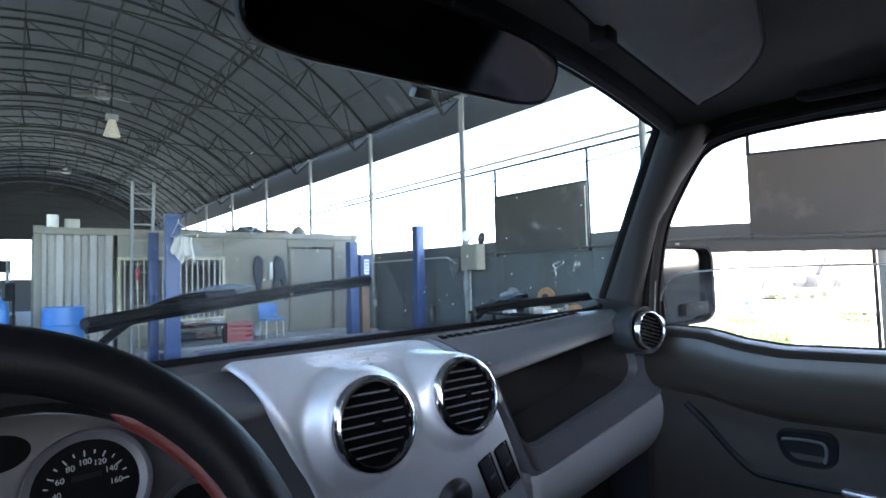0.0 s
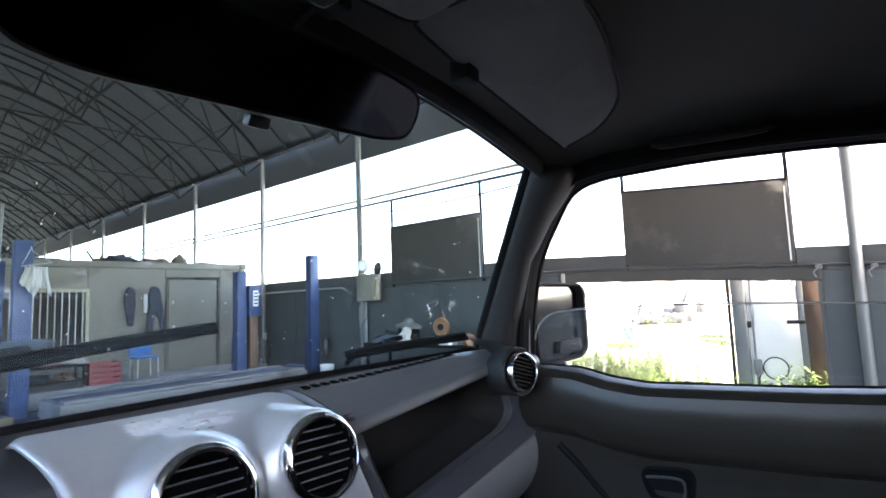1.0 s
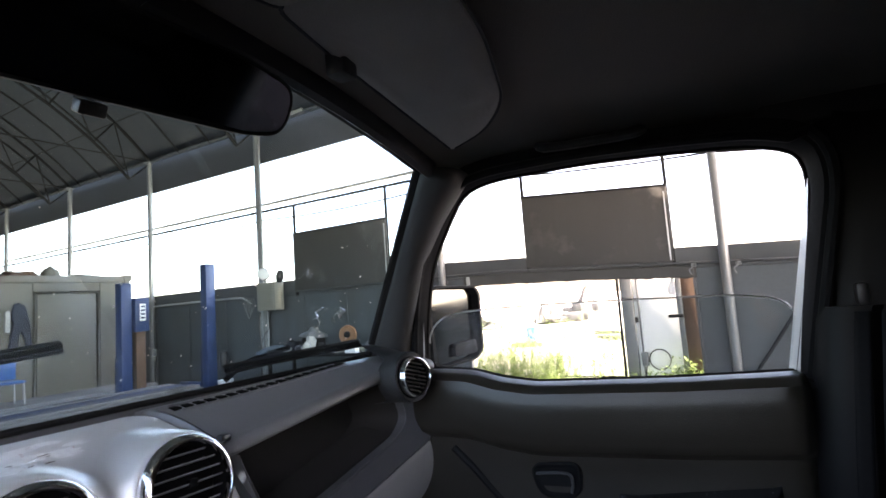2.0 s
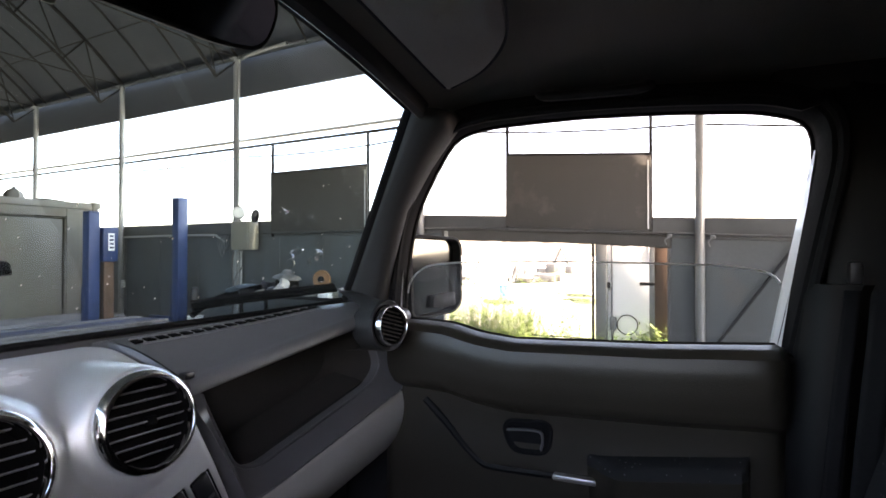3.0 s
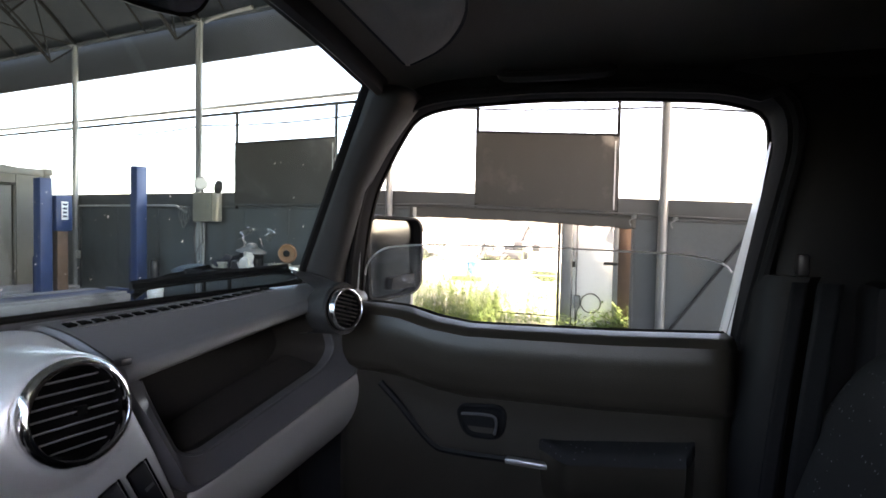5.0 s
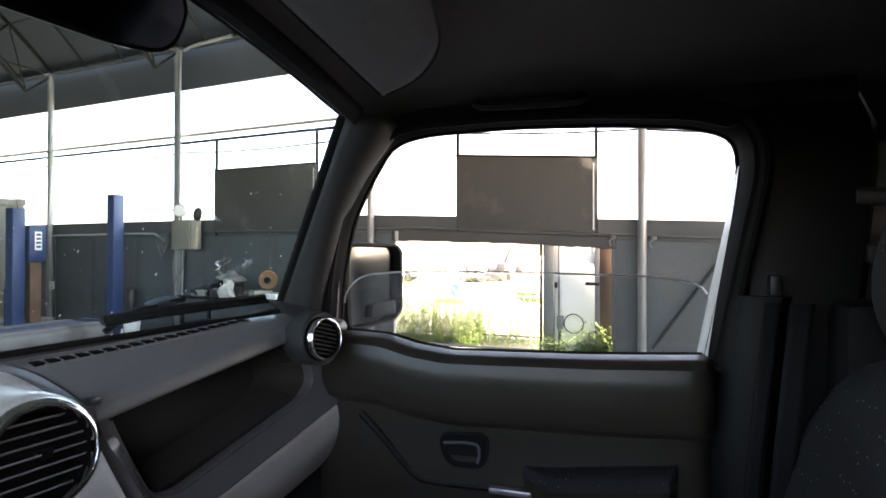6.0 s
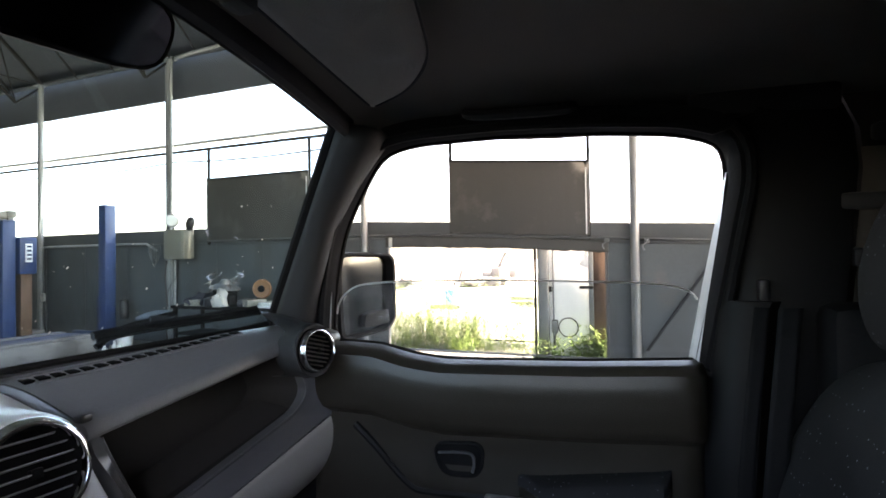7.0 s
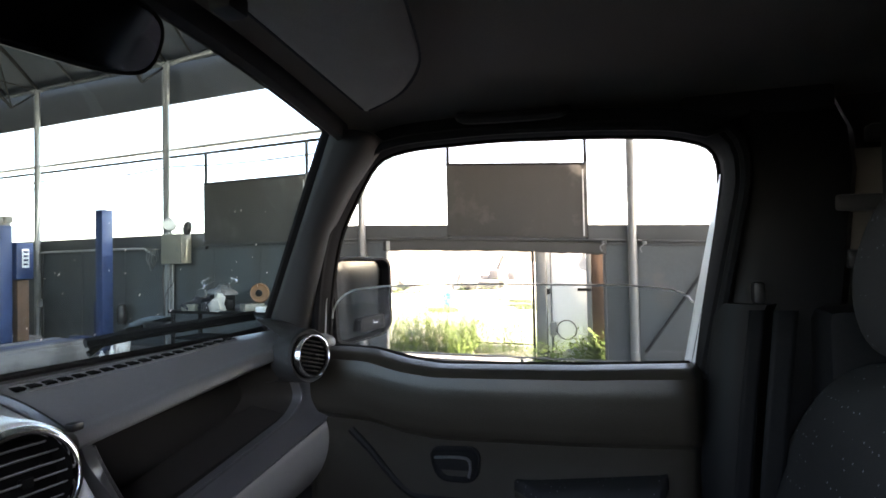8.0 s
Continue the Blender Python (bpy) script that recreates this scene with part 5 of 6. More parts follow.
def visor(s):
    pts = fillet([(0.36, 0.315), (0.50, 0.333), (0.845, 0.34), (0.80, 0.258), (0.715, 0.195), (0.525, 0.157), (0.39, 0.15)], [0.03, 0.03, 0.02, 0.04, 0.05, 0.05, 0.05], 5)
    def at(p, dz):
        u = (p.x - AX) / 0.49
        z = 1.765 - 0.03 * u * u - 0.02 * (p.y - 0.34) + dz
        return Vector((mir(p.x, s), p.y, z))
    loops = [[at(p, 0.006) for p in grown(pts, -0.012)], [at(p, 0.0) for p in grown(pts, -0.002)], [at(p, -0.006) for p in pts], [at(p, -0.014) for p in grown(pts, -0.003)], [at(p, -0.02) for p in grown(pts, -0.014)]]
    mid_x, mid_y = sum(p.x for p in pts) / len(pts), sum(p.y for p in pts) / len(pts)
    for k in (0.9, 0.8, 0.68, 0.55, 0.4, 0.22, 0.08):
        ring = []
        for p in grown(pts, -0.014):
            q = Vector((lerp(mid_x, p.x, k), lerp(mid_y, p.y, k)))
            ring.append(at(q, -0.02 - 0.006 * (1 - k) + 0.007 * noise.noise(Vector((q.x * 22, q.y * 9, s))) + 0.003 * noise.noise(Vector((q.x * 50, q.y * 40, s)))))
        loops.append(ring)
    v = part("sun_visor", bands(loops, cap_first=True, cap_last=True), M_VISOR, car, "grey padded sun visor folded up")
    c = [0.49, 0.325, 1.738]
    part("visor_clip", box(mir(c[0], s) - 0.016, mir(c[0], s) + 0.016, c[1] - 0.014, c[1] + 0.014, c[2] - 0.012, c[2] + 0.026, 0.006), M_PILLAR, v, "dark visor clip")
    part("visor_seam", tube([at(p, -0.012) for p in grown(pts, 0.001)], 0.0022, 5, closed=True), M_PILLAR, v)


visor(1)
visor(-1)
handle = part("grab_handle", tube(spline([(0.905, 0.19, 1.716), (0.89, 0.175, 1.708), (0.886, 0.11, 1.704), (0.888, 0.04, 1.704), (0.905, 0.02, 1.712)], 5), 0.009, 8, flat=1.5), M_PILLAR, car, "grey grab handle above the door")

lamp_m = Matrix.Translation((0.49, -0.02, 1.797)) @ Matrix.Rotation(radians(25), 4, "Z") @ Matrix.Diagonal((0.085, 0.13, 1, 1))
dome = part("dome_lamp", lathe([(1.0, 0.006), (1.0, -0.006), (0.93, -0.014), (0.8, -0.018), (0.0, -0.02)], lamp_m, 36), M_RUBBER, car, "dark oval dome lamp on the roof lining")
part("lens", lathe([(0.6, -0.0185), (0.58, -0.024), (0.0, -0.026)], lamp_m, 28), M_RUBBER, dome)

# ---- doors ----
WINDOW = [(0.494, 1.305), (0.483, 1.404), (0.454, 1.526), (0.404, 1.609), (0.364, 1.666), (0.30, 1.68), (0.134, 1.683), (-0.016, 1.676), (-0.142, 1.665), (-0.204, 1.644), (-0.212, 1.59), (-0.16, 1.297), (0.011, 1.288), (0.167, 1.284), (0.252, 1.282), (0.319, 1.290), (0.377, 1.305), (0.437, 1.308)]
WINDOW_R = [0.02, 0.05, 0.05, 0.05, 0.04, 0.05, 0.05, 0.05, 0.05, 0.04, 0.05, 0.008, 0.05, 0.05, 0.05, 0.04, 0.04, 0.04]


def side_x(z):
    """The door leans in towards the roof."""
    return 0.985 - 0.12 * max(0.0, z - 1.27)


def door_side(s):
    outline = fillet(WINDOW, WINDOW_R, 3)
    tag = "passenger" if s > 0 else "driver"
    def at(p, dx):
        return Vector((mir(side_x(p.y) + dx, s), p.x, p.y))
    def wide(n):
        return 0.034 if n.y > 0.5 else (0.03 if n.x < -0.4 else 0.025)
    door = part("door", bands([[at(p, -0.03) for p in grown(outline, wide)], [at(p, -0.03) for p in grown(outline, 0.012)], [at(p, -0.012) for p in grown(outline, 0.001)], [at(p, 0.016) for p in outline], [at(p, 0.016) for p in grown(outline, 0.06)]]), M_RUBBER, car, "dark inner door frame round the side window")
    rear = [(-0.158, 1.293), (-0.176, 1.40), (-0.198, 1.52), (-0.211, 1.60)]
    part("frame_edge", grid(lambda u, v: (lambda y, z: Vector((mir(side_x(z) + lerp(0.014, lerp(-0.026, 0.004, v ** 0.7), u), s), y + 0.004 - 0.01 * u * (1 - 0.8 * v), z)))(along([(k / 3, q[0]) for k, q in enumerate(rear)], v), along([(k / 3, q[1]) for k, q in enumerate(rear)], v)), 4, 12), M_CARPAINT, door, "white painted rear edge of the window frame")
    part("front_corner", grid(lambda u, v: (lambda z: Vector((mir(side_x(z) - 0.006 - 0.012 * u, s), lerp(along([(0, 0.492), (0.5, 0.48), (1, 0.455)], v), along([(0, 0.535), (0.5, 0.505), (1, 0.465)], v), u), z)))(lerp(1.3, 1.54, v)), 4, 10), M_CARPAINT, door, "pale painted corner of the window frame")
    part("window_seal", tube([at(p, -0.03) for p in grown(outline, lambda n: 0.026 if n.x < -0.6 else 0.007)], 0.0085, 8, closed=True), M_RUBBER, door, "black rubber window seal")
    part("glass_run", tube([at(p, 0.013) for p in grown(outline, 0.0)], 0.005, 6, closed=True), M_RUBBER, door)
    # the pane, wound part-way up
    pane = fillet([(0.49, 1.24), (0.478, 1.39), (0.44, 1.422), (0.36, 1.43), (0.15, 1.432), (-0.1, 1.427), (-0.176, 1.412), (-0.15, 1.24), (0.2, 1.23)], [0.01, 0.03, 0.05, 0.05, 0.05, 0.05, 0.04, 0.01, 0.02], 5)
    pg = part("window_pane", bands([[at(p, 0.006) for p in pane], [at(p, 0.010) for p in pane]], cap_first=True, cap_last=True), M_SIDEGLASS, door, "side window pane wound part-way up", smooth=False)
    pg.visible_shadow = False
    part("pane_edge", tube([at(p, 0.008) for p in pane[len(pane) // 9:-len(pane) // 4]], 0.0018, 5), M_ALU, door, "bright ground edge of the pane")

    # inner panel: sill roll, dip behind the mirror, long flat face
    def sill(y):
        return along([(-0.42, 1.303), (-0.158, 1.298), (0.011, 1.289), (0.167, 1.285), (0.252, 1.283), (0.319, 1.291), (0.377, 1.306), (0.437, 1.309), (0.62, 1.31)], y)
    rows = [(0.018, -0.006), (0.012, 0.002), (-0.006, 0.004), (-0.032, 0.0), (-0.05, -0.010), (-0.054, -0.03), (-0.052, -0.07), (-0.045, -0.105), (-0.030, -0.118), (-0.028, -0.15), (-0.033, -0.22), (-0.034, -0.30), (-0.03, -0.5), (-0.02, -0.62)]
    def panel(u, v):
        y = lerp(0.50, -0.17, u)
        f = v * (len(rows) - 1)
        i = min(int(f), len(rows) - 2)
        dx = lerp(rows[i][0], rows[i + 1][0], f - i)
        dz = lerp(rows[i][1], rows[i + 1][1], f - i)
        edge = 0.02 * max(0, (u - 0.96) / 0.04) ** 2
        return Vector((mir(0.965 + dx + edge, s), y, sill(y) + dz))
    trim = part("door_trim", grid(panel, 40, 39), M_TRIM, door, "dark padded vinyl door panel")
    thicken(trim, 0.006, 0.0)
    part("sill_seal", tube([(mir(0.972, s), y, sill(y) + 0.001) for y in [0.49 - 0.65 * k / 30 for k in range(31)]], 0.0085, 8), M_RUBBER, door, "black rubber strip along the window sill")
    # pull handle
    cup = fillet([(0.268, 1.148), (0.18, 1.154), (0.184, 1.098), (0.252, 1.096)], [0.022, 0.02, 0.022, 0.022], 5)
    bez = bands([[Vector((mir(x, s), p.x, p.y)) for p in grown(cup, g)] for x, g in ((0.934, 0.004), (0.928, 0.003), (0.927, 0.0), (0.931, -0.004), (0.9325, -0.008))], cap_last=True)
    hb = part("handle_bezel", bez, M_RUBBER, door, "black rounded handle recess")
    part("door_handle", tube(spline([(mir(0.928, s), 0.256, 1.134), (mir(0.920, s), 0.245, 1.138), (mir(0.918, s), 0.215, 1.141), (mir(0.919, s), 0.196, 1.138), (mir(0.922, s), 0.193, 1.122), (mir(0.926, s), 0.197, 1.106)], 5), 0.0024, 8, flat=1.5), M_STEEL, hb, "grey metal inner door handle")
    # armrest
    arm = bmesh.new()
    path = spline([(0.42, 1.17), (0.38, 1.134), (0.339, 1.092), (0.311, 1.069), (0.285, 1.062), (0.19, 1.063), (0.105, 1.068)], 5)
    tube([(mir(0.934, s), p.x, p.y) for p in path], 0.0075, 8, arm)
    ar = part("armrest", arm, M_POST, door, "curved dark pull bar of the armrest")
    def arm_at(u, x, dz):
        reach = min(1.0, u / 0.3)
        reach = reach * reach * (3 - 2 * reach) * (1 - max(0.0, (u - 0.93) / 0.07) ** 2 * 0.7)
        return Vector((mir(lerp(0.938, x, reach), s), lerp(0.135, -0.118, u), lerp(1.096, 1.13, u) + dz))
    def pad_top(u, v):
        return arm_at(u, lerp(0.945, 0.868, v), 0.004 + 0.006 * math.sin(math.pi * v) - 0.012 * max(0.0, (v - 0.8) / 0.2) ** 2)
    part("armrest_pad", grid(pad_top, 30, 14), M_CLOTH, ar, "dark speckled cloth armrest pad")
    def pad_front(u, v):
        a = v * math.pi / 2
        return arm_at(u, 0.868 + 0.07 * (1 - math.cos(a)), -0.008 - 0.09 * math.sin(a))
    part("armrest_base", grid(pad_front, 30, 8), M_TRIM, ar, "dark vinyl underside of the armrest")
    part("pull_grip", box(mir(0.918, s) - 0.008, mir(0.918, s) + 0.008, 0.103, 0.175, 1.063, 1.074, 0.004), M_ALU, ar, "worn grey grip edge")
    part("door_pocket", box(mir(0.93, s) - 0.035, mir(0.93, s) + 0.035, -0.15, 0.45, 0.7, 0.86, 0.02), M_TRIM, door)
    # outer skin
    part("door_end", box(mir(0.985, s) - 0.03, mir(0.985, s) + 0.03, -0.182, -0.172, 0.6, 1.29), M_PILLAR, door)
    part("door_skin", box(mir(1.012, s) - 0.012, mir(1.012, s) + 0.012, -0.165, 0.62, 0.62, 1.26, 0.01), M_CARPAINT, door)
    return door


door_side(1)
door_side(-1)

# painted corner and door mirror
for s in (1, -1):
    part("mirror_foot", box(mir(1.0, s) - 0.01, mir(1.0, s) + 0.01, 0.505, 0.6, 1.285, 1.42, 0.008), M_CARPAINT, car, "white painted panel behind the door mirror")
    pts = fillet([(1.068, 1.275), (1.066, 1.465), (1.085, 1.485), (1.185, 1.483), (1.197, 1.46), (1.192, 1.29), (1.17, 1.265), (1.09, 1.263)], 0.025, 4)
    yaw = Matrix.Translation((1.118, 0.5, 0)) @ Matrix.Rotation(radians(-8), 4, "Z") @ Matrix.Translation((0, 0, 1.398)) @ Matrix.Rotation(radians(-2.5), 4, "X") @ Matrix.Diagonal((1.78, 1, 0.82, 1)) @ Matrix.Translation((-1.13, -0.455, -1.378))
    def mp(p, y):
        q = yaw @ Vector((p.x, y, p.y))
        return Vector((mir(q.x, s), q.y, q.z))
    def shrink(k, p):
        return Vector((lerp(1.13, p.x, k), lerp(1.378, p.y, k)))
    def gp(p, y):
        q = yaw @ Vector((1.13, 0.440, 1.378)) + Matrix.Rotation(radians(-7.5), 3, "Z") @ Matrix.Rotation(radians(-2.2), 3, "X") @ Vector(((p.x - 1.13) * 1.78, y - 0.45, (p.y - 1.378) * 0.82))
        return Vector((mir(q.x, s), q.y, q.z))
    loops = [[mp(p, 0.456) for p in grown(pts, -0.008)], [mp(p, 0.425) for p in grown(pts, -0.006)], [mp(p, 0.425) for p in pts], [mp(p, 0.45) for p in grown(pts, 0.004)], [mp(shrink(0.9, p), 0.50) for p in pts], [mp(shrink(0.55, p), 0.53) for p in pts]]
    dm = part("door_mirror", bands(loops, cap_first=True, cap_last=True), M_RUBBER, car, "black door mirror housing")
    part("mirror_glass", bands([[gp(p, 0.453) for p in grown(pts, -0.009)], [gp(p, 0.45) for p in grown(pts, -0.010)]], cap_first=True, cap_last=True), M_MIRROR, dm, "mirror glass", smooth=False)
    sm = fillet([(1.12, 1.285), (1.123, 1.32), (1.178, 1.325), (1.18, 1.285)], 0.008, 3)
    wa = part("wide_angle_mirror", bands([[gp(p, 0.45) for p in sm], [gp(p, 0.440) for p in sm], [gp(p, 0.439) for p in grown(sm, -0.003)]], cap_last=True), M_RUBBER, dm, "small stuck-on wide-angle mirror")
    part("mirror_arm", tube([mp(Vector((1.06, 1.3)), 0.47), (mir(1.0, s), 0.5, 1.31)], 0.02, 8), M_BLACK, dm)

# ---- B-pillars, belts, rear cabin ----
for s in (1, -1):
    part("b_pillar", bands([[Vector((mir(x, s), y, z)) for x, y in ((0.985, -0.222 + d), (0.945, -0.205 + d), (0.93, -0.232 + d), (0.944, -0.345 + d), (0.985, -0.37 + d))] for z, d in ((0.55, 0.03), (1.15, 0.012), (1.3, 0.0), (1.39, -0.014), (1.6, -0.035), (1.66, -0.03), (1.73, 0.0))], cap_first=True, cap_last=True), M_POST, car, "dark grey pillar trim behind the door")
    part("header_corner", box(mir(0.964, s) - 0.034, mir(0.964, s) + 0.034, -0.36, -0.15, 1.683, 1.77, 0.01), M_PILLAR, car, "dark lining at the roof corner")
    lower = [[Vector((mir(x, s), y + d, z)) for x, y in ((0.955, -0.185), (0.925, -0.2), (0.912, -0.222), (0.912, -0.25), (0.94, -0.275))] for z, d in ((0.55, 0.05), (1.0, 0.03), (1.385, 0.0), (1.402, -0.006))]
    part("lower_pillar_cover", bands(lower, cap_first=True, cap_last=True), M_POST, car, "dark lower pillar cover")
    part("belt_buckle", box(mir(0.905, s) - 0.004, mir(0.905, s) + 0.004, -0.271, -0.264, 1.362, 1.388, 0.002), M_STEEL, car, "small worn belt guide")
    for k, (y0, y1) in enumerate(((-0.232, -0.252), (-0.262, -0.292))):
        bel = grid(lambda u, v: Vector((mir(0.905 - 0.006 * k - 0.012 * math.sin(v * 5), s), lerp(y0, y1, u) + 0.01 * math.sin(v * 4) + 0.05 * v, lerp(1.395, 0.7, v))), 4, 16)
        thicken(part("seat_belt", bel, M_RUBBER, car, "dark seat belt hanging beside the pillar"), 0.002)
    part("belt_anchor", box(mir(0.922, s) - 0.010, mir(0.922, s) + 0.010, -0.256, -0.24, 1.403, 1.435, 0.005), M_BLACK, car)
    # rear side: dark panel, pale covered window behind luggage rails
    part("rear_panel", box(mir(0.99, s) - 0.01, mir(0.99, s) + 0.01, -1.3, -0.325, 0.55, 1.73, 0.01), M_TRIM, car, "dark grey rear side panel")
    part("rear_window_blind", box(mir(0.972, s) - 0.004, mir(0.972, s) + 0.004, -0.8, -0.38, 1.47, 1.63, 0.004), M_LINING, car, "pale covered rear side window")
    part("luggage_rail", box(mir(0.95, s) - 0.012, mir(0.95, s) + 0.012, -1.2, -0.355, 1.535, 1.56, 0.006), M_BLACK, car, "dark luggage rail")
    part("luggage_rail", box(mir(0.95, s) - 0.012, mir(0.95, s) + 0.012, -1.2, -0.4, 1.635, 1.66, 0.006), M_BLACK, car, "dark luggage rail")
    part("rail_upright", tube([(mir(0.93, s), -0.415, 1.34), (mir(0.93, s), -0.42, 1.70)], 0.009, 8), M_BLACK, car)
    part("side_box", box(mir(0.955, s) - 0.014, mir(0.955, s) + 0.014, -0.405, -0.37, 1.452, 1.48, 0.006), M_BLACK, car)
    part("rear_shelf_trim", box(mir(0.93, s) - 0.05, mir(0.93, s) + 0.05, -1.3, -0.32, 0.6, 1.4, 0.02), M_RUBBER, car)
part("rear_wall", box(AX - 0.63, AX + 0.63, -1.36, -1.32, 0.5, 1.8, 0.01), M_TRIM, car)
part("cabin_floor", box(AX - 0.63, AX + 0.63, -1.34, 0.95, 0.5, 0.55), M_RUBBER, car)


# ---- seats ----
def seat(s):
    back_by = -0.065 if s > 0 else -0.2
    cx = AX + s * 0.345
    def shell(stations, n=28):
        loops = []
        for z, yf, yb, w, r in stations:
            z, yf, yb = z - 0.03, yf + back_by, yb + back_by
            q = fillet([(cx - w, yf), (cx + w, yf), (cx + w, yb), (cx - w, yb)], r, 6)
            loops.append([Vector((p.x, p.y, z)) for p in q])
        return bands(loops, cap_first=True, cap_last=True)
    back = part("seat_back", shell([(0.80, -0.16, -0.30, 0.20, 0.05), (0.9, -0.145, -0.32, 0.235, 0.06), (1.05, -0.155, -0.33, 0.245, 0.06), (1.2, -0.195, -0.35, 0.24, 0.06), (1.28, -0.225, -0.36, 0.225, 0.06), (1.33, -0.25, -0.37, 0.20, 0.06), (1.36, -0.275, -0.375, 0.16, 0.05), (1.37, -0.30, -0.37, 0.12, 0.03)]), M_CLOTH, car, "dark speckled cloth seat back")
    head = part("headrest", shell([(1.375, -0.285, -0.38, 0.09, 0.03), (1.39, -0.265, -0.39, 0.12, 0.04), (1.45, -0.255, -0.395, 0.135, 0.045), (1.51, -0.265, -0.40, 0.135, 0.045), (1.57, -0.285, -0.40, 0.12, 0.04), (1.60, -0.31, -0.39, 0.09, 0.03)]), M_CLOTH, back, "dark speckled cloth headrest")
    for ob in (back, head):
        ob.modifiers.new("soft", "SUBSURF").levels = 2
        ob.modifiers["soft"].render_levels = 2
    for dx in (-0.05, 0.05):
        part("headrest_rod", tube([(cx + dx, -0.355 + back_by, 1.31), (cx + dx, -0.36 + back_by, 1.39)], 0.006, 8), M_CHROME, back)
    part("seat_cushion", box(cx - 0.245, cx + 0.245, -0.33, 0.17, 0.64, 0.80, 0.05, seg=4), M_CLOTH, car, "dark speckled cloth seat cushion")
    part("seat_base", box(cx - 0.2, cx + 0.2, -0.31, 0.13, 0.55, 0.65, 0.01), M_BLACK, car)


seat(1)
seat(-1)

# ---- dashboard ----
def face_y(x):
    """The passenger face of the dashboard comes nearer towards the door."""
    return 0.585 - 0.257 * (x - 0.56)


def lip_z(x):
    return min(1.334, 1.278 + 0.19 * (x - 0.55))


def dash_top(u, v):
    x = lerp(-0.235, 0.97, u)
    b = ws_base(min(max(x, -0.19), 0.93)) + Vector((0, 0.0, -0.012))
    b.x = x
    side = min(1, max(0, (x - 0.524) / 0.012))
    f = Vector((x, lerp(0.66, face_y(x) + 0.004, side), lerp(1.278, lip_z(x), side)))
    if v < 0.8:
        t = v / 0.8
        p = b.lerp(f, t)
        p.z += lerp(-0.004, 0.014, side) * math.sin(math.pi * t ** 0.8)
        return p
    a = (v - 0.8) / 0.2 * math.pi * 0.6
    return f + Vector((0, -0.014 * math.sin(a), -0.014 * (1 - math.cos(a))))


def dash_z(x, y):
    """The height of the dashboard top at a place."""
    u = (x + 0.235) / 1.205
    lo, hi = 0.0, 0.8
    for _ in range(30):
        v = (lo + hi) / 2
        if dash_top(u, v).y > y:
            lo = v
        else:
            hi = v
    return dash_top(u, v).z


dash = part("dashboard", grid(dash_top, 100, 30), M_PLASTIC, car, "dark grained plastic dashboard top")
thicken(dash, 0.004, 0.0)

# defroster slots in a darker strip
SLOT = lambda t: (lerp(0.552, 0.826, t), lerp(0.707, 0.597, t))
for i in range(18):
    x, y = SLOT(i / 17)
    # solid black blocks; their colour gives the shade of open slots
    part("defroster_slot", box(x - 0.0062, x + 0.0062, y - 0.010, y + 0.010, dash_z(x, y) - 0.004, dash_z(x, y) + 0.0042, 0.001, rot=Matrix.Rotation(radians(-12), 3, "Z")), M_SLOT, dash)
for off in (-0.015, 0.015):
    part("slot_rim", tube([(SLOT(t)[0], SLOT(t)[1] + off, dash_z(SLOT(t)[0], SLOT(t)[1] + off) + 0.0025) for t in [k / 16 for k in range(17)]], 0.0022, 6), M_PLASTIC, dash)
part("dash_seam", tube([(0.535, lerp(0.60, 0.77, k / 10), dash_z(0.545, lerp(0.60, 0.77, k / 10)) - 0.0005) for k in range(11)], 0.0013, 6), M_BLACK, dash)

# passenger tray: a rounded opening in the face with a deep well
RT = [0.012, 0.035, 0.03, 0.03, 0.04, 0.045, 0.03, 0.05]
TRAY = fillet([(0.552, 1.264), (0.832, 1.320), (0.875, 1.295), (0.899, 1.232), (0.872, 1.203), (0.640, 1.126), (0.605, 1.138), (0.566, 1.225)], RT, 6)
OUTER = fillet([(0.531, 1.274), (0.840, 1.332), (0.925, 1.326), (0.952, 1.25), (0.95, 1.184), (0.645, 1.092), (0.600, 1.083), (0.546, 1.22)], [0.012, 0.035, 0.01, 0.03, 0.01, 0.045, 0.03, 0.05], 6)


def on_face(p, back):
    return Vector((p.x, face_y(p.x) + back, p.y))


def inner(k):
    return [q.lerp(Vector((0.735, 1.22)), k) for q in TRAY]


def jut(p):
    """The lower rim stands out and looks upwards."""
    return 0.024 * min(1.0, max(0.0, (1.235 - p.y) / 0.07))


ring = bands([[on_face(p, 0.04) for p in OUTER], [on_face(p, 0.002 - jut(p)) for p in OUTER], [on_face(o.lerp(t, 0.22), -0.006 - jut(o)) for o, t in zip(OUTER, TRAY)], [on_face(o.lerp(t, 0.85), -0.006) for o, t in zip(OUTER, TRAY)], [on_face(p, 0.0) for p in TRAY], [on_face(p, 0.016) for p in inner(0.01)]])
part("tray_frame", ring, M_TRAYRIM, dash, "dark satin frame of the open tray")
well = bands([[on_face(p, 0.014) for p in inner(0.006)], [on_face(p, 0.1) for p in inner(0.05)], [on_face(p, 0.112) for p in inner(0.09)]], cap_last=True)
part("tray_well", well, M_TRAY, dash, "black well of the open tray")
# thin bead added along the rim to bring out its highlight line
lip = [p for p in TRAY if p.y < 1.255 or p.x > 0.87]
cut = max(range(len(lip)), key=lambda i: (lip[i] - lip[i - 1]).length)
part("tray_lip", tube([on_face(p, -0.002) for p in lip[cut:] + lip[:cut]], 0.0026, 6), M_TRAYRIM, dash, "shiny bead along the tray rim for its bright line")
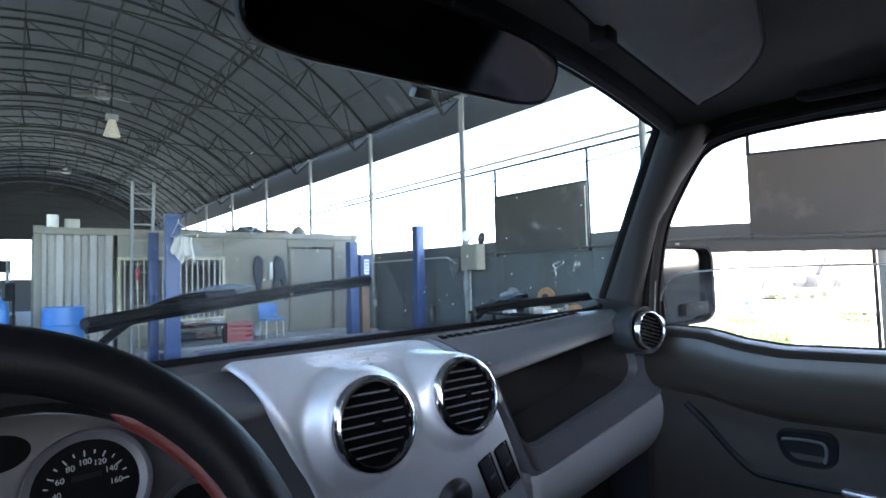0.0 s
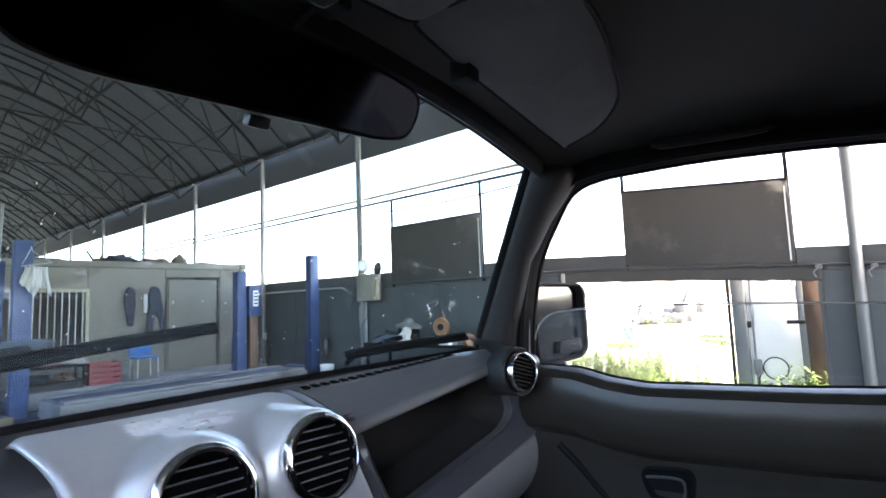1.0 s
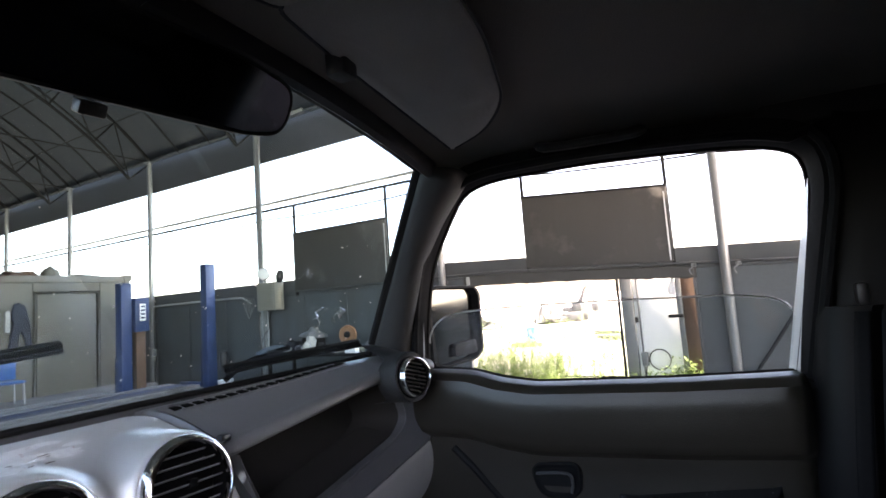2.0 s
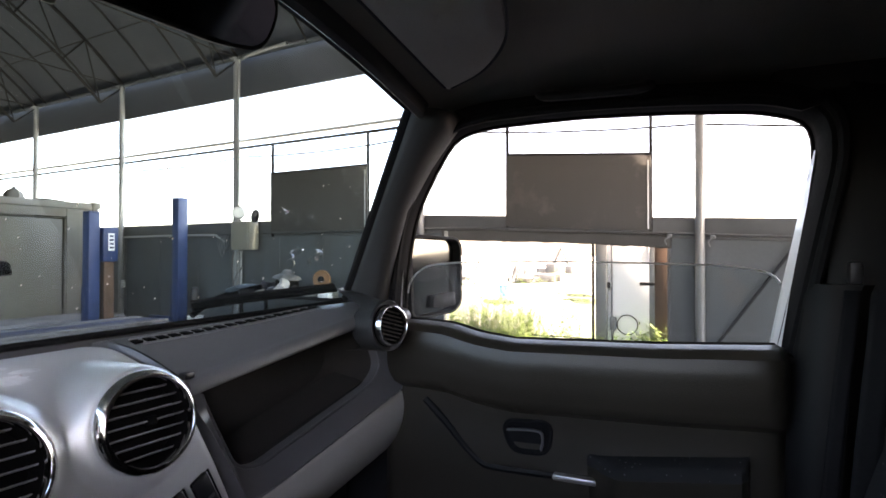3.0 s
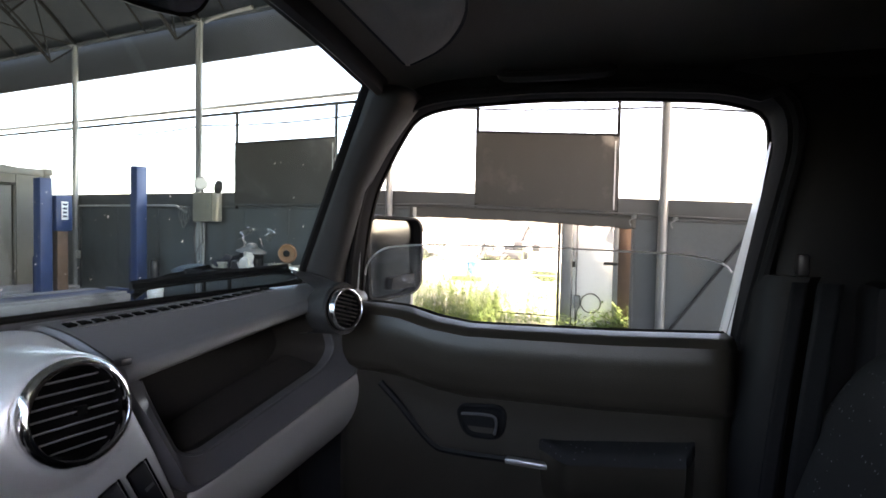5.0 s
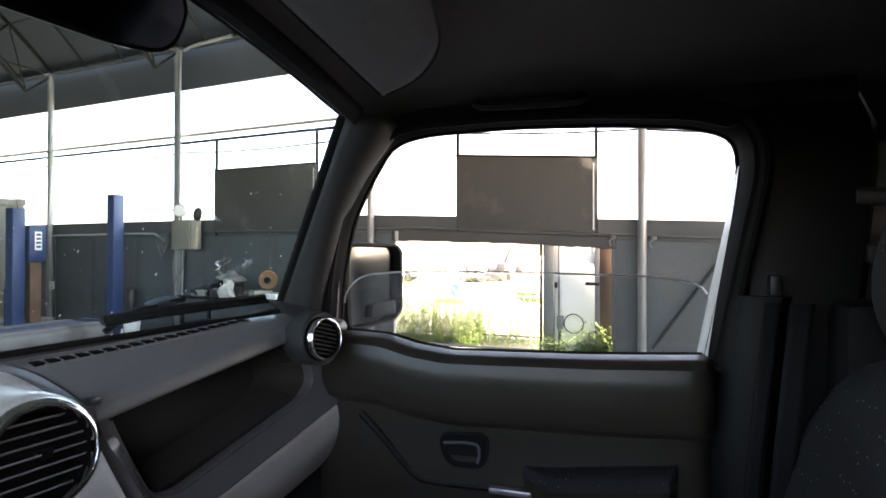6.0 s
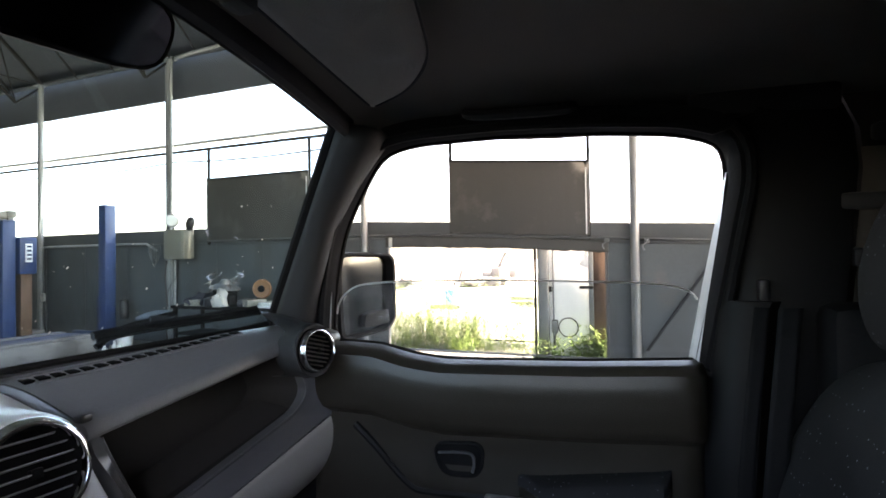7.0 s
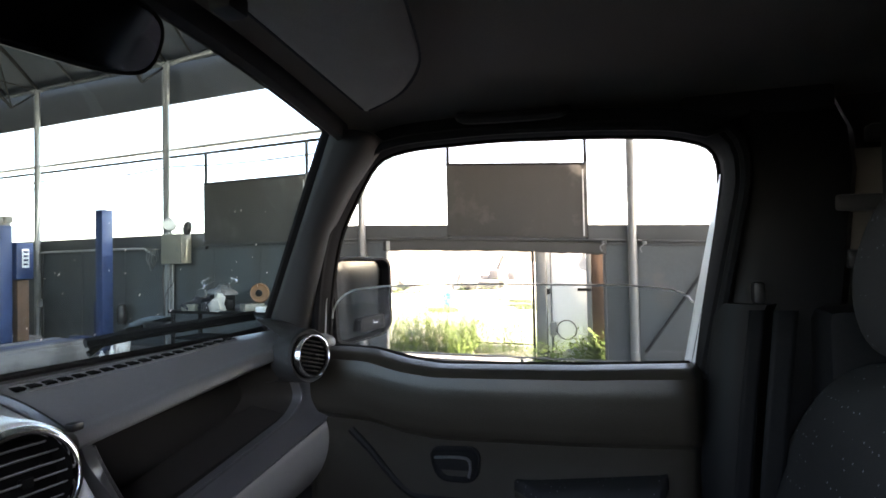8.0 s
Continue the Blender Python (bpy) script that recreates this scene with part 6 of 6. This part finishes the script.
part("tray_ledge", grid(lambda u, v: Vector((lerp(0.62, 0.87, u), face_y(lerp(0.62, 0.87, u)) + lerp(0.012, 0.08, v), lerp(1.133, 1.208, u) + 0.012 * v)), 8, 3), M_TRAY, dash)

# end of the dash by the door, with a pod for the outer vent
part("dash_end", box(0.935, 0.965, 0.502, 0.64, 1.14, 1.325, 0.012, seg=3), M_PILLAR, dash, "rounded dark end of the dashboard")
pod_m = Vector((-0.26, -0.95, 0.12)).normalized().to_track_quat("Z", "Y").to_matrix().to_4x4()
pod_m.translation = Vector((0.848, 0.45, 1.318))
pod = lathe([(0.10, -0.2), (0.088, -0.13), (0.076, -0.085), (0.067, -0.06), (0.064, -0.045), (0.0615, -0.032), (0.06, -0.02), (0.058, -0.006), (0.055, -0.001), (0.046, -0.006)], None, 48)
for v in pod.verts:
    r = math.hypot(v.co.x, v.co.y)
    if v.co.y < 0 and r > 0.056:
        k = lerp(1, 0.056 / r, min(1, -v.co.y / 0.02))
        v.co.x, v.co.y = v.co.x * k, v.co.y * k
    if v.co.x < 0.02 and v.co.z < -0.01:
        left = min(1, (0.02 - v.co.x) / 0.05)
        r = math.hypot(v.co.x, v.co.y)
        k = lerp(1, (0.058 + 0.12 * v.co.z) / r, left) if v.co.z > -0.07 else lerp(1, 0.05 / r, left)
        v.co.x, v.co.y, v.co.z = v.co.x * k, v.co.y * k, lerp(v.co.z, max(v.co.z, -0.07), left)
bmesh.ops.transform(pod, matrix=pod_m @ Matrix.Scale(0.8, 4), verts=pod.verts)
part("vent_pod", pod, M_PILLAR, dash, "dark moulded pod round the side vent")
part("side_kick", box(0.958, 0.985, 0.41, 0.66, 0.6, 1.285, 0.008), M_BLACK, car)


# satin lower band
def band_fn(u, v):
    x = lerp(0.606, 0.985, u)
    top = Vector((x, face_y(x) - 0.018, lerp(1.084, 1.195, u)))
    a = v * math.pi / 2
    return top + Vector((0, -0.014 * math.sin(a * 1.4) + 0.115 * v ** 2.5, -0.165 * v))


thicken(part("lower_band", grid(band_fn, 20, 14), M_BAND, dash, "pale grey satin lower dashboard band"), 0.004, 0.0)
part("glove_box", box(0.62, 0.955, 0.6, 0.74, 0.72, 1.0, 0.02), M_TRIM, dash, "dark glove compartment front")
part("lower_dash", box(-0.23, 0.60, 0.65, 0.80, 0.75, 1.0, 0.02), M_PLASTIC, dash)
part("firewall", box(-0.24, 0.98, 0.80, 0.84, 0.5, 1.275), M_PLASTIC, car)

# ---- silver centre console ----
# rows down the console: share of the way, then depth, height and side of the left and of the right edge
CONSOLE = [(0.0, 0.745, 1.316, 0.158, 0.755, 1.314, 0.510), (0.15, 0.715, 1.322, 0.155, 0.715, 1.312, 0.526), (0.30, 0.68, 1.308, 0.163, 0.66, 1.296, 0.528), (0.42, 0.65, 1.285, 0.172, 0.605, 1.28, 0.524), (0.5, 0.632, 1.26, 0.178, 0.575, 1.258, 0.522), (0.62, 0.62, 1.21, 0.2, 0.562, 1.205, 0.54), (0.74, 0.618, 1.16, 0.228, 0.558, 1.15, 0.564), (0.87, 0.62, 1.08, 0.26, 0.558, 1.07, 0.597), (1.0, 0.63, 0.93, 0.3, 0.565, 0.93, 0.64)]


NV = Vector((-0.12, -0.97, 0.2)).normalized()
VENTS = [Vector((0.296, 0.583, 1.237)), Vector((0.451, 0.560, 1.250))]
VENT_R = [0.057, 0.053]


def smooth_row(k, v):
    """A value of the console's rows, eased between them."""
    t = [c[0] for c in CONSOLE]
    i = max(n for n in range(len(t) - 1) if v >= t[n])
    p = [CONSOLE[min(max(n, 0), len(t) - 1)][k] for n in (i - 1, i, i + 1, i + 2)]
    f = (v - t[i]) / (t[i + 1] - t[i])
    m0, m1 = (p[2] - p[0]) / 2, (p[3] - p[1]) / 2
    return p[1] + f * m0 + f * f * (3 * (p[2] - p[1]) - 2 * m0 - m1) + f ** 3 * (2 * (p[1] - p[2]) + m0 + m1)


def console_fn(u, v):
    yl, zl, xl, yr, zr, xr = [smooth_row(k, v) for k in range(1, 7)]
    e = min(u, 1 - u)
    drop = 0.008 * max(0.0, 1 - e / 0.035) ** 2
    w = min(1.0, max(0.0, (v - 0.25) / 0.3))
    back = 0.016 * max(0.0, 1 - v / 0.03)
    arch_out = 0.012 * math.sin(math.pi * u)
    p = Vector((lerp(xl, xr, u), lerp(yl, yr, u) + drop * lerp(0.2, 1, w) - arch_out * w, lerp(zl, zr, u) - back - drop * lerp(1, 0.2, w)))
    # swells round the two vents
    edge = min(1.0, e / 0.05)
    for c, rad in zip(VENTS, VENT_R):
        d = p - c
        up = -d.dot(NV)
        r = (d + NV * up).length / rad
        k = min(1.0, max(0.0, (1.55 - r) / 0.45))
        p += NV * (up * k * k * (3 - 2 * k) * edge - 0.03 * min(1.0, max(0.0, (1.0 - r) / 0.12)))
    return p


def console_at(x, z):
    """The console's front face at a place, found by its height and side."""
    u, v = 0.5, 0.75
    for _ in range(60):
        p = console_fn(u, v)
        u = min(1, max(0, u + (x - p.x) * 1.5))
        v = min(1, max(0.5, v - (z - p.z) * 0.8))
    return p


console = part("console", grid(console_fn, 100, 120), M_SILVER, car, "silver painted centre console with flaked paint on top")
thicken(console, 0.004, 0.0)
flake = bmesh.new()
rf = random.Random(3)
for i in range(26):
    cu, cv, r = rf.gauss(0.42, 0.1), rf.gauss(0.27, 0.03), rf.uniform(0.6, 1.4)
    ptsf = []
    for k in range(9):
        a = k * math.tau / 9
        q = console_fn(min(0.9, max(0.1, cu + 0.05 * r * rf.uniform(0.5, 1.5) * math.cos(a))), min(0.36, max(0.16, cv + 0.022 * r * rf.uniform(0.4, 1.3) * math.sin(a))))
        ptsf.append(q + Vector((0, 0, 0.0024 + 0.00005 * i)))
    flake.faces.new([flake.verts.new(p) for p in ptsf])
nick = bmesh.new()
for i in range(9):
    q = console_fn(rf.uniform(0.28, 0.56), rf.uniform(0.2, 0.34)) + Vector((0, 0, 0.0042))
    r = rf.uniform(0.0015, 0.004)
    nick.faces.new([nick.verts.new(q + Vector((r * 1.6 * math.cos(a), r * 0.7 * math.sin(a), 0))) for a in [k * math.tau / 7 for k in range(7)]])
tagged(part("paint_nicks", nick, M_RUST, console, "small reddish nicks in the paint", smooth=False), kind="stuff")
tagged(part("flaked_paint", flake, M_FLAKE, console, "rough patch of flaked paint", smooth=False), kind="stuff")


def vent(centre, normal, r, label, slats=7, parent=car, up=Vector((0, 0, 1)), slat_mat=M_PLASTIC):
    """A round air vent: bright ring, dark well, slats and a tab."""
    nrm = Vector(normal).normalized()
    ex = up.cross(nrm).normalized()
    ez = nrm.cross(ex)
    m = Matrix((ex, ez, nrm)).transposed().to_4x4()
    m.translation = Vector(centre)
    d = r / 0.055
    wide = 1.13 if r > 0.045 else 1.06
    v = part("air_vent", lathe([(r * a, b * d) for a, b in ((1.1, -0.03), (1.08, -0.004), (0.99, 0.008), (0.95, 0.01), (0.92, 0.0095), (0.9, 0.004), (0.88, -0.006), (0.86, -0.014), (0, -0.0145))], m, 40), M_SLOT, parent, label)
    part("chrome_ring", lathe([(r * a, b * d) for a, b in ((wide, -0.008), (wide - 0.004, 0.006), (wide - 0.02, 0.012), (lerp(wide, 0.965, 0.5), 0.017), (1.0, 0.019), (0.965, 0.0195), (0.945, 0.018), (0.93, 0.013), (0.92, 0.006))], m, 56), M_CHROME, v, "bright chrome ring")
    for i in range(slats):
        h = (i - (slats - 1) / 2) * r * 1.62 / slats
        w = math.sqrt(max(1e-6, (r * 0.875) ** 2 - h * h))
        sl = box(-w, w, -r * 0.045, r * 0.045, -0.0007, 0.0007)
        bmesh.ops.transform(sl, matrix=m @ Matrix.Translation((0, h, 0.003)) @ Matrix.Rotation(radians(72), 4, "X"), verts=sl.verts)
        part("slat", sl, slat_mat, v)
    tab = box(-r * 0.12, r * 0.12, -r * 0.1, r * 0.1, -0.002, 0.006, 0.002)
    bmesh.ops.transform(tab, matrix=m @ Matrix.Translation((r * 0.12, 0, 0.0)), verts=tab.verts)
    part("tab", tab, M_SLOT, v)
    return v


for c, rad in zip(VENTS, VENT_R):
    vent(c, NV, rad, "round black air vent with a chrome ring")
vent((0.846, 0.45, 1.318), (-0.26, -0.95, 0.12), 0.0345, "small round side air vent with a chrome ring", 8, up=Vector((0.3, 0, 1)), slat_mat=M_TRAY)

for x, z in ((0.505, 1.112), (0.54, 1.124)):
    c = console_at(x, z)
    sw = box(-0.0125, 0.0125, -0.009, 0.009, -0.036, 0.036, 0.004)
    for v in sw.verts:
        v.co.y += 3.0 * v.co.z * v.co.z if v.co.y < 0 else 0
    m = Matrix.Translation(c + Vector((0, -0.004, 0))) @ Matrix.Rotation(radians(-4), 4, "Z") @ Matrix.Rotation(radians(-25), 4, "Y")
    bmesh.ops.transform(sw, matrix=m, verts=sw.verts)
    w = part("rocker_switch", sw, M_BLACK, console, "black rocker switch")
    mark = box(-0.006, 0.006, -0.0105, -0.0092, 0.003, 0.008)
    bmesh.ops.transform(mark, matrix=m, verts=mark.verts)
    part("switch_mark", mark, M_STEEL, w)
    rim_pts = [m @ Vector((x1, -0.004, z1)) for x1, z1 in ((-0.0138, -0.0375), (0.0138, -0.0375), (0.0138, 0.0375), (-0.0138, 0.0375))]
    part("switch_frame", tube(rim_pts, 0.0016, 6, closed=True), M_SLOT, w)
c = console_at(0.437, 1.098)
part("rotary_knob", lathe([(0.03, -0.01), (0.03, 0.004), (0.028, 0.012), (0.022, 0.017), (0.0, 0.019)], Matrix.Translation(c) @ pose(0, 0, 0, 94), 32), M_BLACK, console, "round black knob")
c = console_at(0.36, 1.095)
part("lower_switch", box(c.x - 0.03, c.x + 0.02, c.y - 0.008, c.y + 0.01, 1.07, 1.108, 0.004), M_BLACK, console, "black switch panel")
part("dash_hook", box(0.528, 0.545, 0.583, 0.597, 1.278, 1.288, 0.003), M_BLACK, dash, "small black clip at the dashboard edge")

# ---- instrument cluster ----
def cluster_top(x):
    return 1.318 - 3.2 * max(0.0, abs(x + 0.13) - 0.045) ** 2


clu = part("instrument_panel", grid(lambda u, v: (lambda x: Vector((x, lerp(0.612, 0.575, v), lerp(cluster_top(x), 1.04, v))))(lerp(-0.27, 0.15, u)), 30, 8), M_CLUSTER, car, "grey instrument panel")
thicken(clu, 0.004, 0.0)
part("cluster_hood", tube([(x, 0.575, cluster_top(x) + 0.028) for x in [lerp(-0.29, 0.165, k / 24) for k in range(25)]], 0.02, 10, flat=1.9, up=(0, 0, 1)), M_RUBBER, car, "dark hood over the instruments")


def dial(cx, cy, cz, r, label):
    m = pose(cx, cy, cz, 90 - 16)
    d = part("dial", lathe([(r, 0.0), (r, 0.003), (0, 0.003)], m, 40), M_DIAL, clu, label)
    part("dial_rim", lathe([(r * 1.14, 0.0), (r * 1.13, 0.012), (r * 1.11, 0.015), (r * 1.08, 0.013), (r * 1.06, 0.006), (r * 0.92, 0.004)], m, 40), M_TRAYRIM, clu, "grey rim of the dial")
    return d, m


cdial = (-0.028, 0.590, 1.245)
speed, ms = dial(*cdial, 0.047, "black speedometer dial with white numbers")
for i in range(17):
    a = radians(242 - i * 15)
    big = i % 2 == 0
    mk = box(0.0305 if not big else 0.0285, 0.034, -0.0005, 0.0005, 0.0032, 0.0042)
    bmesh.ops.transform(mk, matrix=ms @ Matrix.Rotation(a, 4, "Z"), verts=mk.verts)
    part("tick", mk, M_MARK, clu)
for k, n in enumerate((0, 20, 40, 60, 80, 100, 120, 140, 160)):
    a = radians(92 - (n - 100) * 1.5)
    cu = bpy.data.curves.new("number", "FONT")
    cu.body, cu.size, cu.align_x, cu.align_y, cu.extrude = str(n), 0.0072, "CENTER", "CENTER", 0.0002
    cu.materials.append(M_MARK)
    ob = new("number", cu)
    ob.parent = clu
    BASE[ob] = BASE[clu]
    ob.matrix_basis = Matrix.Translation(-BASE[clu]) @ ms @ Matrix.Translation((0.0235 * math.cos(a), 0.0235 * math.sin(a), 0.0035))
odo = box(-0.012, 0.012, 0.008, 0.013, 0.0032, 0.0038)
bmesh.ops.transform(odo, matrix=ms, verts=odo.verts)
part("odometer_bar", odo, M_DARKSTEEL, clu)
dial(0.066, 0.583, 1.192, 0.033, "small dark gauge")
part("warning_field", lathe([(0.026, 0.0), (0.026, 0.003), (0, 0.003)], pose(-0.094, 0.606, 1.288, 74) @ Matrix.Diagonal((1, 0.62, 1, 1)), 32), M_DIAL, clu, "small dark warning lamp field")

# ---- steering wheel ----
mw = Matrix.Translation((-0.152, 0.34, 1.214)) @ Matrix.Rotation(radians(-24 + 90), 4, "X")
WR = 0.2
wheel = part("steering_wheel", tube([mw @ Vector((WR * math.cos(a), WR * math.sin(a), 0)) for a in [k * math.tau / 64 for k in range(64)]], 0.0205, 14, closed=True), M_LEATHER, car, "black leather steering wheel with a red inner stripe")
part("red_stripe", tube([mw @ Vector(((WR - 0.0165) * math.cos(a), (WR - 0.0165) * math.sin(a), 0.0)) for a in [radians(14) + k * radians(43) / 30 for k in range(31)]], [0.0075 * min(1.0, 0.3 + 0.2 * min(k, 30 - k)) for k in range(31)], 12), M_RED, wheel, "red leather stripe inside the rim")
part("red_stripe", tube([mw @ Vector(((WR - 0.0165) * math.cos(a), (WR - 0.0165) * math.sin(a), 0.002)) for a in [radians(88) + k * radians(70) / 30 for k in range(31)]], [0.0075 * min(1.0, 0.3 + 0.2 * min(k, 30 - k)) for k in range(31)], 12), M_RED, wheel, "red leather stripe inside the rim")
part("hub", lathe([(0, 0.02), (0.05, 0.018), (0.07, 0.0), (0.06, -0.03), (0, -0.05)], mw, 24), M_BLACK, wheel)
for a in (0, math.pi, -math.pi / 2):
    part("spoke", tube([mw @ Vector((0.05 * math.cos(a), 0.05 * math.sin(a), -0.01)), mw @ Vector((WR * math.cos(a), WR * math.sin(a), 0))], 0.018, 8), M_BLACK, wheel)
part("steering_column", tube([mw @ Vector((0, 0, -0.02)), mw @ Vector((0, 0, -0.28))], 0.045, 12), M_BLACK, wheel)

# ---- rear-view mirror ----
ML, MR = Vector((0.036, 0.392, 1.668)), Vector((0.462, 0.384, 1.69))
mid = (ML + MR) / 2
ex = (MR - ML).normalized()
face = (Vector((0.02, 0.0, 1.46)) - mid)
face = (face - ex * face.dot(ex)).normalized()
ez = face.cross(ex)
mm = Matrix((ex, ez, face)).transposed().to_4x4()
mm.translation = mid
half = (MR - ML).length / 2
outl = fillet([(-half, -0.033), (-half, 0.028), (-half * 0.6, 0.039), (half * 0.6, 0.04), (half, 0.028), (half, -0.03), (half * 0.75, -0.04), (-half * 0.75, -0.044)], [0.03, 0.03, 0.07, 0.07, 0.03, 0.03, 0.07, 0.07], 5)


def mrr(p, d):
    return mm @ Vector((p.x, p.y, d))


rv = part("rear_view_mirror", bands([[mrr(p, 0.002) for p in grown(outl, -0.003)], [mrr(p, 0.003) for p in outl], [mrr(p, -0.004) for p in grown(outl, 0.002)], [mrr(p, -0.02) for p in grown(outl, -0.004)], [mrr(p, -0.03) for p in grown(outl, -0.014)]], cap_first=True, cap_last=True), M_RUBBER, car, "black rear-view mirror on a short stem")
part("mirror_glass", bands([[mrr(p, 0.0025) for p in grown(outl, -0.003)], [mrr(p, 0.0035) for p in grown(outl, -0.0045)]], cap_last=True), M_DARKMIRROR, rv, "dark dimmed mirror glass", smooth=False)
part("stem", tube([mrr(Vector((0.03, 0.01)), -0.028), (0.275, 0.40, 1.74), (0.30, 0.392, 1.772)], 0.01, 8), M_BLACK, rv)
part("stem_foot", box(0.27, 0.33, 0.36, 0.40, 1.762, 1.782, 0.006), M_BLACK, rv)
tabb = box(-0.012, 0.012, -0.058, -0.046, -0.014, -0.002, 0.002)
bmesh.ops.transform(tabb, matrix=mm, verts=tabb.verts)
part("dimming_tab", tabb, M_BLACK, rv)


# ---- wipers, resting on the glass ----
def on_glass(x, z, out=0.016):
    lo, hi = 0.0, 1.0
    for _ in range(30):
        v = (lo + hi) / 2
        p = ws_point((x - AX) / lerp(0.55, 0.48, v), v)
        if p.z < z:
            lo = v
        else:
            hi = v
    return p + Vector((0, out, out * 0.5))


def wiper(blade, arm, label):
    pts = [on_glass(x, z) for x, z in blade]
    path = spline(pts, 6)
    w = part("wiper", tube(path, 0.0075, 6, flat=1.4), M_WIPER, car, label)
    part("wiper_rubber", tube([p + Vector((0, -0.008, -0.006)) for p in path], 0.004, 5), M_RUBBER, w)
    part("wiper_arm", tube(spline([on_glass(x, z, o) for x, z, o in arm], 5), [0.0055] * (5 * (len(arm) - 1)) + [0.005], 6), M_WIPER, w)
    mid_p = path[len(path) // 2] + Vector((0, 0.008, 0.006))
    run = path[-1] - path[0]
    part("wiper_clip", tube([mid_p - run * 0.05, mid_p + run * 0.05], 0.009, 8), M_BLACK, w)
    part("wind_wing", tube([mid_p + run * k + Vector((0, 0.004, 0.008)) for k in (-0.12, -0.06, 0.0, 0.06, 0.12)], [0.002, 0.007, 0.009, 0.007, 0.002], 8, flat=0.35), M_WING, w, "smooth wing on the wiper blade, sky sheen in its colour")


wiper([(-0.016, 1.384), (0.061, 1.392), (0.148, 1.399), (0.255, 1.410), (0.394, 1.422)], [(-0.006, 1.35, 0.012), (0.016, 1.364, 0.022), (0.05, 1.382, 0.03), (0.1, 1.397, 0.034), (0.16, 1.404, 0.026)], "black wiper standing part-way up the windscreen")
wiper([(0.665, 1.352), (0.72, 1.358), (0.8, 1.364), (0.9, 1.372)], [(0.675, 1.335, 0.012), (0.72, 1.352, 0.03), (0.78, 1.372, 0.026)], "black wiper resting low on the windscreen")

# ---- outer body and wheels ----
def hood_fn(u, v):
    x = lerp(AX - 0.60, AX + 0.60, u)
    a = (x - AX) / 0.6
    y = lerp(0.86, 2.02, v)
    return Vector((x, y - 0.1 * a * a * (1 - v), lerp(1.281, 1.12, v ** 1.2) - 0.03 * a ** 4 - 0.1 * max(0, v - 0.93) / 0.07))


thicken(part("hood", grid(hood_fn, 24, 20), M_CARPAINT, car, "white painted bonnet"), 0.01, -1)
part("cowl", grid(lambda u, v: ws_base(lerp(-0.19, 0.93, u)) + Vector((0, 0.02 + 0.09 * v, -0.02 - 0.02 * v)), 24, 3), M_BLACK, car, "black cowl panel under the wipers")
part("nose", box(AX - 0.6, AX + 0.6, 0.9, 2.03, 0.6, 1.06, 0.05, seg=3), M_CARPAINT, car)
part("bumper", box(AX - 0.66, AX + 0.66, 1.98, 2.14, 0.5, 0.72, 0.04, seg=3), M_BLACK, car)
part("roof_skin", grid(lambda u, v: Vector((lerp(AX - 0.6, AX + 0.6, u), lerp(0.42, -1.42, v), 1.845 - 0.08 * abs(2 * u - 1) ** 4 - 0.05 * max(0, 1 - v / 0.05))), 24, 20), M_CARPAINT, car)
part("rear_body", box(AX - 0.66, AX + 0.66, -1.44, -1.37, 0.55, 1.8, 0.03), M_CARPAINT, car)
for s in (1, -1):
    part("rear_side", box(mir(1.025, s) - 0.012, mir(1.025, s) + 0.012, -1.4, -0.27, 0.62, 1.77, 0.01), M_CARPAINT, car)
    part("sill_panel", box(mir(1.0, s) - 0.04, mir(1.0, s) + 0.04, -0.9, 0.7, 0.5, 0.62, 0.02), M_BLACK, car)
    part("fender", box(mir(0.985, s) - 0.06, mir(0.985, s) + 0.06, 0.64, 1.95, 0.72, 1.03, 0.04, seg=3), M_CARPAINT, car)
for s in (1, -1):
    for y in (1.42, -0.83):
        m = pose(mir(0.97, s), y, 0.345, 0, 90)
        w = part("wheel", lathe([(0.2, -0.1), (0.31, -0.1), (0.34, -0.07), (0.345, 0), (0.34, 0.07), (0.31, 0.1), (0.2, 0.1), (0.2, -0.1)], m, 40), M_TYRE, car, "black off-road tyre")
        part("rim", lathe([(0.2, -0.08), (0.19, -0.02), (0.06, 0.0), (0, 0.0)], m, 24), M_STEEL, w)
        part("rim", lathe([(0.2, 0.08), (0.19, 0.02), (0.06, 0.005), (0, 0.005)], m, 24), M_STEEL, w)
part("underbody", box(AX - 0.5, AX + 0.5, -1.3, 1.9, 0.42, 0.5), M_BLACK, car)
